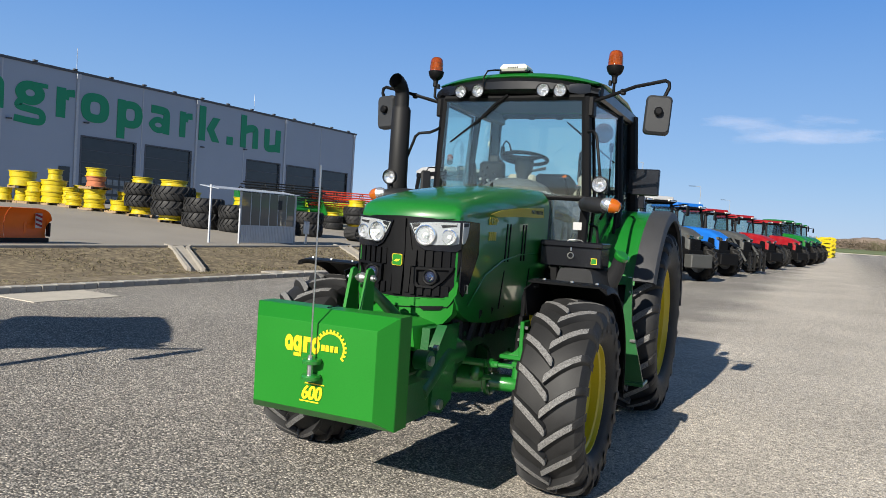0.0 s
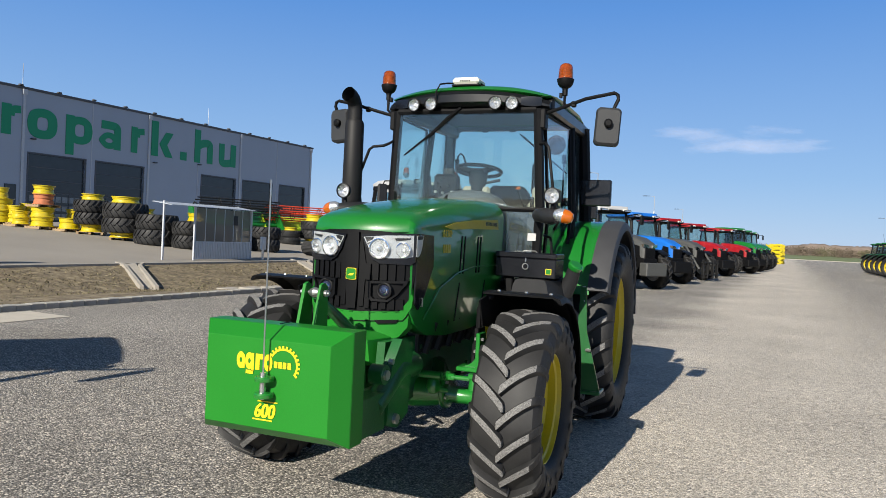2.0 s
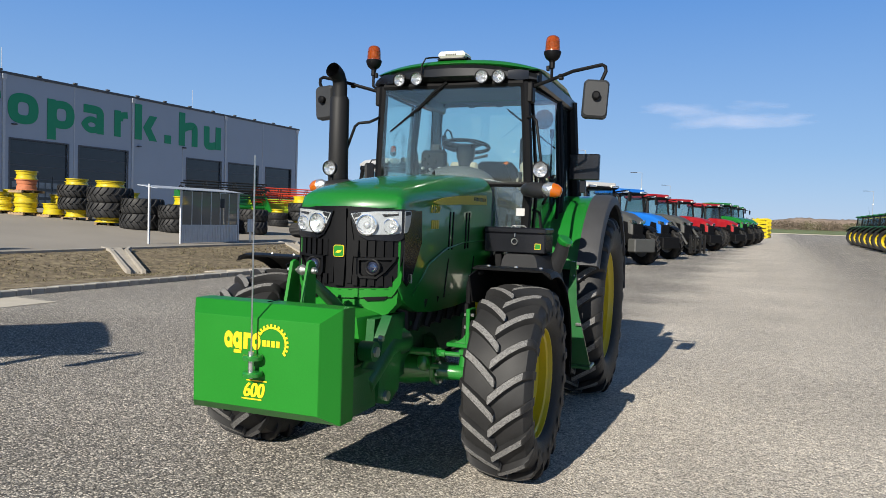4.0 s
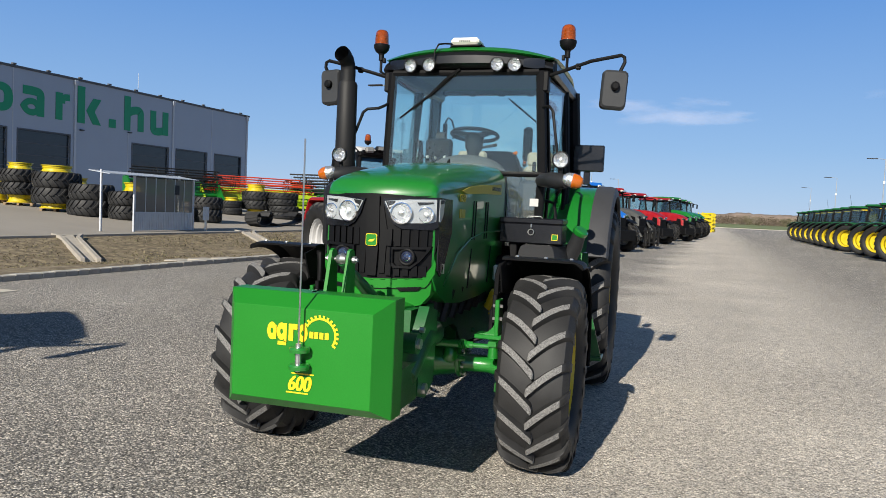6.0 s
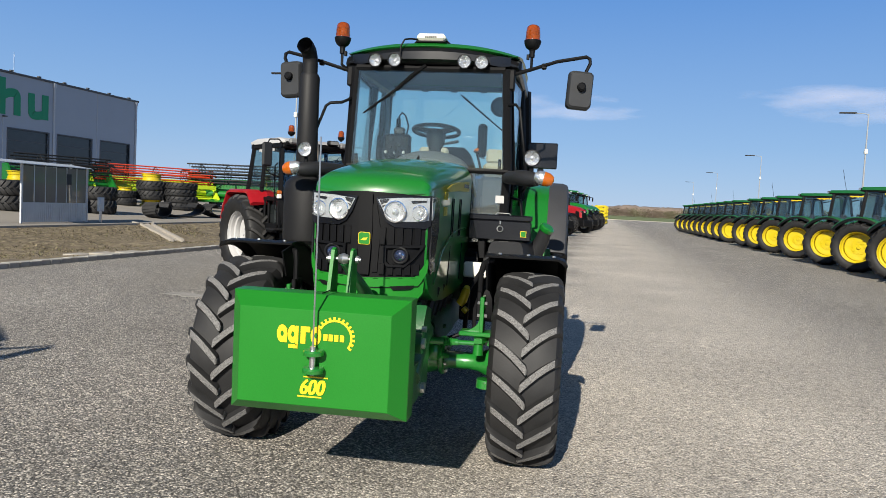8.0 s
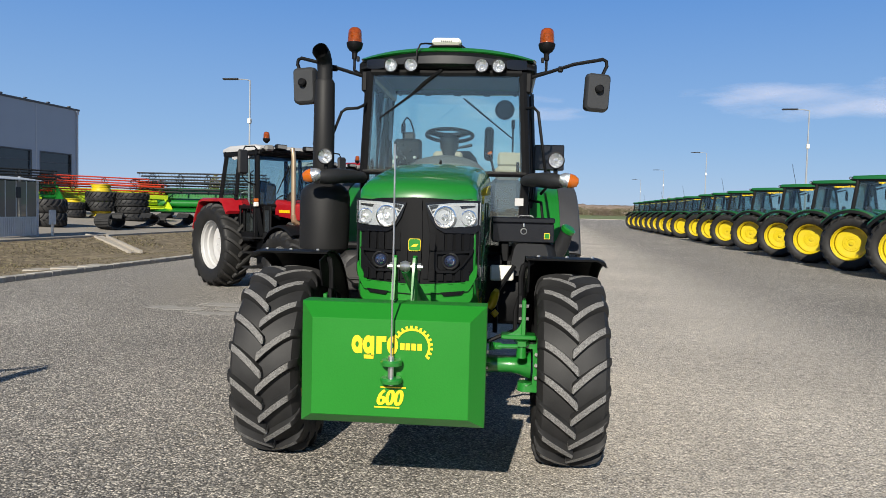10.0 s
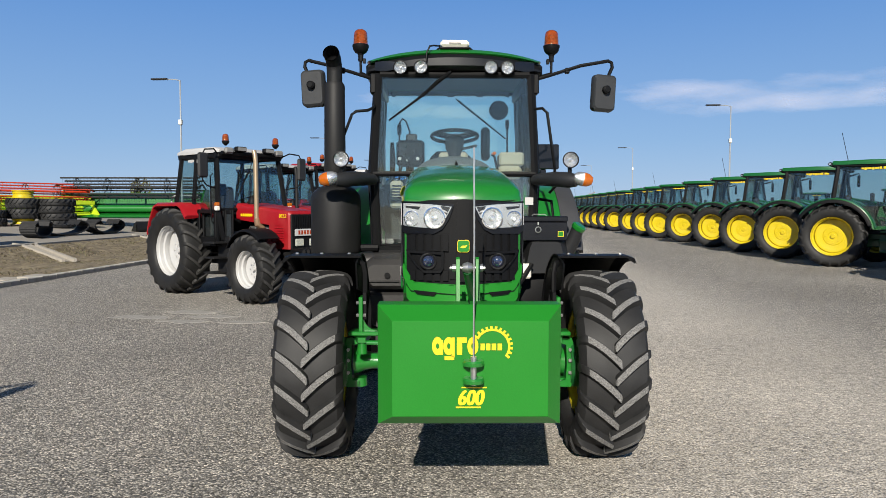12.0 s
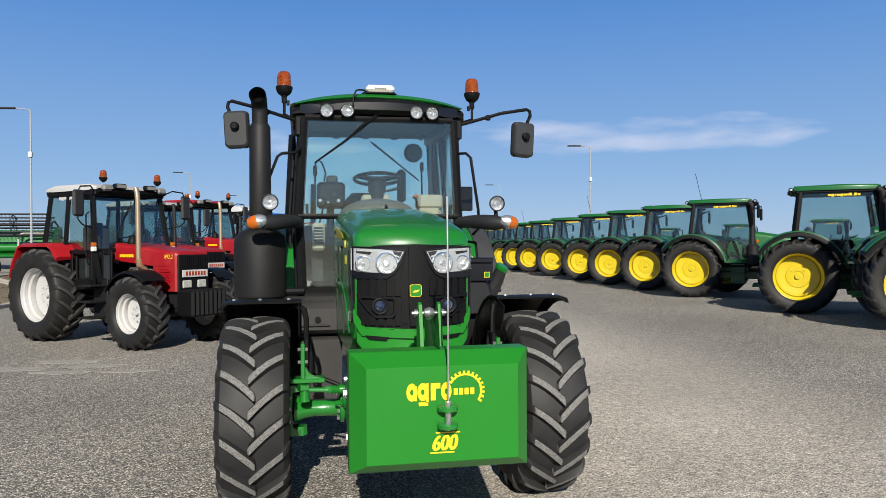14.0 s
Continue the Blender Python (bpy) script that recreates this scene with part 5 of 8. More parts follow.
    # rear mudguards
    for s in (-1, 1):
        g = G()
        arc_fender(g, s * .60, s * 1.0, 0, .835, 1.03, 5, 158, .02, 0, 22)
        # inner cheek
        pts = [(1.02 * math.cos(radians(a)), .835 + 1.02 * math.sin(radians(a))) for a in range(5, 160, 9)]
        pts = pts + [(-.80, 1.0), (.6, .9)]
        g.prism(pts, *sorted((s * .60, s * .625)), "x")
        part("mudguard", g, GREEN, T, "smooth green rear mudguard")
        g = G()
        arc_fender(g, s * .985, s * 1.165, 0, .835, 1.045, 5, 156, .03, .09, 24)
        part("mudguard_extension", g, MUDGREY, T, "dark grey rubber mudguard edge")
        # hanging step plate
        g = G()
        g.prism([(s * .985, 1.30), (s * 1.03, 1.30), (s * 1.05, .95), (s * 1.175, .47), (s * .93, .47), (s * .97, .8)], -1.235, -1.215, "y")
        g.box(s * 1.05 - .13, s * 1.05 + .13, -1.26, -1.05, .445, .475, .008)
        part("step_plate", g, DGREEN, T, "dark green hanging step plate")
        g = G()
        g.tube([(s * 1.05, -1.25, .80), (s * 1.09, -1.25, .80)], .012, 6)
        g.tube([(s * 1.02, -1.22, 1.18), (s * 1.0, -1.2, 1.30)], .018, 8)
        part("strut", g, STEEL, T)
    # tank and steps
    for s in (-1, 1):
        g = G()
        body = ((.36, .72), (.74, .72), (.80, .76), (.835, .84), (.84, 1.10), (.82, 1.20), (.76, 1.26), (.36, 1.26))
        ends = ((-1.66, .86, 0), (-1.64, .94, 0), (-1.58, 1.0, 0), (-1.25, 1.0, 0), (-.95, 1.0, 0), (-.90, .94, 0))
        g.rings([[(s * (.36 + (x - .36) * k), y, .99 + (z - .99) * k) for x, z in body] for y, k, _ in ends])
        tank = part("tank", g, BLACK if s > 0 else SIDEPL, T, "black plastic fuel tank" if s > 0 else "brown-grey moulded plastic tank")
        if s < 0:
            g = G()
            low = ((.34, .48), (.66, .48), (.72, .53), (.74, .60), (.74, .93), (.70, .97), (.34, .97))
            g.rings([[(s * (.34 + (x - .34) * k), y, .72 + (z - .72) * k) for x, z in low] for y, k in ((-1.80, .93), (-1.77, 1.0), (-1.30, 1.0), (-1.27, .95))])
            part("lower_cover", g, SIDEPL, tank)
            g = G()
            g.rings([[(s * x, y, z) for x, z in ((.38, z0), (.63, z0), (.70, z0 + .06), (.70, z1 - .05), (.63, z1), (.38, z1))] for y, z0, z1 in ((-1.84, 1.03, 1.19), (-1.80, 1.00, 1.23), (-1.66, 1.0, 1.25))])
            g.box(s * .55 - .12, s * .55 + .12, -1.86, -1.83, 1.06, 1.075, .004)
            part("upper_cover", g, SIDEPL, tank)
            g = G()
            g.tube([(s * .52, -1.845, 1.11), (s * .52, -1.86, 1.11)], .022, 12)
            part("plug", g, BLACK, tank)
        for i in range(3):
            z = .42 + i * .28
            g = G()
            g.box(s * .80 - .16, s * .80 + .16, -1.42, -1.12, z, z + .03, .008)
            part("step", g, BLACK, T)
        g = G()
        g.box(s * .655 - .012, s * .655 + .012, -1.44, -1.10, .40, 1.1, .006)
        part("step_side", g, BLACK, T)
    g = G()
    g.rings([[(x + dx * k, y, z) for x, y, dx in ((.54, -1.78, 1), (.86, -1.74, -1), (.95, -1.5, -1), (.93, -1.2, -1), (.52, -1.2, 1))] for z, k in ((1.12, 0), (1.20, .012), (1.32, .035), (1.352, .05), (1.362, .075))])
    g.tube([(.90, -1.47, 1.26), (.96, -1.51, 1.37), (.985, -1.540, 1.455)], [.070, .056, .050], 16)
    part("filler_neck", g, GREYPL, T, "dark plastic filler cover")
    g = G()
    d = Vector((.11, -.08, .20)).normalized()
    c = Vector((.985, -1.540, 1.455))
    g.tube([c, c + d * .008, c + d * .032, c + d * .042], [.054, .058, .058, .045], 18)
    part("fuel_cap", g, GREEN, T, "green fuel cap")
    g = G()
    g.box(.475, .535, -1.66, -1.60, 1.14, 1.37, .008)
    part("toolbox_strut", g, BLACK, T)
    toolbox(T)
    exhaust(T)
    # side lamps and indicators
    for s in (-1, 1):
        g = G()
        g.tube([(s * .66, -1.46, 1.85), (s * .70, -1.60, 1.85), (s * .78, -1.76, 1.845), (s * .86, -1.84, 1.835), (s * .91, -1.875, 1.83)], [.045, .052, .058, .060, .045], 16)
        arm = part("lamp_arm", g, GREYPL, T, "dark grey moulded lamp arm")
        g = G()
        m = pose(s * .955, -1.885, 1.84, 0, s * 12, 0) @ Matrix.Diagonal((1.10, .85, .90, 1))
        prof = [(.001, -.07), (.035, -.062), (.055, -.035), (.06, 0), (.055, .035), (.035, .062), (.001, .07)]
        g.lathe(prof, m @ Matrix.Rotation(radians(90), 4, 'Y'), 18)
        fm = []
        for q in g.f:
            cx = sum(g.v[i][0] for i in q) / len(q)
            fm.append(1 if s * cx > .955 else 0)
        g.mi = fm
        part("indicator", g, [LAMPFACE, AMBER], arm, "clear and amber indicator lens")
        lamp = front_lamp("side_lamp", T, (s * .862, -1.875, 1.985), .055, (0, -1, -.05))
        g = G()
        g.tube([(s * .862, -1.84, 1.93), (s * .862, -1.85, 1.86)], .016, 8)
        part("lamp_stem", g, BLACK, lamp)
    # mirrors
    for s, mx, my, mz in ((-1, -1.122, -1.50, 2.568), (1, 1.178, -1.53, 2.535)):
        g = G()
        g.tube([(s * .67, -1.42, 2.665), (s * .80, -1.45, 2.70), (s * 1.0, my + .02, 2.755), (mx + s * .04, my, 2.79), (mx + s * .065, my, 2.775), (mx + s * .07, my, 2.74), (mx + s * .0, my - .0, 2.58)], .014, 8)
        g.box(s * .90 - .02, s * .90 + .02, my + .04, my + .08, 2.70, 2.745, .008)
        g.box(s * .655 - .024, s * .655 + .024, -1.46, -1.36, 2.54, 2.70, .010)
        arm = part("mirror_arm", g, BLACK, T)
        g = G()
        n = 6
        prof = []
        for cx, cz, a0 in ((.06, .11, 0), (-.06, .11, 90), (-.06, -.11, 180), (.06, -.11, 270)):
            prof += [(cx + .035 * math.cos(radians(a0 + 90 * i / n)), cz + .035 * math.sin(radians(a0 + 90 * i / n))) for i in range(n + 1)]
        rot = pose(mx, my, mz, 0, s * 3, s * 12)
        g.rings([[rot @ Vector((x * k, y, z * k)) for x, z in prof] for y, k in ((-.045, .86), (-.03, .97), (.02, 1.0), (.03, .98))])
        part("mirror", g, MIRRORBACK, arm, "grey plastic mirror housing")
        g = G()
        g.tube([rot @ Vector((0, -.03, .02)), rot @ Vector((0, -.075, .02)), rot @ Vector((0, -.085, .02))], [.032, .032, .02], 14)
        part("mirror_joint", g, BLACK, arm)
        # beacon on its bent stem
        x, y = (-.765, -1.33) if s < 0 else (.795, -1.33)
        g = G()
        g.tube([(s * .66, -1.40, 2.70), (s * .72, -1.36, 2.70), (x, y, 2.73), (x, y, 2.86)], .012, 8)
        g.tube([(x, y, 2.82), (x, y, 2.885)], .022, 10)
        g.box(x - s * .03 - .012, x - s * .03 + .012, y - .02, y + .01, 2.80, 2.84, .004)
        st = part("beacon_stem", g, BLACK, T)
        beacon("beacon", st, x, y, 2.865, BEACON, 1.0)
        # grab rail
        g = G()
        if s > 0:
            g.tube([(.63, -1.43, 2.42), (.70, -1.50, 2.42), (.735, -1.53, 2.38), (.80, -1.52, 1.95), (.82, -1.46, 1.80), (.78, -1.4, 1.75)], .012, 8)
            g.tube([(.69, -1.34, 1.70), (.78, -1.50, 1.68), (.80, -1.50, 1.52), (.72, -1.4, 1.5)], .012, 8)
        else:
            g.tube([(-.635, -1.42, 2.46), (-.65, -1.50, 2.42), (-.69, -1.53, 2.395), (-.78, -1.55, 2.385), (-.815, -1.55, 2.36), (-.90, -1.55, 2.14)], .012, 8)
        part("grab_rail", g, BLACK, T)
    # rear lamp panel at the cab corner
    g = G()
    g.box(.76, 1.04, -.32, -.26, 2.00, 2.24, .01)
    g.box(.86, .92, -.30, -.27, 1.88, 2.0, .008)
    part("rear_panel", g, GLOSSBLACK, T, "black rear lamp panel")
    return T


def weight(T):
    """The chamfered block on the front linkage, with its lettering and pins."""
    hx, z0, z1 = .430, .603, 1.168
    def ring(y, ix, a, b):
        return [(-hx + ix, y, z0 + a), (hx - ix, y, z0 + a), (hx - ix, y, z1 - b), (-hx + ix, y, z1 - b)]
    g = G()
    g.rings([ring(-4.083, .073, .062, .066), ring(-4.080, .070, .058, .062), ring(-3.992, .003, .003, .003), ring(-3.985, 0, 0, 0), ring(-3.865, 0, 0, 0), ring(-3.80, .05, .05, .03)])
    W = part("front_weight", g, BOXGREEN, T, "bright green chamfered steel weight block", angle=4)
    y = -4.0855
    # plain shapes for the maker's sign
    g = G()
    def ring_bar(cx, cz, r, w, a0=0, a1=360, n=20, sx=1.0):
        o = [(cx + sx * r * math.cos(radians(a0 + (a1 - a0) * i / n)), cz + r * math.sin(radians(a0 + (a1 - a0) * i / n))) for i in range(n + 1)]
        q = [(cx + sx * (r - w) * math.cos(radians(a0 + (a1 - a0) * i / n)), cz + (r - w) * math.sin(radians(a0 + (a1 - a0) * i / n))) for i in range(n + 1)]
        v = [(x, y, z) for x, z in o] + [(x, y, z) for x, z in q]
        k = n + 1
        g.add(v, [(i, i + 1, i + 1 + k, i + k) for i in range(n)])
    def bar(x0, x1, za, zb):
        g.add([(x0, y - .0007, za), (x1, y - .0007, za), (x1, y - .0007, zb), (x0, y - .0007, zb)], [(0, 1, 2, 3)])
    zc = .990
    for cx in (-.150, -.099, .011):
        ring_bar(cx, zc, .042, .029, sx=.60)
    bar(-.140, -.126, zc - .04, zc + .028)
    bar(-.086, -.072, zc - .050, zc + .040)
    bar(-.118, -.074, zc - .064, zc - .046)
    bar(-.062, -.038, zc - .04, zc + .04)
    bar(-.038, -.017, zc + .014, zc + .04)
    ring_bar(.100, .988, .082, .010, -36, 152, 30)
    for i in range(14):
        a = radians(-33 + i * 14.0)
        c, s = math.cos(a), math.sin(a)
        p = [(.100 + r * c - t * s, y - .0007, .988 + r * s + t * c) for r, t in ((.080, -.0055), (.094, -.0055), (.094, .0055), (.080, .0055))]
        g.add(p, [(0, 1, 2, 3)])
    for x in (.046, .071, .097, .124):
        bar(x, x + .020, .971, 1.002)
    part("sign", g, LETTER, W, "yellow gear arc and letter-sized shapes")
    text_mesh("number", "600", .098, pose(.002, y, .752, 90, 0, 0), LETTER, W, "slanted yellow number with lines", shear=.20, bold=.001, width=.116, depth=.0008)
    text_mesh("number", "600", .098, pose(.0085, y - .0006, .753, 90, 0, 0), LETTER, W, shear=.20, bold=.001, width=.116, depth=.0008)
    g = G()
    bar(-.040, .076, .796, .802)
    bar(-.066, .048, .704, .711)
    part("number_lines", g, LETTER, W)
    # hitch pin, its plates and the rod
    for z in (.925, .845):
        g = G()
        g.lathe([(.001, z + .010), (.020, z + .010), (.022, z + .006), (.044, z + .006), (.049, z - .002), (.047, z - .018), (.001, z - .018)], pose(.012, -4.112, 0), 24)
        part("hitch_plate", g, AXLEGREEN, W, "round green hitch plate")
    g = G()
    g.tube([(.012, -4.125, .82), (.012, -4.125, .95)], .014, 10)
    g.tube([(.012, -4.125, .95), (.013, -4.128, 1.5), (.011, -4.126, 1.887)], .0042, 6)
    part("marker_rod", g, STEEL, W, "thin upright steel rod")
    g = G()
    g.box(-.002, .002, -3.98, -3.87, 1.171, 1.176)
    part("seam", g, BLACK, W)
    # linkage
    for x in (-.045, .055):
        g = G()
        c = [(-3.79, 1.00), (-3.62, 1.00), (-3.63, 1.33), (-3.645, 1.36), (-3.67, 1.37), (-3.695, 1.36), (-3.705, 1.33)]
        g.prism(c, x - .009, x + .009, "x")
        part("linkage_plate", g, BOXGREEN, T, "green steel linkage plate")
    g = G()
    g.tube([(-.085, -3.668, 1.315), (.095, -3.668, 1.315)], .010, 10)
    g.tube([(-.072, -3.668, 1.315), (-.056, -3.668, 1.315)], .019, 10)
    g.tube([(.066, -3.668, 1.315), (.084, -3.668, 1.315)], .019, 10)
    g.lathe([(.001, -.030), (.020, -.026), (.030, 0), (.020, .026), (.001, .030)], pose(.005, -3.668, 1.315) @ Matrix.Rotation(radians(90), 4, 'Y'), 16)
    part("linkage_pin", g, STEEL, T, "steel ball-joint pin")
    g = G()
    g.tube([(.005, -3.66, 1.30), (.06, -3.42, 1.12), (.08, -3.30, 1.02)], [.025, .035, .04], 12)
    g.box(-.02, .16, -3.36, -3.22, .92, 1.06, .03)
    part("top_link", g, DGREEN, T)
    for s in (-1, 1):
        g = G()
        g.rings([[(s * x, yy, z) for x in (.30, .40) for z in ((.60, .80) if x == .30 else (.80, .60))] for yy in (-3.86, -3.55)])
        g.tube([(s * .36, -3.62, .72), (s * .34, -3.30, .88), (s * .30, -3.0, .86)], [.06, .07, .08], 12)
        g.prism([(-3.50, .60), (-3.36, .56), (-3.22, .62), (-3.18, 1.02), (-3.34, 1.06), (-3.46, .92)], *sorted((s * .33, s * .39)), "x")
        g.tube([(s * .34, -3.60, .90), (s * .42, -3.60, .90)], .055, 16)
        part("lower_link", g, DGREEN, T, "dark green cast linkage arm")
        for x0, x1, yb, zb, r in ((.415, .435, -3.60, .90, .028), (.40, .425, -3.52, .96, .016), (.39, .41, -3.40, .62, .03)):
            g = G()
            g.tube([(s * x0, yb, zb), (s * x1, yb, zb)], r, 8)
            part("linkage_bolt", g, STEEL, T)
    g = G()
    g.rings([[(x, yy, z) for x, z in ((-w, .90), (w, .90), (w * .9, 1.04), (w * .5, 1.08), (-w * .5, 1.08), (-w * .9, 1.04))] for yy, w in ((-3.40, .22), (-3.2, .27), (-2.9, .24))])
    part("nose_casting", g, BOXGREEN, T, "green cast front carrier")


def hood(T):
    """The bonnet: green shell, black nose with lamps, side panels."""
    g = G()
    def sec(y, w, z0, z1, tp, bow=0.0, crown=0.0):
        pts = rounded(w, z0, z1, y, tp, 6)
        half = len(pts) // 2
        pts = pts[:half] + [(x * w, y, z1) for x in (-.45, -.2, 0, .2, .45)] + pts[half:]
        return [(x, yy - bow * (1 - (x / w) ** 2), z + (crown * ((1 - (x / w) ** 2) - .45) if z > z1 - tp else 0)) for x, yy, z in pts]
    secs = [(-3.136, .330, 1.20, 1.664, .02, .09, -.022), (-3.130, .337, 1.18, 1.695, .03, .09, -.012), (-3.106, .343, 1.15, 1.736, .045, .088, 0), (-3.088, .346, 1.12, 1.750, .06, .085, .006), (-3.03, .349, 1.08, 1.774, .075, .08, .012),
            (-2.90, .354, 1.03, 1.806, .10, .065, .022), (-2.6, .360, 1.0, 1.855, .12, .04, .030), (-2.2, .370, 1.0, 1.903, .13, .02, .032), (-1.8, .378, 1.02, 1.932, .13, 0, .030), (-1.47, .382, 1.04, 1.942, .12, 0, .028)]
    g.rings([sec(*q) for q in secs])
    H = part("hood", g, GREEN, T, "glossy green bonnet", angle=24)
    g = G()
    g.tube([(.004, -1.80, 1.93), (.004, -1.80, 1.955), (.004, -1.775, 1.975)], [.016, .013, .006], 8)
    part("washer_nozzle", g, BLACK, H)
    # black nose
    g = G()
    nose(g, [(-.354, 1.645), (-.20, 1.664), (0, 1.670), (.20, 1.664), (.354, 1.645), (.354, 1.42), (.33, 1.27), (.28, 1.195), (0, 1.183), (-.28, 1.195), (-.33, 1.27), (-.354, 1.42)], 0.0, .10)
    N = part("nose", g, BLACK, H, "black ribbed radiator grille")
    g = G()
    for s in (-1, 1):
        for i in range(5):
            x = s * (.10 + i * .047)
            top = 1.47 - .0 * i
            nose(g, [(x - .016, 1.375), (x + .016, 1.375), (x + .016, top), (x - .016, top)], .016, .03)
            nose(g, [(x - .016, 1.205), (x + .016, 1.205), (x + .016, 1.265), (x - .016, 1.265)], .016, .03)
        nose(g, [(s * .045, 1.215), (s * .075, 1.215), (s * .085, 1.46), (s * .06, 1.60), (s * .035, 1.60)], .010, .02)
    part("grille_bar", g, BLACK, N)
    g = G()
    nose(g, [(-.030, 1.20), (.030, 1.20), (.042, 1.45), (.036, 1.655), (-.036, 1.655), (-.042, 1.45)], .020, .03)
    part("grille_spine", g, BLACK, N)
    for s in (-1, 1):
        # headlight: border, housing, bowls, lens
        def quad(e):
            p = [(s * (.348 + e), 1.652 + e), (s * (.20), 1.646 + e), (s * (.062 - e), 1.631 + e), (s * (.094 - e), 1.565), (s * (.14 - e * .6), 1.523 - e), (s * (.19), 1.503 - e), (s * (.315), 1.508 - e), (s * (.348 + e), 1.518 - e)]
            return p if s > 0 else p[::-1]
        rim_ = [(s * .355, 1.660), (s * .20, 1.655), (s * .052, 1.640), (s * .082, 1.555), (s * .118, 1.500), (s * .165, 1.474), (s * .33, 1.472), (s * .355, 1.49)]
        g = G()
        nose(g, rim_ if s > 0 else rim_[::-1], .014, .05)
        HL = part("headlight", g, GLOSSBLACK, N, "large clear headlight in a black frame")
        g = G()
        nose(g, quad(-.004), .017, .01)
        part("lamp_housing", g, SILVER, HL, "silver inner housing")
        g = G()
        nose(g, [(s * x, z) for x, z in ((.074, 1.626), (.13, 1.632), (.112, 1.598), (.094, 1.580))], .0178, .004)
        nose(g, [(s * x, z) for x, z in ((.238, 1.636), (.330, 1.642), (.330, 1.622), (.255, 1.610))], .0178, .004)
        part("dark_inlay", g, GREYPL, HL)
        for cx, cz, r in ((.163, 1.563, .055), (.293, 1.560, .040)):
            m = Matrix.Translation((s * cx, fy(cx) - .019, cz)) @ Vector((s * .18, -1, 0)).to_track_quat('Z', 'Y').to_matrix().to_4x4()
            g = G()
            g.lathe([(r * 1.14, -.006), (r * 1.13, .010), (r * 1.02, .011), (r * 1.0, -.002)], m, 28)
            part("lamp_ring", g, CHROME, HL)
            g = G()
            g.lathe([(r * 1.02, .002), (r * .88, -.002), (r * .82, .003), (r * .62, -.006), (r * .56, -.001), (r * .40, -.010)], m, 15)
            part("reflector", g, FACET, HL, "faceted round reflector", angle=12)
            g = G()
            g.lathe([(r * .40, -.010), (r * .36, .004), (r * .22, .010), (.001, .012)], m, 16)
            part("bulb_cover", g, FACET, HL, angle=2)
        g = G()
        nose(g, [(s * x, z) for x, z in ((.328, 1.641), (.26, 1.638), (.17, 1.628), (.095, 1.603), (.088, 1.592), (.17, 1.617), (.26, 1.629), (.328, 1.632))], .0195, .004)
        part("light_strip", g, WHITE, HL, "white light guide")
        # the housing wraps round the corner of the nose
        g = G()
        flank(g, [(-3.122, 1.648), (-3.06, 1.652), (-3.025, 1.648), (-3.045, 1.57), (-3.075, 1.530), (-3.10, 1.520), (-3.122, 1.522)], s * .346, .012)
        part("lamp_wrap", g, SILVER, HL, "silver side of the headlight")
        g = G()
        flank(g, [(-3.115, 1.645), (-3.055, 1.648), (-3.036, 1.645), (-3.042, 1.628), (-3.115, 1.622)], s * .352, .0072)
        part("wrap_inlay", g, GREYPL, HL)
        g = G()
        nose(g, quad(-.002), .036, .003)
        lens = part("lens", g, LENS, HL, "clear outer lens")
        lens.visible_shadow = False
        # fog lamp pod: a raised rim round a recess
        outer = [(.106, 1.372), (.332, 1.382), (.326, 1.360), (.274, 1.288), (.226, 1.246), (.128, 1.248), (.108, 1.272)]
        cx, cz = .200, 1.318
        inner = [(cx + (x - cx) * .80, cz + (z - cz) * .74 - .003) for x, z in outer]
        g = G()
        ring_ = []
        for (xo, zo), (xi, zi) in zip(outer, inner):
            ring_.append([(s * xo, fy(xo) + .01, zo), (s * (xo + (xi - xo) * .2), fy(xo) - .028, zo + (zi - zo) * .2), (s * xi, fy(xi) - .026, zi), (s * xi, fy(xi) + .01, zi)])
        g.rings(ring_, loop=True)
        pod = part("fog_pod", g, BLACK, N, "black fog lamp surround")
        m = Matrix.Translation((s * .198, fy(.198) - .006, 1.315)) @ Vector((0, -1, 0)).to_track_quat('Z', 'Y').to_matrix().to_4x4()
        g = G()
        g.lathe([(.050, -.005), (.049, .012), (.043, .016), (.037, .012), (.034, .002), (.001, -.004)], m, 24)
        part("fog_lamp", g, STACK, pod)
        g = G()
        g.lathe([(.034, .003), (.030, .010), (.020, .016), (.010, .019), (.001, .020)], m, 24)
        part("fog_lens", g, FOGGLASS, pod, "dark blue fog lamp lens")
        g = G()
        g.lathe([(.024, .013), (.022, .0152), (.019, .0168), (.018, .0158)], m, 24)
        part("fog_ring", g, CHROME, pod)
        # gloss black cheek on the side
        g = G()
        flank(g, [(-3.115, 1.645), (-3.05, 1.66), (-2.93, 1.655), (-2.86, 1.655), (-2.845, 1.46), (-2.97, 1.28), (-3.06, 1.20), (-3.115, 1.24)], s * .349, .008)
        part("cheek", g, GLOSSBLACK, H)
        # gold stripe with plain bars in place of the maker's name
        g = G()
        flank(g, [(-2.74, 1.715), (-2.55, 1.748), (-2.2, 1.775), (-1.62, 1.80), (-1.60, 1.725), (-2.2, 1.715), (-2.6, 1.70)], s * .377, .006)
        st = part("stripe", g, STRIPE, H, "long gold stripe")
        g = G()
        for i in range(9):
            yy = -1.92 + i * .032
            flank(g, [(yy, 1.748), (yy + .022, 1.748), (yy + .022, 1.775), (yy, 1.775)], s * .3835, .001)
        part("stripe_bars", g, GLOSSBLACK, st)
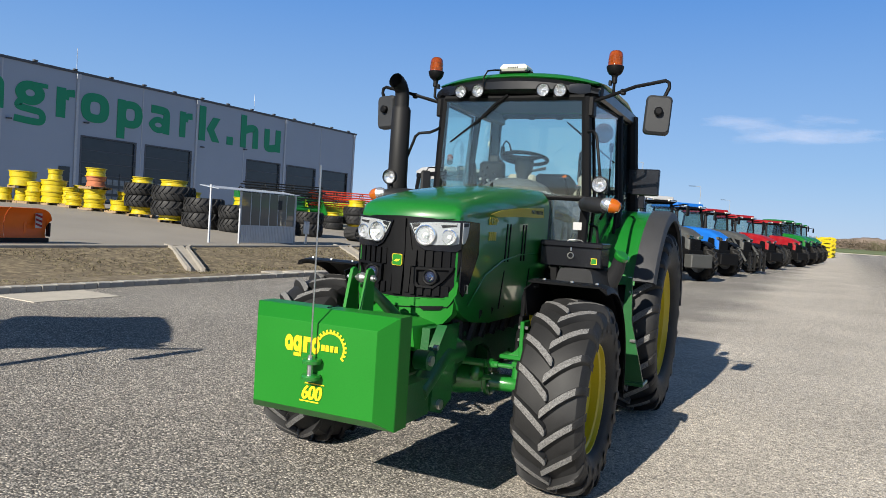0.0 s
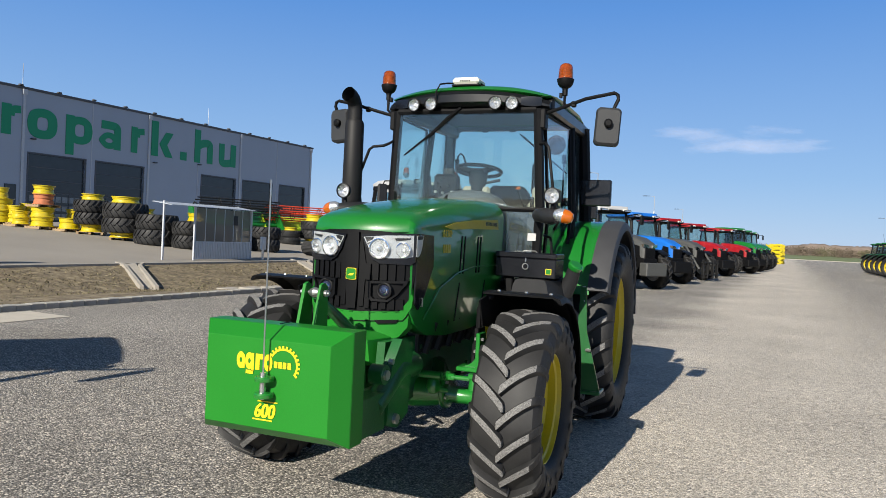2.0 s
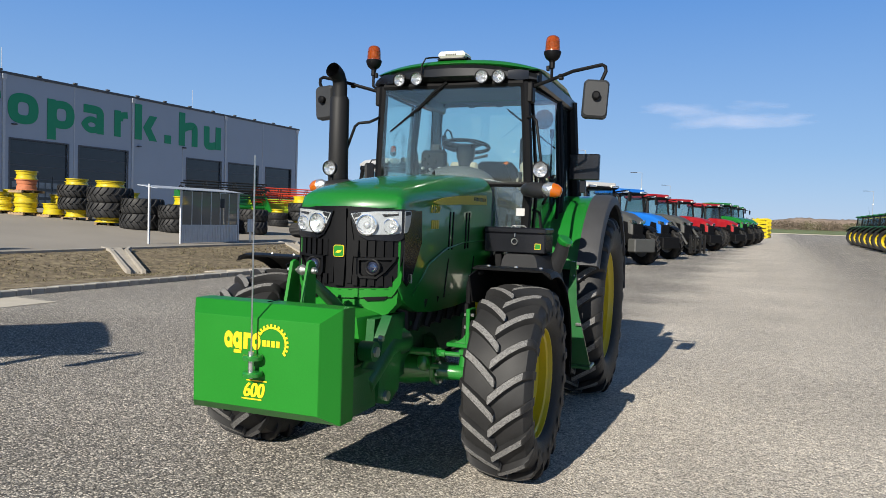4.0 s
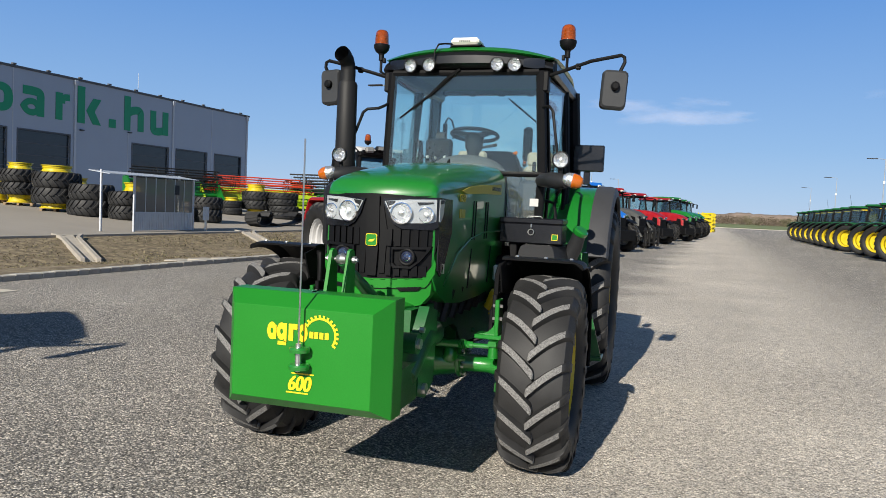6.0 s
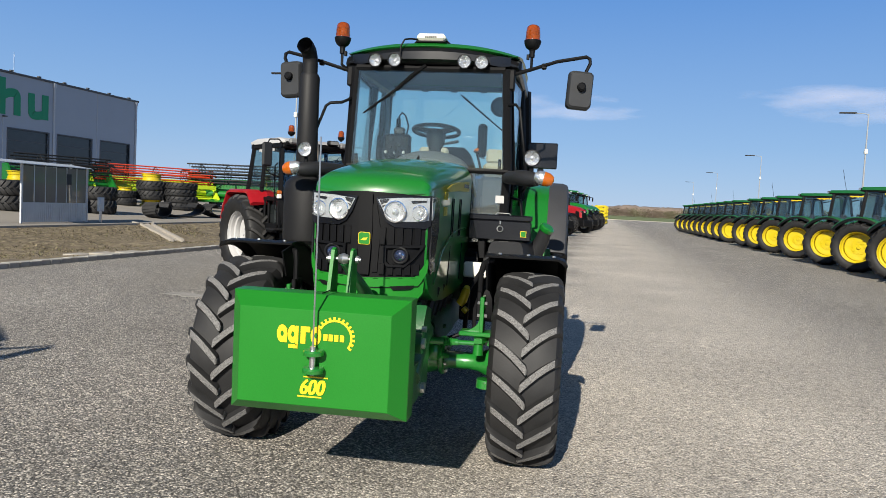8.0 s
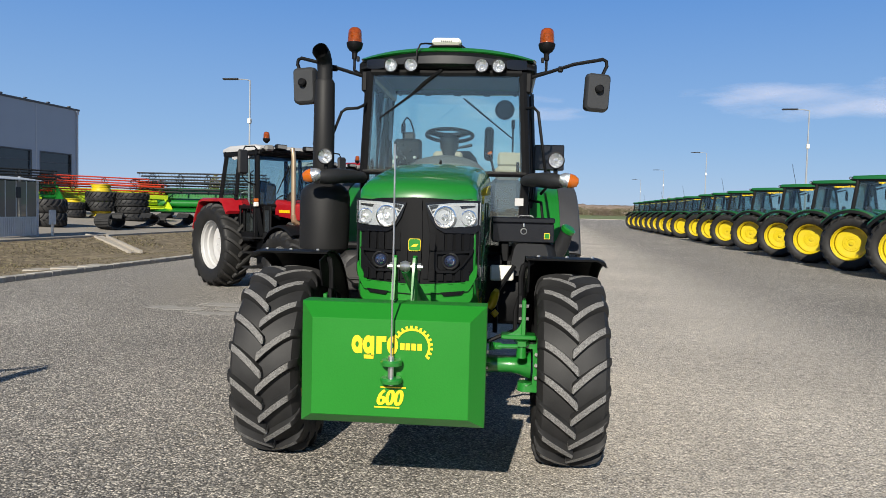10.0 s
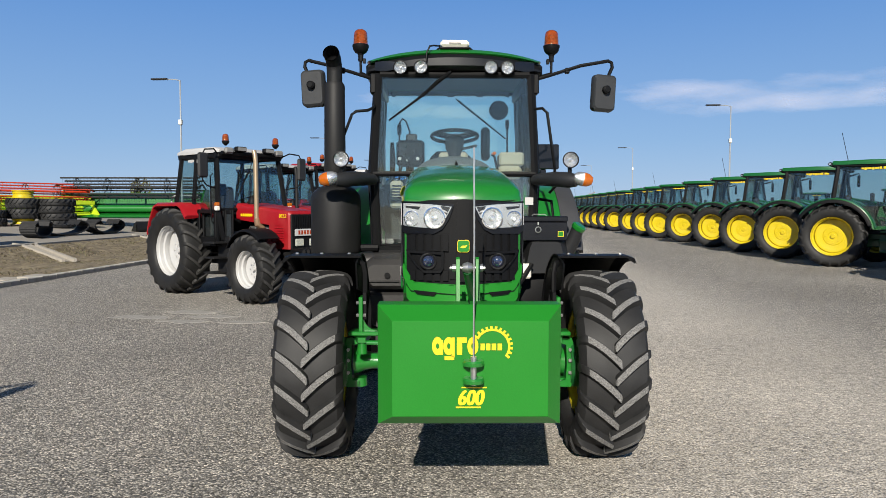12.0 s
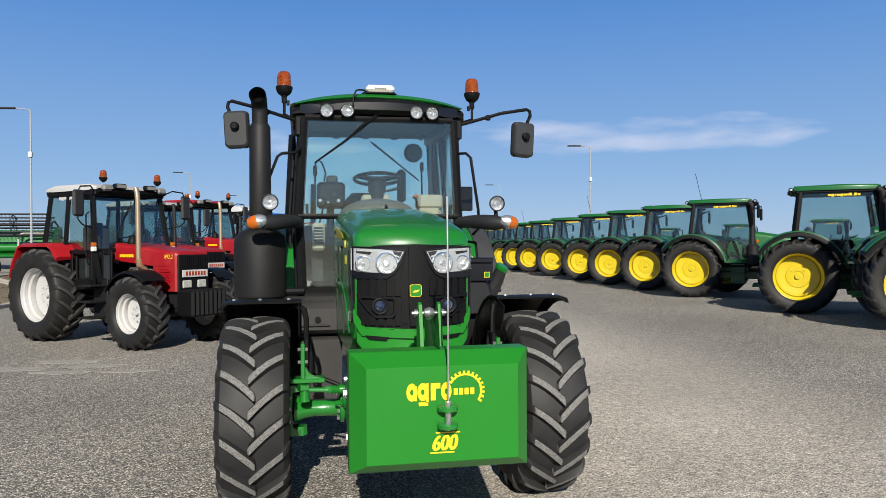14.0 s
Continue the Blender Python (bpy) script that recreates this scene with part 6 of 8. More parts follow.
        # vents
        for yy in (-2.40, -2.34, -2.08, -2.02):
            g = G()
            flank(g, [(yy, 1.40), (yy + .018, 1.40), (yy + .038, 1.66), (yy + .02, 1.66)], s * (.364 + .025 * (yy + 2.40)), .006)
            part("side_slot", g, BLACK, H)
        for yy in (-2.46, -1.95):
            g = G()
            flank(g, [(yy, 1.08), (yy + .015, 1.08), (yy + .085, 1.34), (yy + .07, 1.34)], s * (.364 + .025 * (yy + 2.40)), .006)
            part("side_slot", g, BLACK, H)
        # pressed line that sweeps up the flank
        g = G()
        g.tube([(s * .360, -2.98, 1.14), (s * .367, -2.75, 1.32), (s * .374, -2.45, 1.41), (s * .378, -2.1, 1.445), (s * .382, -1.6, 1.45)], .0055, 6)
        part("side_crease", g, GREEN, H)
        mm = pose(s * .3612, -2.625, 1.672, 90, 0, (90 + 1.2) * s)
        text_mesh("model_number", "6130M", .072, mm, STRIPE, H, bold=.0, width=.19, depth=.0022)
        g = G()
        for i, yy in enumerate((-2.70, -2.665, -2.63, -2.60)):
            flank(g, [(yy, 1.545), (yy + .026, 1.545), (yy + .026, 1.60), (yy, 1.60)], s * .357, .0056)
        part("side_sign", g, STRIPE, H)
        # latch handle
        g = G()
        g.tube([(s * .335, -3.02, 1.27), (s * .365, -3.02, 1.27), (s * .365, -3.02, 1.22), (s * .335, -3.02, 1.22)], .005, 6)
        part("latch", g, STEEL, H)
    # badge: plain green and yellow shapes
    g = G()
    def rr(h, r=.012, n=4):
        o = []
        for cx, cz, a0 in ((h - r, h - r, 0), (-h + r, h - r, 90), (-h + r, -h + r, 180), (h - r, -h + r, 270)):
            o += [(cx + r * math.cos(radians(a0 + 90 * i / n)), 1.405 + cz + r * math.sin(radians(a0 + 90 * i / n))) for i in range(n + 1)]
        return o
    nose(g, rr(.0345), .030, .012)
    B = part("badge", g, LETTER, N, "green and yellow square badge")
    g = G()
    nose(g, rr(.0318), .031, .004)
    part("badge_field", g, BOXGREEN, B)
    g = G()
    nose(g, [(-.02, 1.395), (-.005, 1.408), (.012, 1.408), (.02, 1.42), (.022, 1.41), (.012, 1.396), (-.005, 1.394)], .0322, .003)
    part("badge_mark", g, LETTER, B)
    # green lower apron
    g = G()
    up_edge = [(-.342, 1.30), (-.332, 1.268), (-.282, 1.194), (0, 1.182), (.282, 1.194), (.332, 1.268), (.342, 1.30)]
    low_edge = [(.350, 1.28), (.345, 1.22), (.305, 1.142), (0, 1.128), (-.305, 1.142), (-.345, 1.22), (-.350, 1.28)]
    nose(g, up_edge + low_edge, .008, .10)
    part("apron", g, BOXGREEN, H, "bright green lower nose band")
    g = G()
    nose(g, [(-.33, 1.175), (-.30, 1.137), (0, 1.123), (.30, 1.137), (.33, 1.175), (.325, 1.10), (.28, 1.04), (.12, 1.0), (-.12, 1.0), (-.28, 1.04), (-.325, 1.10)], 0.0, .10)
    part("apron_lower", g, BOXGREEN, H)
    for s in (-1, 1):
        g = G()
        nose(g, [(s * x, z) for x, z in ((.150, 1.138), (.282, 1.146), (.272, 1.132), (.262, 1.124), (.166, 1.118))], .0145, .01)
        part("apron_slot", g, BLACK, H)
    g = G()
    nose(g, [(-.33, 1.180), (-.30, 1.142), (0, 1.128), (.30, 1.142), (.33, 1.180), (.33, 1.176), (.30, 1.138), (0, 1.124), (-.30, 1.138), (-.33, 1.176)], .0095, .01)
    part("apron_joint", g, BLACK, H)
    for k in range(9):
        x = -.272 + k * .068
        z = 1.182 + .012 * abs(x) / .282
        g = G()
        nose(g, [(x - .013, z - .004), (x - .010, z + .007), (x + .010, z + .007), (x + .013, z - .004)], .014, .02)
        part("apron_tooth", g, BOXGREEN, H)


def cab(T):
    """The cab: frame, glass, roof and what shows inside."""
    # pillars
    for s in (-1, 1):
        for name, pts, r in (("front_pillar", [(s * .62, -1.39, 1.02), (s * .655, -1.39, 1.90), (s * .61, -1.43, 2.70)], .040),
                             ("middle_pillar", [(s * .72, -.55, 1.1), (s * .74, -.55, 1.85), (s * .68, -.50, 2.72)], .034),
                             ("rear_pillar", [(s * .70, .12, 1.5), (s * .74, .10, 1.85), (s * .69, .02, 2.76)], .060)):
            g = G()
            g.tube(pts, r, 8)
            if name == "front_pillar":
                g.box(s * .59 - .012, s * .59 + .012, -1.42, -1.38, 1.9, 2.0, .004)
            part(name, g, BLACK, T)
        # door frame
        g = G()
        g.tube([(s * .665, -1.30, 1.15), (s * .70, -1.30, 1.88), (s * .645, -1.35, 2.66), (s * .69, -.62, 2.66), (s * .745, -.62, 1.88), (s * .70, -.66, 1.15), (s * .665, -1.30, 1.15)], .016, 6)
        part("door_frame", g, BLACK, T)
        pane("door_glass", [(s * .668, -1.29, 1.16), (s * .703, -.64, 1.16), (s * .692, -.64, 2.66), (s * .648, -1.33, 2.66)], GLASS, T)
        pane("quarter_glass", [(s * .74, -.52, 1.80), (s * .72, .06, 1.80), (s * .672, .0, 2.68), (s * .685, -.48, 2.68)], GLASS, T)
        g = G()
        trim_ = [(-.30, 1.80), (.07, 1.80), (.03, 2.74), (-.20, 2.74), (-.16, 2.40)]
        g.prism(trim_, *sorted((s * .655, s * .668)), "x")
        part("pillar_trim", g, GREYPL, T)
        # lower front corner glass
        pane("lower_glass", [(s * .38, -1.41, 1.33), (s * .60, -1.40, 1.33), (s * .625, -1.40, 1.88), (s * .38, -1.41, 1.88)], VEILGLASS if s > 0 else GLASS, T)
        g = G()
        g.tube([(s * .385, -1.40, 1.32), (s * .605, -1.39, 1.32), (s * .63, -1.39, 1.89)], .016, 6)
        g.box(s * .49 - .16, s * .49 + .16, -1.44, -1.36, 1.03, 1.31, .03)
        part("lower_frame", g, BLACK, T)
        g = G()
        g.box(s * .54 - .14, s * .54 + .14, -1.50, -1.42, 1.02, 1.22, .04)
        part("corner_cover", g, GREYPL, T)
    for x, y, z, r in ((.66, -1.415, 1.90, .022), (.60, -1.44, 2.69, .03), (.72, .10, 1.75, .03), (.66, .02, 2.775, .025)):
        g = G()
        g.tube([(-x, y, z), (x, y, z)], r, 8)
        part("crossbar", g, BLACK, T)
    g = G()
    g.box(-.68, .68, -1.36, .1, 1.02, 1.10, .02)
    part("cab_base", g, BLACK, T)
    pane("windscreen", [(-.625, -1.428, 1.91), (.625, -1.428, 1.91), (.58, -1.45, 2.68), (-.58, -1.45, 2.68)], GLASS, T, .006, "tinted windscreen")
    pane("rear_window", [(-.66, .10, 1.77), (.66, .10, 1.77), (.64, .03, 2.76), (-.64, .03, 2.76)], GLASS, T)
    # roof
    def rsec(y, w, z0, zc, drop, bow=0.0):
        top = [(w * k / 10, zc - drop * abs(k / 10) ** 2.6) for k in range(-10, 11)]
        pts = [(-w + .02, z0)] + top + [(w - .02, z0)]
        return [(x, y + bow * (x / .7) ** 2, z) for x, z in pts]
    g = G()
    g.rings([rsec(-1.512, .665, 2.795, 2.855, .052, .11), rsec(-1.47, .70, 2.80, 2.886, .072, .10), rsec(-1.32, .718, 2.80, 2.920, .100, .05), rsec(-1.0, .728, 2.80, 2.955, .13), rsec(-.4, .728, 2.80, 2.955, .13), rsec(.05, .70, 2.775, 2.90, .11), rsec(.16, .66, 2.765, 2.84, .06)])
    part("roof", g, GREEN, T, "green cab roof", angle=60)
    g = G()
    rows = []
    for i in range(21):
        x = -.70 + 1.40 * i / 20
        b = .11 * (x / .7) ** 2
        z1 = 2.842 - .082 * abs(x / .7) ** 2.4
        h = .122 - .05 * abs(x / .7) ** 2
        rows.append([(x, -1.505 + b, z1 + .004), (x, -1.535 + b, z1 - .03), (x, -1.535 + b, z1 - h + .03), (x, -1.49 + b, z1 - h), (x, -1.30, z1 - h), (x, -1.30, z1)])
    g.rings(rows)
    for s in (-1, 1):
        g.box(min(s * .62, s * .720), max(s * .62, s * .720), -1.36, .1, 2.68, 2.797, .02)
    g.box(-.64, .64, -1.36, -1.30, 2.69, 2.765, .01)
    V = part("roof_visor", g, SATINBLACK, T, "black lamp band under the roof")
    for s in (-1, 1):
        g = G()
        rows = []
        for i in range(6):
            x = s * (.48 + .16 * i / 5)
            b = .11 * (x / .7) ** 2
            h = .03 + .01 * math.sin(i * .6)
            rows.append([(x, -1.538 + b, 2.755 + h), (x, -1.541 + b, 2.755), (x, -1.538 + b, 2.755 - h)])
        g.rings(rows, cap=False, close=False)
        part("visor_recess", g, GLOSSBLACK, V)
    for x in (-.433, -.27, .285, .417):
        yy = -1.56 + .11 * (x / .7) ** 2
        front_lamp("roof_lamp", V, (x, yy, 2.735), .050, (x * .12, -1, -.06), BLACK, .05)
    # satellite receiver and its cable
    g = G()
    g.box(-.115, .115, -1.49, -1.30, 2.905, 2.962, .02)
    rx = part("receiver", g, CREAM, T, "cream satellite receiver box")
    g = G()
    g.box(-.12, .12, -1.48, -1.31, 2.893, 2.906, .004)
    for s in (-1, 1):
        g.tube([(s * .11, -1.40, 2.92), (s * .14, -1.40, 2.90), (s * .15, -1.40, 2.88)], .008, 6)
    part("receiver_bracket", g, BLACK, rx)
    g = G()
    for i in range(6):
        g.box(-.045 + i * .016, -.034 + i * .016, -1.4915, -1.4895, 2.925, 2.938)
    part("receiver_mark", g, GREYPL, rx)
    g = G()
    g.tube([(-.12, -1.40, 2.93), (-.17, -1.44, 2.925), (-.20, -1.53, 2.90), (-.225, -1.55, 2.84), (-.225, -1.545, 2.78)], .007, 6)
    part("cable", g, BLACK, rx)
    # wiper
    g = G()
    g.tube([(-.03, -1.475, 2.715), (-.16, -1.475, 2.62), (-.29, -1.467, 2.50)], [.013, .010, .008], 6)
    part("wiper", g, BLACK, T)
    g = G()
    g.tube([(-.05, -1.462, 2.69), (-.29, -1.466, 2.50), (-.53, -1.455, 2.325)], [.007, .011, .007], 6)
    part("wiper_blade", g, BLACK, T)
    # sticker on the corner glass
    g = G()
    g.box(.575, .643, -1.432, -1.428, 1.65, 1.71)
    part("sticker", g, WHITE, T, "small white paper sticker")
    # inside
    g = G()
    g.box(-.27, .27, -.70, -.20, 1.45, 1.60, .05)
    g.rings([[(x, yy, z) for x, yy in ((-w, y0), (w, y0), (w, y0 + .12), (-w, y0 + .12))] for z, w, y0 in ((1.58, .25, -.30), (1.75, .26, -.26), (2.0, .25, -.20), (2.12, .20, -.17), (2.18, .14, -.16))])
    part("seat", g, SEATCL, T, "black cloth driver's seat")
    for x0, x1, z1 in ((.36, .64, 1.90), (-.66, -.40, 1.84)):
        g = G()
        g.box(x0, x1, -.85, -.05, 1.30, z1, .05)
        part("side_console", g, GREYPL, T, "dark side console")
    g = G()
    g.box(-.60, .60, -1.30, -.1, 1.10, 1.14, .01)
    part("cab_floor", g, GREYPL, T)
    # added dark panel, blocks the bright ground behind the lower glass
    g = G()
    g.box(-.66, .66, .02, .07, 1.10, 1.76, .01)
    part("rear_wall", g, GREYPL, T)
    g = G()
    g.box(.42, .645, -.80, -.56, 2.00, 2.125, .02)
    g.box(.40, .62, -.86, -.50, 1.88, 2.00, .03)
    part("console_cover", g, BEIGE, T, "beige console cover")
    # louvred beige heater panel that shows through the lower glass
    g = G()
    g.box(-.545, -.435, -1.02, -.96, 1.62, 1.86, .02)
    panel = part("heater_panel", g, BEIGE, T, "beige panel with air louvres")
    for i in range(6):
        g = G()
        z = 1.68 + i * .026
        g.box(-.53, -.45, -1.035, -1.018, z, z + .012, .003)
        part("louvre", g, GREYPL, panel)
    for x in (.24, .32, .40, -.30):
        g = G()
        g.box(x, x + .06, -1.28, -1.25, 1.22, 1.34, .01)
        g.tube([(x + .03, -1.26, 1.3), (x + .03, -1.2, 1.7)], .012, 6)
        part("pedal", g, BLACK, T)
    g = G()
    rows = []
    for yy, w, zt in ((-1.38, .31, 1.985), (-1.34, .335, 2.030), (-1.26, .345, 2.055), (-1.16, .33, 2.058), (-1.08, .28, 2.03)):
        arch = [(w * math.cos(radians(a)), 1.80 + (zt - 1.80) * math.sin(radians(a)) ** .62) for a in range(0, 181, 12)]
        rows.append([(w, yy, 1.15)] + [(x, yy, z) for x, z in arch] + [(-w, yy, 1.15)])
    g.rings(rows)
    part("dashboard", g, DASH, T, "rounded grey dashboard cowl")
    g = G()
    g.box(-.125, .125, -1.10, -1.04, 2.02, 2.10, .02)
    g.box(-.03, .03, -1.115, -1.09, 2.05, 2.10, .008)
    part("column_panel", g, BEIGE, T, "beige column panel")
    g = G()
    g.tube([(.01, -1.09, 1.98), (.01, -1.075, 2.10), (.01, -1.07, 2.13), (.01, -1.07, 2.215)], [.05, .06, .078, .082], 18)
    g.tube([(.08, -1.08, 2.13), (.20, -1.04, 2.16)], [.010, .014], 8)
    part("steering_column", g, GREYPL, T)
    g = G()
    m = pose(.012, -1.07, 2.237, -10)
    pr = [(.195 + .017 * math.cos(radians(a)), .017 * math.sin(radians(a))) for a in range(0, 361, 45)]
    g.lathe(pr, m, 36)
    g.lathe([(.001, .012), (.06, .008), (.082, -.012), (.078, -.04), (.001, -.05)], m, 18)
    for a in (90, 205, 335):
        e = m @ Vector((.19 * math.cos(radians(a)), .19 * math.sin(radians(a)), 0))
        g.tube([m @ Vector((0, 0, -.012)), e], [.030, .018], 8)
    part("steering_wheel", g, BLACK, T, "black steering wheel")
    # cluster of controls, screens and sockets on the exhaust side
    g = G()
    g.box(-.50, -.25, -.86, -.80, 1.99, 2.225, .025)
    g.tube([(-.38, -.80, 1.75), (-.38, -.82, 2.02)], .035, 10)
    mon = part("monitor", g, BLACK, T, "black screens and armrest controls")
    g = G()
    g.box(-.415, -.315, -.84, -.78, 2.215, 2.285, .015)
    part("small_screen", g, GREYPL, mon)
    g = G()
    g.tube([(-.535, -.86, 1.86), (-.53, -.88, 2.05), (-.535, -.88, 2.20)], [.022, .026, .016], 10)
    part("joystick", g, BLACK, T)
    for i, (x, z) in enumerate(((-.47, 2.06), (-.43, 2.10), (-.46, 2.14), (-.40, 2.05), (-.42, 2.17), (-.35, 2.12), (-.31, 2.06), (-.44, 2.02))):
        g = G()
        g.tube([(x, -.858, z), (x, -.885, z)], [.016, .010], 8)
        part("socket", g, STEEL if i % 3 == 0 else GREYPL, mon)
    g = G()
    g.tube([(-.48, -.90, 1.86), (-.44, -.96, 2.02), (-.40, -.95, 2.06), (-.36, -.90, 1.98), (-.31, -.88, 2.02)], .008, 6)
    part("lead", g, BLACK, mon)
    g = G()
    g.tube([(-.50, -.26, 1.90), (-.50, -.26, 2.36), (-.495, -.26, 2.45), (-.47, -.26, 2.485), (-.435, -.26, 2.46), (-.40, -.26, 2.36), (-.415, -.26, 2.28)], .009, 6)
    g.box(-.52, -.48, -.28, -.24, 2.33, 2.43, .008)
    part("lever", g, BLACK, T)
    g = G()
    g.box(.285, .372, -.33, -.27, 2.08, 2.40, .025)
    part("headrest_pad", g, SEATCL, T, "narrow black pad")
    g = G()
    g.tube([(.40, -.95, 1.92), (.36, -1.0, 2.07), (.34, -1.01, 2.09)], [.012, .010, .016], 8)
    part("hand_lever", g, BLACK, T)
    g = G()
    g.tube([(.34, -1.01, 2.085), (.37, -1.0, 2.105)], .014, 8)
    part("lever_knob", g, AMBER, T, "orange lever knob")
    # blind, speaker, rear wiper
    g = G()
    rows = []
    for i in range(49):
        x = -.58 + 1.16 * i / 48
        lo = 2.745 - (.022 if i % 12 in (0, 1, 11) else 0)
        rows.append([(x, -.06, 2.785), (x, -.06, lo)])
    g.sheet(rows, .008, (0, 1, 0))
    part("sun_blind", g, VISOR, T, "dark scalloped rear blind")
    g = G()
    g.lathe([(.001, 0), (.080, 0), (.094, .012), (.094, .03), (.07, .05), (.001, .055)], pose(.47, -.13, 2.583, 90), 24)
    part("fan", g, STACK, T, "round black cab fan")
    g = G()
    g.tube([(.057, .02, 2.715), (.10, .015, 2.68), (.556, .015, 2.32)], [.006, .011, .007], 6)
    part("rear_wiper", g, BLACK, T)
    g = G()
    g.tube([(.553, -.15, 2.47), (.558, -.15, 1.95)], .009, 6)
    g.box(.537, .573, -.17, -.13, 2.40, 2.49, .008)
    part("rear_rail", g, BLACK, T)
    # inside roof lining
    g = G()
    g.rings([[(x, y, z) for x, z in ((-.64, zz), (.64, zz), (.64, zz + .012), (-.64, zz + .012))] for y, zz in ((-1.40, 2.69), (-1.1, 2.765), (-.02, 2.785))])
    part("roof_lining", g, DASH, T)


def toolbox(T):
    g = G()
    g.box(.405, .875, -1.70, -1.42, 1.37, 1.515, .006)
    B = part("toolbox", g, GLOSSBLACK, T, "black steel toolbox with a lid")
    g = G()
    g.box(.40, .88, -1.705, -1.415, 1.517, 1.56, .008)
    part("lid", g, GLOSSBLACK, B)
    g = G()
    g.tube([(.645, -1.71, 1.515), (.645, -1.712, 1.49)], .006, 6)
    rr = [(math.cos(radians(a)) * .022, math.sin(radians(a)) * .022) for a in range(0, 361, 30)]
    g.tube([(.645 + a, -1.714, 1.455 + b) for a, b in rr], .004, 6)
    g.tube([(.60, -1.66, 1.560), (.615, -1.66, 1.574), (.705, -1.66, 1.574), (.72, -1.66, 1.560)], .004, 6)
    part("clasp", g, STEEL, B, "steel ring clasp")
    g = G()
    g.box(.80, .845, -1.7045, -1.70, 1.40, 1.445)
    b = part("badge", g, LETTER, B)
    g = G()
    g.box(.804, .841, -1.7058, -1.7045, 1.404, 1.441)
    part("badge_field", g, BOXGREEN, b)


def exhaust(T):
    g = G()
    m = pose(-.955, -1.48, 0)
    g.lathe([(.001, 1.24), (.16, 1.24), (.195, 1.27), (.20, 1.30), (.20, 1.68), (.19, 1.735), (.15, 1.775), (.10, 1.80), (.001, 1.80)], m, 28)
    E = part("exhaust_canister", g, STACK, T, "matt black exhaust canister")
    g = G()
    g.tube([(-.95, -1.50, 1.76), (-.95, -1.56, 1.86), (-.945, -1.59, 1.95), (-.945, -1.59, 2.575), (-.945, -1.59, 2.60)], [.09, .088, .084, .080, .068], 20)
    path = [(-.945, -1.59, 2.56), (-.945, -1.59, 2.685), (-.946, -1.60, 2.735), (-.949, -1.628, 2.775), (-.953, -1.670, 2.797), (-.957, -1.705, 2.806)]
    g.tube(path, [.06, .06, .06, .061, .063, .064], 20, cap=False)
    g.tube(path, [.054, .054, .054, .055, .057, .060], 20, cap=False)
    part("exhaust_pipe", g, STACK, T, "upright black exhaust pipe with a bent open tip")
    g = G()
    g.tube([(-.88, -1.48, 1.30), (-.62, -1.45, 1.30)], .03, 8)
    part("exhaust_bracket", g, BLACK, T)


tractor()


# ---- the yard and the distance ----
def yard_z(xs):
    return min(1.15, max(.19, .20 + .066 * (-18.5 - xs)))


def on_yard(x, y, rz=0.0, dz=0.0):
    return site(x, y, yard_z(x) + dz, rz)


def kerb():
    k = new("kerb")
    k.matrix_basis = site(0, 0)
    tagged(k, "row of grey concrete kerb stones along the road", "kerb", kind="structure")
    g = G()
    g.box(-.10, .10, 0.003, .267, -.12, .105, .012)
    first = part("kerb_stone", g, KERBMAT, k)
    first.matrix_basis = pose(-9.72, -4, 0)
    for i in range(1, 270):
        shared("kerb_stone", first, k, pose(-9.72 + .004 * math.sin(i * 1.7), -4 + i * .27, .004 * math.sin(i * 2.3), 0, 0, .6 * math.sin(i * 3.1)))


kerb()


def chute(x0, y0, x1, y1):
    c = thing("drain_chute", "pale concrete drain chute down the grassy bank", "drain")
    for s in (-1, 1):
        g = G()
        d = Vector((x1 - x0, y1 - y0, 0)).normalized()
        w = Vector((-d.y, d.x, 0))
        rows = []
        for t, flare in ((0, .36), (.12, .18), (1, .15)):
            p = Vector((x0 + (x1 - x0) * t, y0 + (y1 - y0) * t, (.25 - .45 * t)))
            a, b = p + w * s * flare, p + w * s * (flare + .11)
            rows.append([a + Vector((0, 0, -.2)), b + Vector((0, 0, -.2)), b + Vector((0, 0, .0)), a + Vector((0, 0, .0))])
        g.rings(rows)
        part("side_wall", g, CONCRETE, c)
    g = G()
    rows = []
    for t in (0, .5, 1):
        p = Vector((x0 + (x1 - x0) * t, y0 + (y1 - y0) * t, .20 - .52 * t))
        rows.append([p - w * .17 + Vector((0, 0, -.1)), p + w * .17 + Vector((0, 0, -.1)), p + w * .17, p - w * .17])
    g.rings(rows)
    part("channel", g, CONCRETE, c)
    c.matrix_basis = site(0, 0)


chute(-17.9, 14.4, -14.3, 11.9)
chute(-18.1, 24.3, -14.6, 21.4)
chute(-18.1, 34.3, -14.6, 31.4)


def inlet(x, y):
    c = thing("kerb_inlet", "flat pale concrete slabs of a kerb drain inlet", "drain", site(x, y, 0))
    for i in range(3):
        g = G()
        g.box(-1.5 + i * .55, -.98 + i * .55, -.7 + i * .25, -.1 + i * .3, -.35, -.075 + .05 * i, .012)
        part("slab", g, CONCRETE, c)


inlet(-10.3, 12.6)


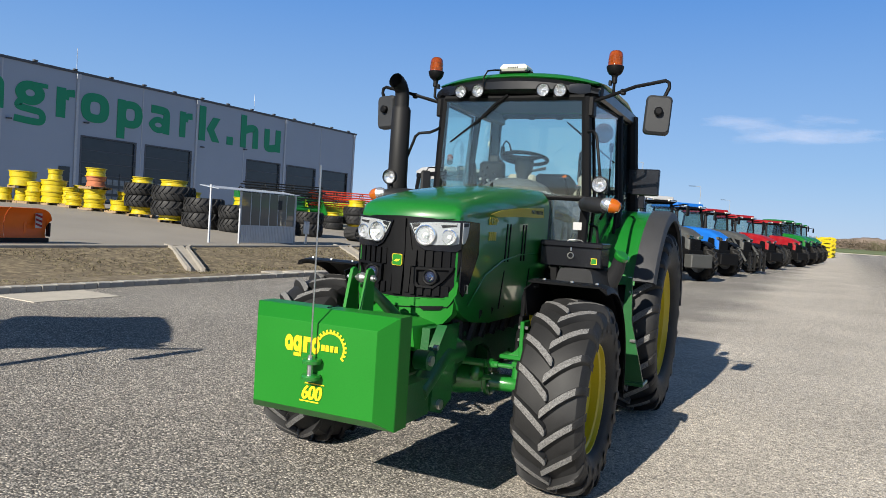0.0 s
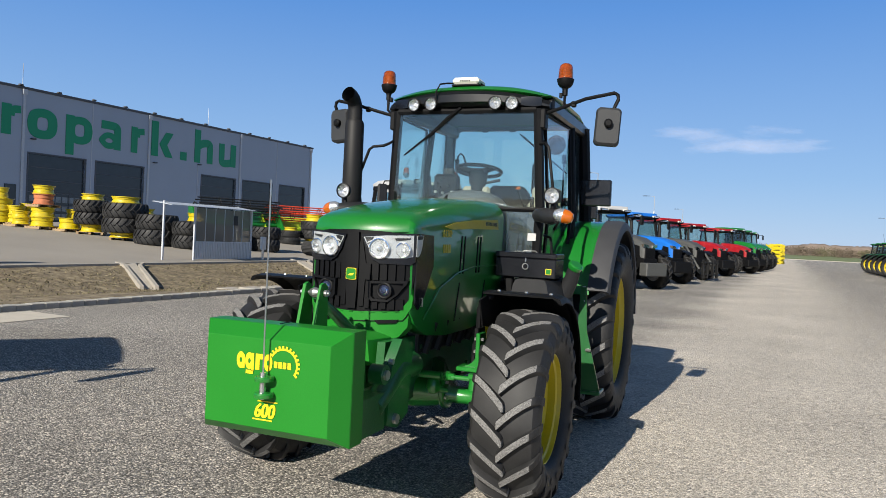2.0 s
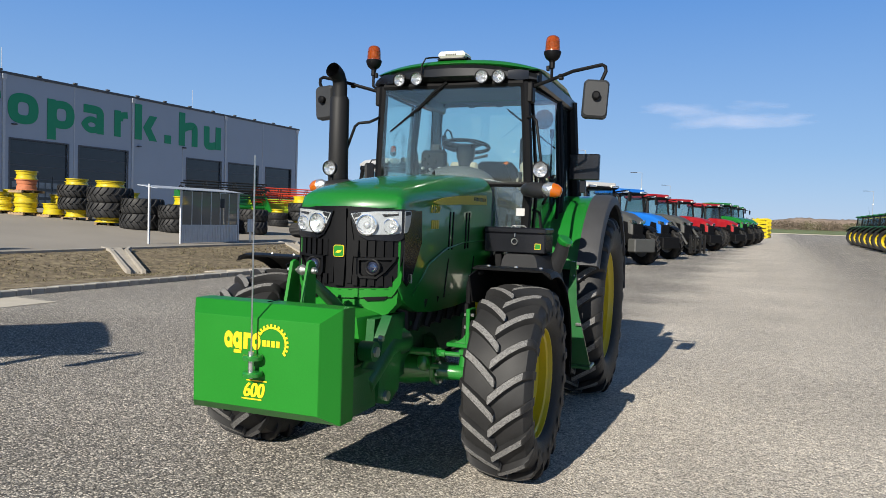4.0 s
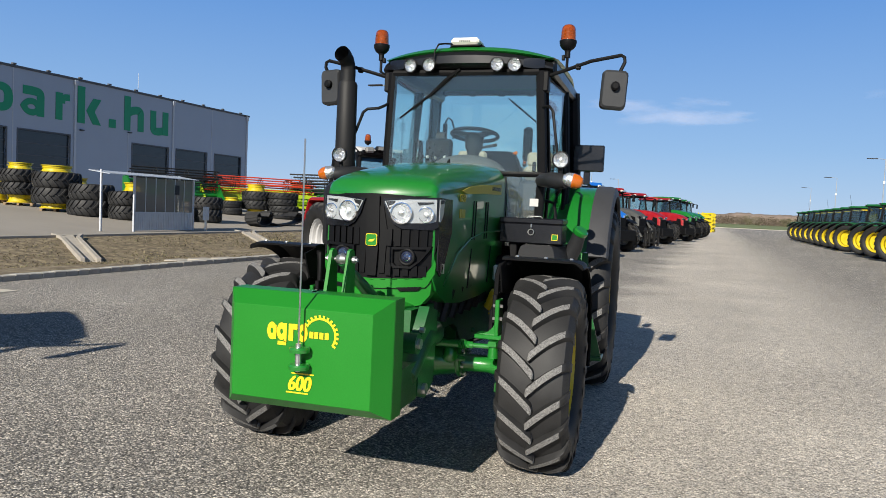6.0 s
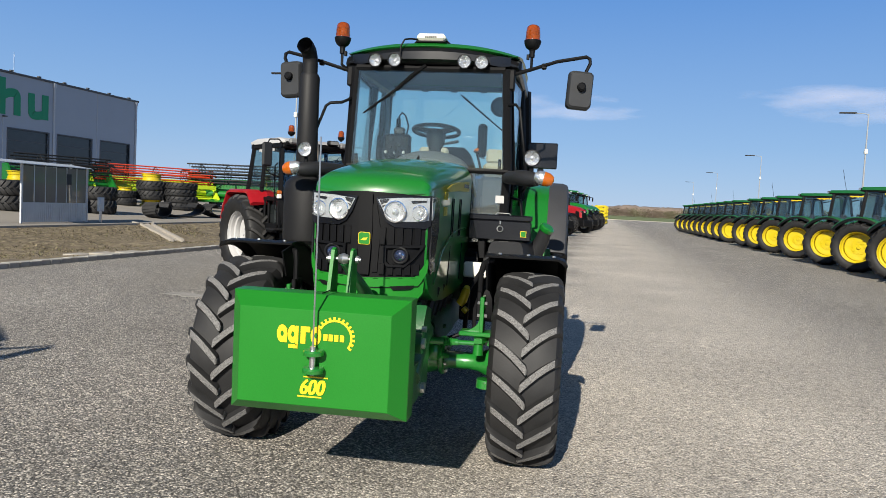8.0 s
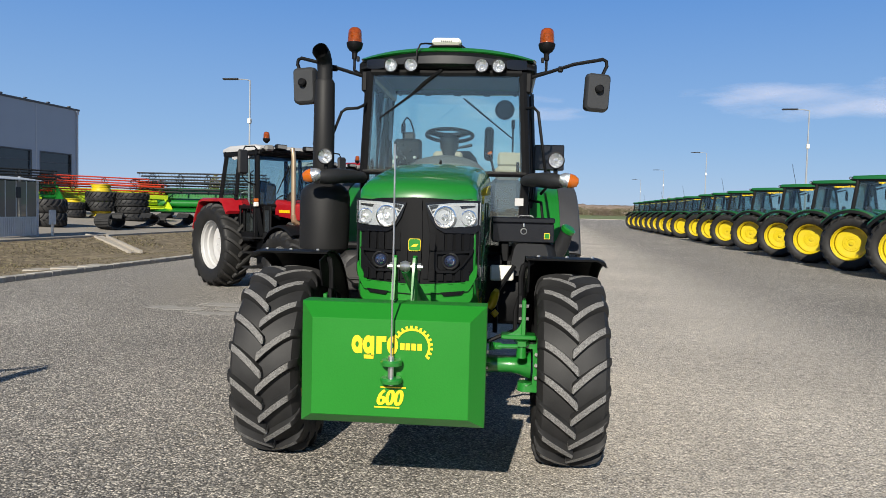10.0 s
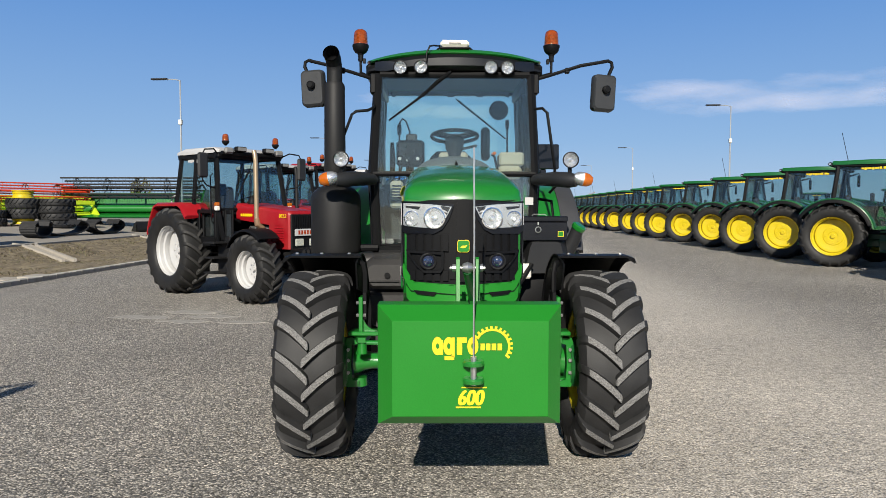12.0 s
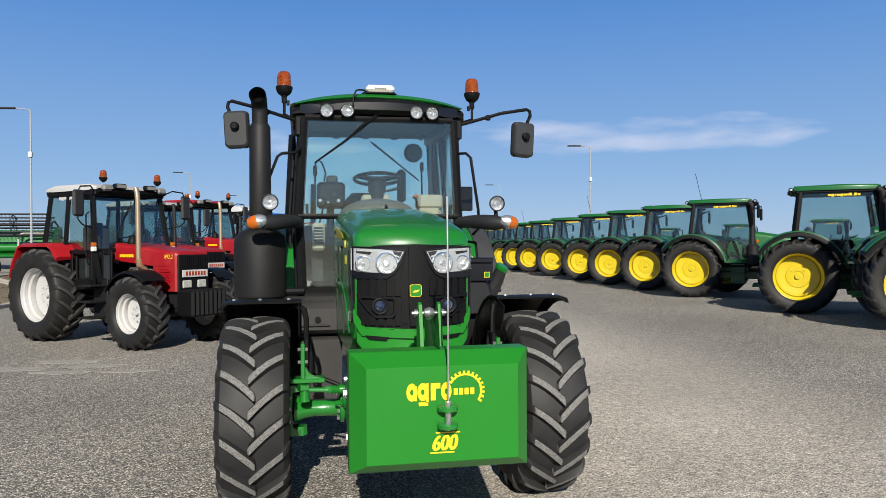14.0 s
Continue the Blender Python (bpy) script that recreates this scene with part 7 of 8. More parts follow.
def flat_patches():
    g = G()
    g.box(-9.45, -8.42, 3.2, 4.75, -.1, .012, .004)
    ob = part("manhole_slab", g, mat("pale slab", (.47, .43, .36), .9, vary=.15, scale=4, bump=.3), label="flat pale concrete slab set in the road", category="slab")
    ob.matrix_basis = site(0, 0)
    rnd = random.Random(4)
    for x, y, r in ((-4.9, 6.5, .38), (-4.15, 6.15, .3), (-4.4, 7.1, .42), (-3.9, 6.6, .3), (-3.3, 6.1, .26)):
        g = G()
        n = 22
        pts = [(x + r * rnd.uniform(.45, 1.1) * math.cos(2 * math.pi * i / n) * 1.5, y + r * rnd.uniform(.4, 1.0) * math.sin(2 * math.pi * i / n) * .7) for i in range(n)]
        g.prism(pts, .001, .004, "z")
        ob = part("road_stain", g, STAIN, label="pale dried spill on the road", category="stain")
        ob.matrix_basis = site(0, 0)


flat_patches()


def straw():
    """Dry blades whose tone changes from tuft to tuft."""
    m = mat("straw", (.17, .135, .08), .95, vary=.4, scale=3)
    n, l = m.node_tree.nodes, m.node_tree.links
    geo = n.new("ShaderNodeNewGeometry")
    ramp = n.new("ShaderNodeValToRGB")
    ramp.color_ramp.elements[0].color, ramp.color_ramp.elements[1].color = (.040, .032, .021, 1), (.25, .205, .13, 1)
    mid = ramp.color_ramp.elements.new(.55)
    mid.color = (.100, .080, .048, 1)
    green = ramp.color_ramp.elements.new(.75)
    green.color = (.11, .108, .05, 1)
    l.new(geo.outputs["Random Per Island"], ramp.inputs["Fac"])
    l.new(ramp.outputs["Color"], n["Principled BSDF"].inputs["Base Color"])
    return m


def bank_grass():
    """Dry tufts on the bank and in the ditch."""
    rnd = random.Random(21)
    g = G()
    for _ in range(36000):
        x, y = rnd.uniform(-17.8, -9.95), rnd.uniform(-2, 46)
        z = .13 + (x + 17.85) * -.139 if x < -14.9 else (-.30 if x < -14.2 else -.32 + (x + 14.2) * .078)
        if noise.noise((x * .6, y * .5, 3.0)) < -.22 + rnd.uniform(-.15, .15):
            continue
        h, w, a = rnd.uniform(.0, .042), rnd.uniform(.015, .05), rnd.uniform(0, 3.14)
        dx, dy = w * math.cos(a), w * math.sin(a)
        lx, ly = rnd.uniform(-.09, .09), rnd.uniform(-.09, .09)
        g.add([(x - dx, y - dy, z - .05), (x + dx, y + dy, z - .05), (x + lx + dx * .3, y + ly, z + h), (x + lx - dx * .3, y + ly, z + h)], [(0, 1, 2, 3)])
    ob = part("dry_grass", g, straw(), label="dry straw-coloured grass tufts on the bank", category="grass", kind="stuff")
    ob.matrix_basis = site(0, 0)


bank_grass()


def shelter():
    S = thing("smoking_shelter", "small metal shelter with clear sheet walls and ribbed base", "shelter", site(-18.75, 18.2, yard_z(-18.7)))
    # the long wall runs along y, the roof leans towards the yard
    L, H = 3.35, 2.12
    for x, y in ((0, 0), (0, L), (-.75, L), (-.30, -1.3)):
        g = G()
        g.box(x - .035, x + .035, y - .035, y + .035, 0, H - (.0 if x == 0 else -.15), .006)
        part("post", g, LIGHTTRIM, S)
    g = G()
    g.box(-.012, .012, .04, L - .04, .04, .72)
    part("base_sheet", g, GALV, S, "ribbed metal base sheet")
    for i in range(34):
        g = G()
        y = .06 + i * .095
        g.box(.012, .028, y, y + .05, .04, .72)
        part("rib", g, GALV, S)
    for i in range(6):
        g = G()
        y0, y1 = .05 + i * (L - .1) / 6, .05 + (i + 1) * (L - .1) / 6
        g.box(-.006, .006, y0 + .02, y1 - .02, .75, H - .06)
        ob = part("wall_sheet", g, POLY, S, "cloudy clear wall sheet")
        g = G()
        g.box(-.016, .016, y0 - .012, y0 + .012, .72, H - .04)
        part("mullion", g, GALV, S)
    g = G()
    g.box(-.02, .02, .03, L - .03, .715, .755, .004)
    part("rail", g, GALV, S)
    g = G()
    rows = []
    for i in range(61):
        y = -1.36 + (L + 1.50) * i / 60
        dz = .016 if i % 2 else 0
        rows.append([(.15, y, H + .0 + dz), (-.85, y, H + .12 + dz), (-.85, y, H + .10 + dz), (.15, y, H - .02 + dz)])
    g.rings(rows)
    part("roof_sheet", g, GALV, S, "corrugated metal roof")
    g = G()
    g.box(.02, .03, 2.2, 2.45, 1.45, 1.85)
    part("notice", g, GREYPL, S)
    P = thing("ashtray_post", "grey steel post with a small box", "post", site(-18.6, 22.2, yard_z(-18.6)))
    g = G()
    g.box(-.04, .04, -.04, .04, 0, 1.0, .006)
    part("post", g, STEEL, P)
    g = G()
    g.box(-.07, .07, -.13, .13, .45, 1.02, .012)
    part("bin", g, GALV, P)


shelter()


# loose wheels: tyres lying flat, rims, stacks
LYING = {}


def lying_tyre(name, m, dia, W, label, group, pallet=False):
    key = (dia, W)
    T = thing(name, label, "tyre", m, group)
    if key in LYING:
        o = shared("casing", LYING[key], T, Matrix())
    else:
        o = part("casing", tyre_mesh(dia / 2, W, dia * .28, 20, .05, .07, 36), RUBBER, T)
        LYING[key] = o
    o.matrix_basis = pose(0, 0, W / 2, 0, 90, 0)
    return T


RIMS = {}


def lying_rim(m, dia, W, col=YELLOW, label="yellow steel wheel rim lying flat", group="rim stacks"):
    R_ = thing("wheel_rim", label, "rim", m, group)
    key = (dia, W, col.name)
    if key in RIMS:
        o = shared("rim_body", RIMS[key], R_, Matrix())
    else:
        g = G()
        r = dia / 2
        g.lathe([(r, 0), (r, .03), (r - .05, .05), (r - .06, W * .4), (r - .09, W * .45), (r - .09, W * .55), (r - .06, W * .6), (r - .05, W - .05), (r, W - .03), (r, W), (r - .04, W), (r - .12, W * .5), (r - .04, 0)], Matrix(), 30)
        g.lathe([(r - .11, W * .62), (r * .5, W * .7), (r * .22, W * .66), (.001, W * .66)], Matrix(), 24)
        o = part("rim_body", g, col, R_)
        RIMS[key] = o
    return R_


WOOD = mat("pallet wood", (.30, .21, .12), .85, vary=.3, scale=8)
RUST = mat("faded red rim", (.42, .14, .06), .7, vary=.3, scale=5)


def pallet(m):
    P = thing("pallet", "weathered wooden pallet under the stack", "pallet", m, "pallets")
    for i in range(5):
        g = G()
        g.box(-.6, .6, -.5 + i * .22, -.38 + i * .22, .10, .125)
        part("board", g, WOOD, P)
    for x in (-.55, 0, .55):
        g = G()
        g.box(x - .05, x + .05, -.5, .5, 0, .10)
        part("bearer", g, WOOD, P)


def stacks():
    rnd = random.Random(7)
    # rims: x, y, then diameter and height of each one from the pallet up; 0 is a second pallet between
    for x, y, pile in ((-36.45, 19.3, ((.80, .66),)), (-36.0, 20.0, ((.84, .66), (0, 0), (1.40, .78))), (-34.66, 19.75, ((.86, .52), (.84, .52))), (-33.92, 20.39, ((1.30, .58), (1.32, .60), (.80, .56))),
                       (-32.11, 20.30, ((.88, .32), (.86, .34))), (-33.27, 20.85, ((.95, .42), (.92, .44))), (-33.6, 21.6, ((.76, .50), (.74, .50))), (-31.1, 20.72, ((1.10, .46), (1.14, .48), (0, 0), (1.0, .52), (1.02, .42))),
                       (-30.11, 21.46, ((1.08, .54),)), (-30.75, 22.1, ((.74, .50), (.72, .44))), (-30.39, 22.6, ((.52, .50), (.52, .50), (.52, .36), (.50, .30))), (-38.2, 18.7, ((1.4, .6), (1.3, .5))), (-40.2, 18.3, ((1.2, .6), (1.2, .55)))):
        pallet(on_yard(x, y, 86 + rnd.uniform(-8, 8)))
        z = .125
        for i, (dia, h) in enumerate(pile):
            if not dia:
                pallet(on_yard(x, y, 86 + rnd.uniform(-8, 8), z))
                z += .125
                continue
            faded = i == 3 and dia == 1.0
            lying_rim(on_yard(x + rnd.uniform(-.03, .03), y + rnd.uniform(-.03, .03), rnd.uniform(0, 90), z), dia, h, RUST if faded else YELLOW, "faded red and yellow rim lying flat" if faded else "yellow steel wheel rim lying flat")
            z += h + .005
    # tyres: x, y, diameter, width, count, rim on top, rim below
    for x, y, dia, W, n, top, low in ((-28.8, 20.9, 1.65, .60, 2, .3, .35), (-26.2, 20.6, 2.05, .70, 2, .30, .22), (-24.4, 20.8, 1.9, .70, 2, 0, 0), (-22.9, 21.4, 1.55, .62, 2, 0, 0), (-24.0, 23.0, 1.5, .6, 2, .4, 0), (-27.5, 22.9, 1.6, .6, 2, .3, 0),
                                      (-21.9, 25.6, 1.6, .62, 2, 0, 0), (-25.8, 32.4, 1.3, .42, 2, .2, 0), (-25.1, 33.9, 1.8, .56, 2, .42, .28), (-23.7, 34.7, 1.95, .40, 4, 0, 0), (-22.6, 23.4, 1.5, .6, 2, 0, 0)):
        z = 0.0
        y += 1.3 if y > 30 else .8
        if low:
            pallet(on_yard(x, y, 40))
            lying_rim(on_yard(x, y, 0, .125), dia * .66, low, group="tyre stacks")
            z = .125 + low + .005
        for i in range(n):
            lying_tyre("loose_tyre", on_yard(x + rnd.uniform(-.05, .05), y + rnd.uniform(-.05, .05), rnd.uniform(0, 360), z), dia, W, "big black tractor tyre lying in a stack", "tyre stacks")
            z += W + .003
        if top:
            lying_rim(on_yard(x, y, 0, z), dia * .64, top, group="tyre stacks")


stacks()


def crawler_tracks():
    """Loose rubber belts lying on the yard, sagging in waves."""
    for x, y, rz, L in ((-19.9, 28.0, 95, 1.6), (-20.2, 30.4, 80, 3.2), (-19.9, 34.0, 92, 3.4)):
        T = thing("rubber_track", "black rubber crawler belt lying in a loose loop", "rubber belt", on_yard(x, y, rz), "crawler belts")
        g = G()
        pts = []
        n = 36
        for i in range(n + 1):
            a = 2 * math.pi * i / n
            px = L / 2 * math.cos(a)
            pz = .42 + .40 * math.sin(a) * (1 if abs(math.cos(a)) > .55 else (.25 if math.sin(a) > 0 else 1.0))
            pts.append((px, max(.02, pz)))
        rows = []
        for px, pz in pts[:-1]:
            rows.append([(px, -.35, pz), (px, .35, pz), (px * .96, .35, .42 + (pz - .42) * .86), (px * .96, -.35, .42 + (pz - .42) * .86)])
        g.rings(rows, loop=True)
        part("belt", g, RUBBER, T)
        g = G()
        for i in range(0, n, 1):
            px, pz = pts[i]
            a = 2 * math.pi * i / n
            c = Vector((px, 0, pz))
            g.box(c.x - .03, c.x + .03, -.34, .34, max(0.0, c.z - .02), c.z + .025)
        part("lug", g, RUBBER, T)
        tagged(T.children[1], kind="stuff")


crawler_tracks()


def header(m, L, reel_mat, body, label):
    """A combine harvester header: trough, end shields and a reel with tines."""
    Hd = thing("combine_header", label, "header", m, "combine headers")
    g = G()
    g.prism([(0.0, .55), (.1, .45), (1.1, .35), (1.35, .4), (1.1, .5), (.25, .62), (.12, 1.55), (0, 1.6)], 0, L, "x")
    part("trough", g, body, Hd)
    g = G()
    g.tube([(0.05, .55, .82), (L - .05, .55, .82)], .18, 12)
    part("auger", g, body, Hd)
    for x in (0, L):
        g = G()
        g.prism([(-.1, .3), (1.5, .2), (2.0, .3), (1.4, .9), (.6, 1.75), (-.1, 1.75)], x - .05, x + .05, "x")
        part("end_shield", g, body, Hd)
        g = G()
        g.tube([(x, 0.0, 1.6), (x, .9, 2.0), (x, 1.4, 1.9)], .05, 6)
        part("reel_arm", g, STACK, Hd)
    g = G()
    g.box(0, L, -.06, .06, 1.45, 1.62, .02)
    part("top_beam", g, body, Hd)
    g = G()
    g.tube([(.1, 1.0, 1.85), (L - .1, 1.0, 1.85)], .07, 8)
    part("reel_shaft", g, reel_mat, Hd)
    for k in range(6):
        a = 2 * math.pi * k / 6 + .3
        yy, zz = 1.0 + .48 * math.cos(a), 1.85 + .48 * math.sin(a)
        g = G()
        g.tube([(.1, yy, zz), (L - .1, yy, zz)], .042, 6)
        for i in range(int(L / .22)):
            x = .15 + i * .22
            g.tube([(x, yy, zz), (x, yy + .05, zz - .22)], .008, 4)
        part("reel_bar", g, reel_mat, Hd)
    for i in range(int(L / 1.9) + 1):
        x = .3 + i * 1.9
        g = G()
        for k in range(6):
            a = 2 * math.pi * k / 6 + .3
            b = a + math.pi / 3
            g.tube([(x, 1.0 + .48 * math.cos(a), 1.85 + .48 * math.sin(a)), (x, 1.0 + .48 * math.cos(b), 1.85 + .48 * math.sin(b))], .02, 5)
            g.tube([(x, 1.0, 1.85), (x, 1.0 + .48 * math.cos(a), 1.85 + .48 * math.sin(a))], .018, 5)
        part("reel_spider", g, STACK if reel_mat is not STACK else GREYPL, Hd)
    for x in (L * .2, L * .8):
        g = G()
        g.box(x - .08, x + .08, -.3, 1.0, .22, .36, .02)
        g.tube([(x - .12, .2, .22), (x + .12, .2, .22)], .22, 12)
        g.tube([(x - .12, .8, .22), (x + .12, .8, .22)], .22, 12)
        part("trolley", g, STACK, Hd)
    return Hd


REELRED = mat("red reel paint", (.60, .05, .015), .45)
LIME = mat("yellow-green paint", (.45, .60, .02), .45)
h1 = header(on_yard(-25.7, 42.3, 239.5, .12), 8.0, REELRED, LIME, "yellow-green combine header with a red reel")
g = G()
g.box(.1, 4.4, 1.52, 1.60, 1.05, 1.30, .02)
part("side_panel", g, LIME, h1, "yellow-green side panel")
header(on_yard(-28.9, 35.9, 242, .1), 5.6, STACK, GREEN, "green combine header with a black reel")
header(on_yard(-17.6, 42.9, 183, .35) @ Matrix.Diagonal((1, 1.2, 1.3, 1)), 9.0, STACK, GREEN, "green combine header with a black reel on a trolley")


def bucket():
    B = thing("loader_bucket", "black steel loader bucket standing on the yard", "bucket", on_yard(-19.3, 37.6, 60) @ Matrix.Scale(.6, 4))
    g = G()
    g.sheet([[(x, 0, 1.0), (x, -.15, .55), (x, -.05, .15), (x, .35, .0), (x, .85, .0)] for x in (-1.1, 0, 1.1)], .03, (0, .2, 1))
    part("shell", g, STACK, B)
    for x in (-1.1, 1.08):
        g = G()
        g.prism([(0, 1.0), (-.15, .55), (-.05, .15), (.35, 0), (.85, 0), (.3, .8)], x, x + .02, "x")
        part("cheek", g, STACK, B)
    W_ = thing("white_hoop", "white tubular hoop frame beside the parked machines", "frame", on_yard(-18.7, 42.0, 8))
    g = G()
    g.tube([(-.9, 0, 0), (-.9, 0, 1.9), (-.8, 0, 2.15), (-.6, 0, 2.25), (.6, 0, 2.25), (.8, 0, 2.15), (.9, 0, 1.9), (.9, 0, 0)], .06, 8)
    part("hoop", g, WHITE, W_)


bucket()


def plough():
    P = thing("snow_plough", "orange snow plough blade with a striped end flap", "plough", on_yard(-18.85, 10.25, 0) @ Matrix.Scale(1.06, 4))
    prof = [(.02, .02), (-.10, .10), (-.17, .30), (-.17, .52), (-.10, .72), (.0, .86), (.14, .96)]
    for i in range(3):
        g = G()
        y0, y1 = -1.2 * (i + 1) + .01, -1.2 * i - .01
        cuts = [(y0, 1), (y1, 1)] if i else [(y0, 1), (-.40, 1), (-.22, .97), (-.12, .92), (-.04, .82), (.0, .66)]
        rows = [[(x, y, z * k) for x, z in prof] for y, k in cuts]
        g.sheet(rows, .03, (-1, 0, .2))
        part("blade", g, ORANGE, P)
        g = G()
        g.box(-.22, -.15, (y0 + y1) / 2 - .04, (y0 + y1) / 2 + .04, .1, .8, .01)
        part("rib", g, ORANGE, P)
    g = G()
    g.box(-.16, .03, .0, .05, .16, .56, .02)
    part("end_plate", g, STACK, P)
    g = G()
    g.box(-.02, .03, -3.6, 0.0, 0, .12, .01)
    part("cutting_edge", g, STACK, P)
    g = G()
    g.tube([(-.2, -1.2, .5), (-1.2, -1.6, .5)], .05, 8)
    g.tube([(-.2, -2.4, .5), (-1.2, -2.0, .5)], .05, 8)
    part("frame", g, STACK, P)
    g = G()
    g.box(-.02, -.004, -.40, -.20, .40, .82, .004)
    F = part("marker_flap", g, WHITE, P, "red and white striped flap")
    for i in range(3):
        g = G()
        z = .42 + i * .13
        g.prism([(-.395, z + .07), (-.395, z + .135), (-.205, z + .065), (-.205, z)], -.0035, .0, "x")
        part("stripe", g, RED, F)


plough()


MAST = mat("dull galvanised mast", (.30, .32, .34), .55, .2, vary=.1, scale=2)


def street_lamp(m, H=9.0):
    P = thing("street_lamp", "tall galvanised lamp post with a flat head", "street lamp", m, "yard lamps")
    g = G()
    g.tube([(0, 0, 0), (0, 0, 1.2), (0, 0, H)], [.075, .07, .04], 10)
    part("mast", g, MAST, P)
    g = G()
    g.tube([(0, 0, H), (-.35, 0, H + .06), (-.8, 0, H + .08)], .03, 6)
    part("arm", g, MAST, P)
    g = G()
    g.box(-1.75, -.75, -.16, .16, H + .05, H + .13, .02)
    part("lamp_head", g, GREYPL, P)
    g = G()
    g.box(-.10, .10, -.14, .10, H - 2.6, H - 2.3, .03)
    part("camera_box", g, CREAM, P)


for x, y, z, rz, H in ((-17.6, 38.7, .26, -3, 8.9), (18.0, 49.7, 0, -3, 9.0), (18.6, 86.2, 0, -3, 9.0), (19.0, 122, 0, -3, 9.0), (19.5, 158, 0, -3, 9.0), (-16.7, 75.6, .26, 0, 9.0), (-16.5, 112, .26, 0, 9.0), (-17.0, 150, .26, 0, 9)):
    street_lamp(site(x, y, z, rz), H)


def yellow_racks():
    rnd = random.Random(5)
    for i in range(6):
        P = thing("yellow_plough_part", "bright yellow curved implement parts stacked at the road end", "implement", site(.45 + rnd.uniform(-.5, .5), 108 + i * 1.4, 0, rnd.uniform(-20, 20)), "yellow implements")
        for k in range(5):
            g = G()
            z = .25 + k * .55
            pts = [(1.6 * math.cos(radians(a)) - .5, .0, z + .22 * math.sin(radians(a * 2))) for a in range(-90, 91, 18)]
            g.tube(pts, .13, 6)
            part("curved_bar", g, YELLOW, P)
        g = G()
        for x in (-.4, .9):
            g.tube([(x, 0, 0), (x, 0, 2.8)], .08, 6)
        part("upright", g, YELLOW, P)


yellow_racks()


def leaf_cloud(g, c, rx, ry, rz, n, s, rnd):
    """Many small leaf clumps filling an uneven crown."""
    for _ in range(n):
        while True:
            p = Vector((rnd.uniform(-1, 1), rnd.uniform(-1, 1), rnd.uniform(-1, 1)))
            if .2 < p.length < 1 and noise.noise((p * 2.1) + Vector(c)) > -.15:
                break
        q = Vector(c) + Vector((p.x * rx, p.y * ry, p.z * rz))
        e = Euler((rnd.uniform(0, 3), rnd.uniform(0, 3), rnd.uniform(0, 3))).to_matrix()
        k = s * rnd.uniform(.6, 1.3)
        v = [q + e @ Vector(t) * k for t in ((-.6, -.4, 0), (.6, -.4, .1), (.5, .5, 0), (-.5, .5, -.1))]
        g.add(v, [(0, 1, 2, 3)])


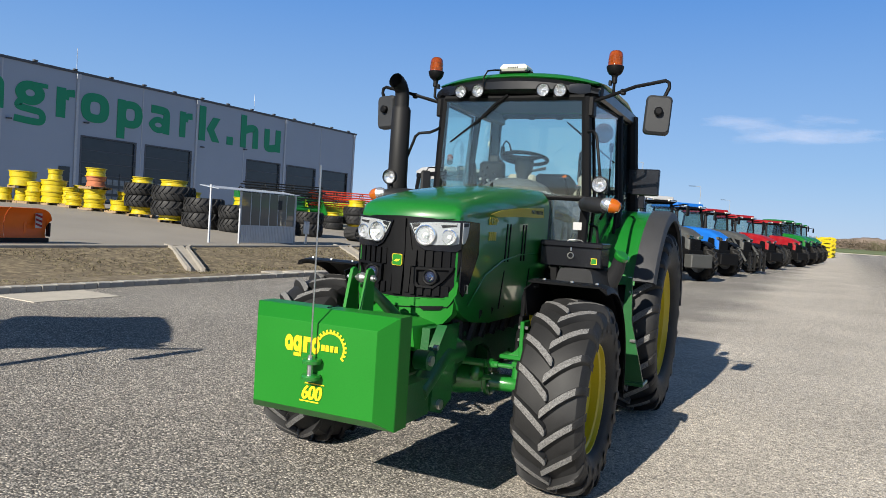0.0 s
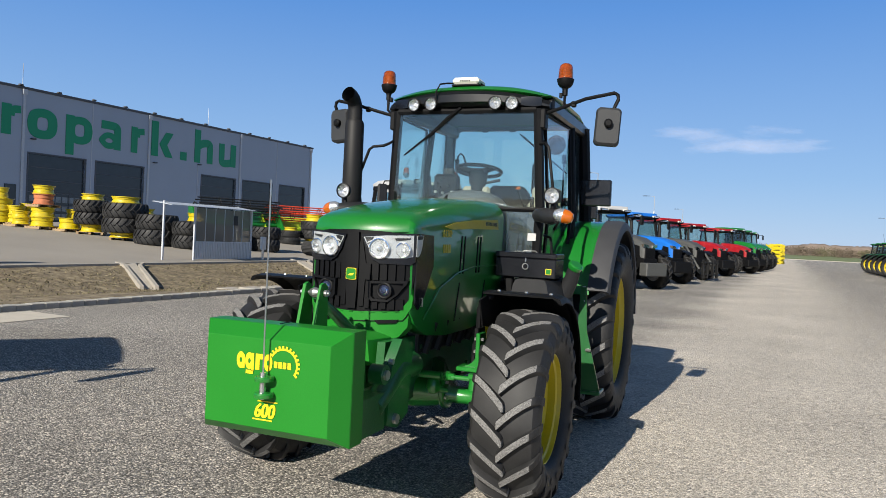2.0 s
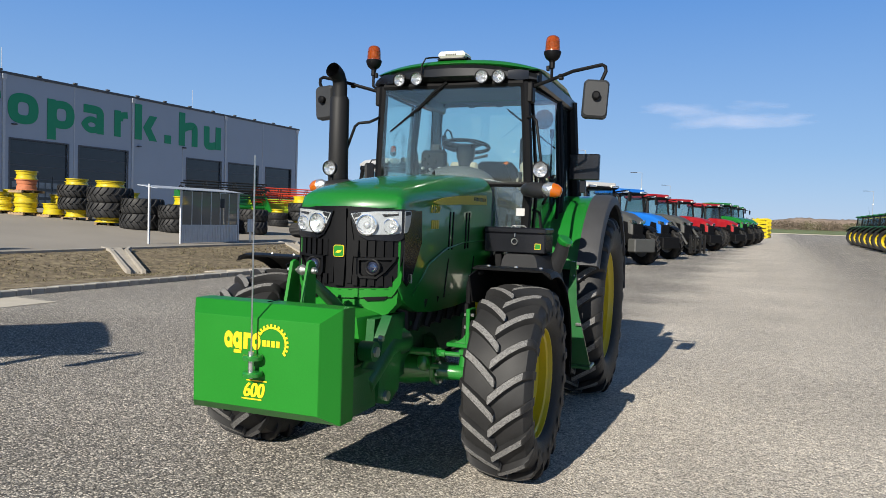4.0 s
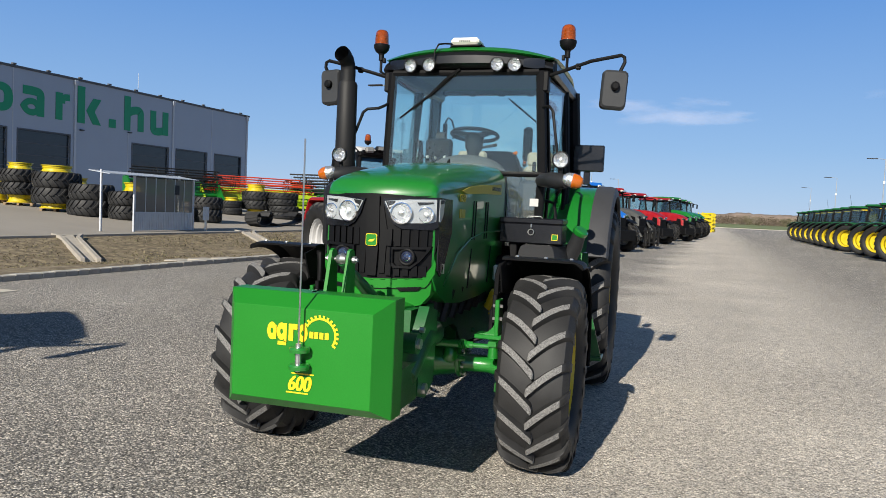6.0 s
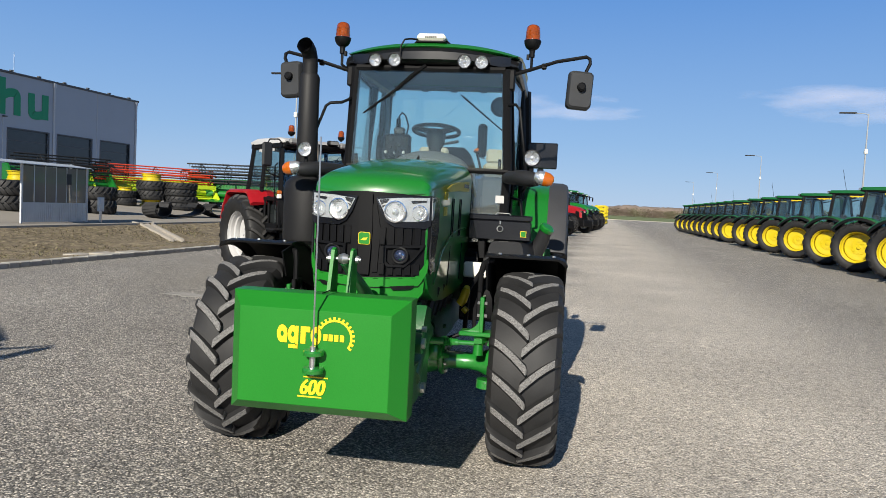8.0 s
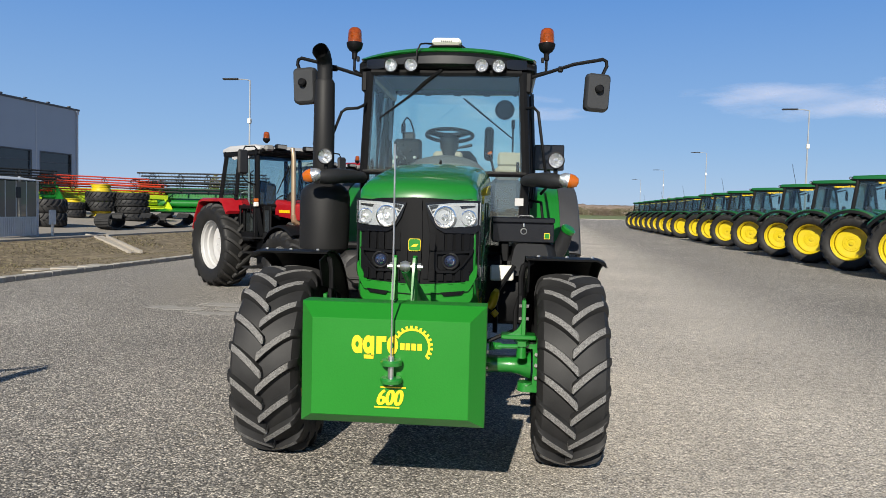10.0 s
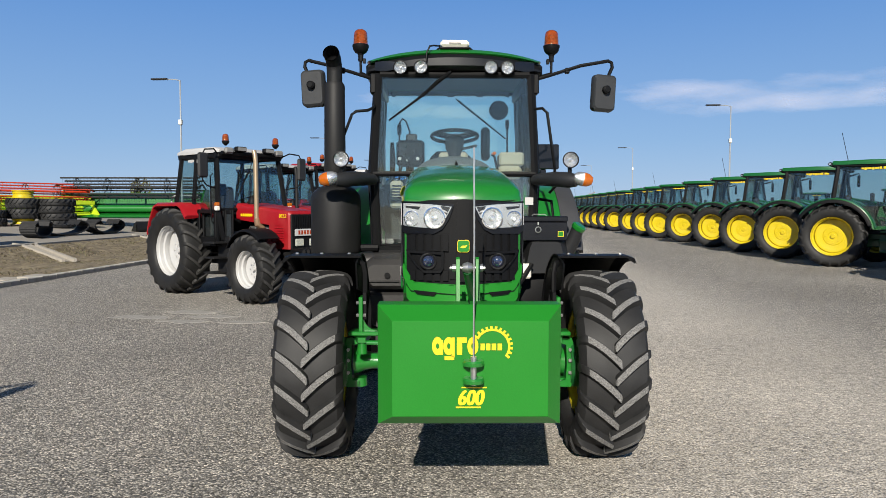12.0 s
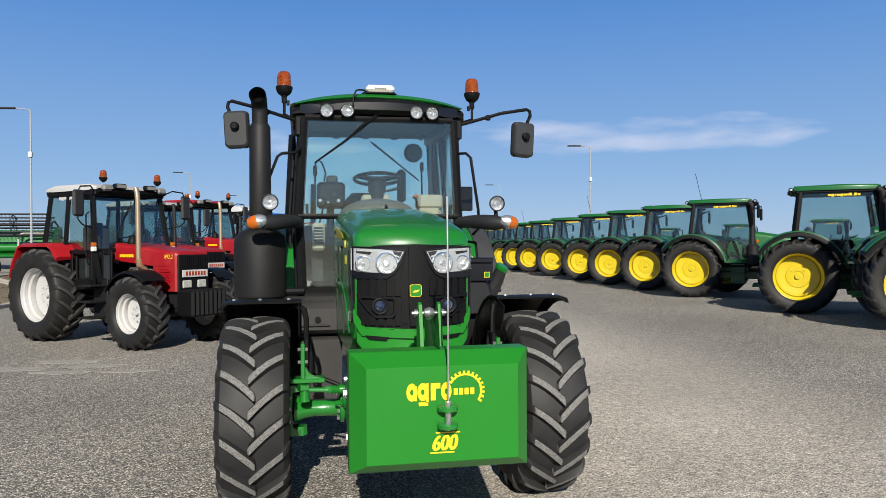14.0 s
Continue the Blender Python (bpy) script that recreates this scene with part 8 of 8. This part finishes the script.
def far_woods():
    rnd = random.Random(11)
    tones = (LEAF2, mat("olive scrub", (0.095, 0.088, 0.045), 0.9, vary=0.4, scale=0.02), mat("golden scrub", (0.20, 0.135, 0.045), 0.9, vary=0.4, scale=0.02), mat("russet scrub", (0.135, 0.070, 0.045), 0.9, vary=0.4, scale=0.02))
    packs = [G() for _ in tones]
    for i in range(150):
        x = -30 + i * 3.1 + rnd.uniform(-1.5, 1.5)
        for row in range(2):
            y = 560 + row * 26 + rnd.uniform(-6, 6)
            h = (6.4 + row * 1.6 + 3.2 * noise.noise((x * .014, 2.0, 0)) + 1.4 * noise.noise((x * .09, 5.0 + row, 0))) * (1.0 if x < 200 else .75)
            k = 2 if 84 < x < 97 else (3 if 108 < x < 122 else (1 if noise.noise((x * .05, 9.0, row)) > .12 else 0))
            leaf_cloud(packs[k], (x, y, h * .42), 4.6, 3.5, h * .52, 230, .40, rnd)
    for k, g in enumerate(packs):
        ob = part("far_scrub", g, tones[k], label=("brown", "olive", "golden", "russet")[k] + " autumn scrub along the horizon", category="woods", kind="stuff")
        ob.matrix_basis = site(0, 0)
    # low wooded ridge behind, with distance haze put into its colour
    g = G()
    ridge = []
    for i in range(501):
        x = -500 + i * 3.0
        z = 7 + 7.5 * math.exp(-((x - 75) / 80.0) ** 2) + 3.0 * noise.noise((x * .02, 1.0, 0)) + 1.6 * noise.noise((x * .11, 3.0, 0)) + .9 * noise.noise((x * .31, 7.0, 0))
        ridge.append([(x, 985, -1.0), (x, 1000, max(z, 2.0) * .8), (x, 1012, max(z, 2.0)), (x, 1060, -1.0)])
    g.rings(ridge, cap=True, close=True)
    ob = part("backdrop_ridge", g, mat("hazy wooded ridge", (0.20, 0.155, 0.125), 0.95, vary=0.5, scale=0.12), label="low brown wooded ridge far behind the field", category="hill", kind="structure")
    ob.matrix_basis = site(0, 0)
    g = G()
    for i in range(130):
        x = -260 + i * 1.9 + rnd.uniform(-3, 3)
        y = 470 + rnd.uniform(-20, 20)
        h = rnd.uniform(4, 6.5)
        leaf_cloud(g, (x, y, h * .5), 3.5, 3, h * .5, 30, .9, rnd)
    ob = part("far_hedge", g, LEAF, label="olive hedges far behind the yard", category="woods", kind="stuff")
    ob.matrix_basis = site(0, 0)
    for x, y, h, m_, w in ((-83, 172, 9.5, LEAF, 3.4), (-60, 190, 7.0, LEAF, 4.5), (-42, 200, 7.5, LEAF, 3.0), (52, 330, 9.5, mat("golden leaves", (.30, .17, .03), .85, vary=.4, scale=.4), 5), (57, 345, 8.0, LEAF, 5), (70, 335, 8.5, mat("russet leaves", (.22, .09, .04), .85, vary=.4, scale=.4), 4), (98, 350, 8, LEAF, 5)):
        T = thing("tree", "small autumn tree standing far off", "tree", site(x, y), "far trees")
        g = G()
        g.tube([(0, 0, 0), (.1, 0, h * .3), (0, .1, h * .6)], [.22, .16, .07], 7)
        for k in range(5):
            a = k * 1.3
            g.tube([(.05, 0, h * (.3 + .05 * k)), (w * .5 * math.cos(a), w * .5 * math.sin(a), h * (.5 + .06 * k))], [.08, .03], 5)
        part("trunk", g, BARK, T)
        g = G()
        leaf_cloud(g, (0, 0, h * .62), w * .8, w * .8, h * .38, 520, .34, rnd)
        part("crown", g, m_, T)


far_woods()


def cloud(name, m, w, h, lo, hi, sc):
    """A thin far cloud: a sheet with a ragged, see-through edge."""
    mt = bpy.data.materials.new(name)
    mt.use_nodes = True
    n, l = mt.node_tree.nodes, mt.node_tree.links
    n.remove(n["Principled BSDF"])
    tc = n.new("ShaderNodeTexCoord")
    mp = n.new("ShaderNodeMapping")
    mp.inputs["Scale"].default_value = (1 / sc, 4.5 / sc, 1)
    l.new(tc.outputs["Object"], mp.inputs["Vector"])
    nz = n.new("ShaderNodeTexNoise")
    nz.inputs["Detail"].default_value, nz.inputs["Scale"].default_value = 9, 1.0
    l.new(mp.outputs[0], nz.inputs["Vector"])
    sp = n.new("ShaderNodeSeparateXYZ")
    l.new(tc.outputs["Object"], sp.inputs["Vector"])
    fade = None
    for axis, half in (("X", w / 2), ("Y", h / 2)):
        ab = n.new("ShaderNodeMath")
        ab.operation = 'ABSOLUTE'
        l.new(sp.outputs[axis], ab.inputs[0])
        mr = n.new("ShaderNodeMapRange")
        mr.interpolation_type = 'SMOOTHSTEP'
        mr.inputs["From Min"].default_value, mr.inputs["From Max"].default_value = half, half * .25
        l.new(ab.outputs[0], mr.inputs["Value"])
        if fade:
            mu = n.new("ShaderNodeMath")
            mu.operation = 'MULTIPLY'
            l.new(fade.outputs[0], mu.inputs[0])
            l.new(mr.outputs[0], mu.inputs[1])
            fade = mu
        else:
            fade = mr
    sub = n.new("ShaderNodeMath")
    sub.operation = 'MULTIPLY_ADD'
    sub.inputs[1].default_value, sub.inputs[2].default_value = .42, -.42
    l.new(fade.outputs[0], sub.inputs[0])
    ad = n.new("ShaderNodeMath")
    l.new(nz.outputs["Fac"], ad.inputs[0])
    l.new(sub.outputs[0], ad.inputs[1])
    r = n.new("ShaderNodeMapRange")
    r.inputs["From Min"].default_value, r.inputs["From Max"].default_value = lo, hi
    r.inputs["To Max"].default_value = .5
    l.new(ad.outputs[0], r.inputs["Value"])
    df = n.new("ShaderNodeBsdfDiffuse")
    df.inputs["Color"].default_value = (.46, .46, .54, 1)
    tr = n.new("ShaderNodeBsdfTransparent")
    mx = n.new("ShaderNodeMixShader")
    l.new(r.outputs[0], mx.inputs[0])
    l.new(tr.outputs[0], mx.inputs[1])
    l.new(df.outputs[0], mx.inputs[2])
    l.new(mx.outputs[0], n["Material Output"].inputs["Surface"])
    g = G()
    g.add([(-w / 2, -h / 2, 0), (w / 2, -h / 2, 0), (w / 2, h / 2, 0), (-w / 2, h / 2, 0)], [(0, 1, 2, 3)])
    ob = part(name, g, mt, kind="structure", label="thin pale cloud low in the sky", category="cloud")
    ob.matrix_basis = m
    ob.visible_shadow = False


cloud("backdrop_cloud_east", pose(1020, 2160, 345, 90, 0, -25), 1750, 200, .36, .72, 330)
cloud("backdrop_cloud_north", pose(20, 2450, 345, 90, 0, 0), 900, 170, .40, .85, 260)
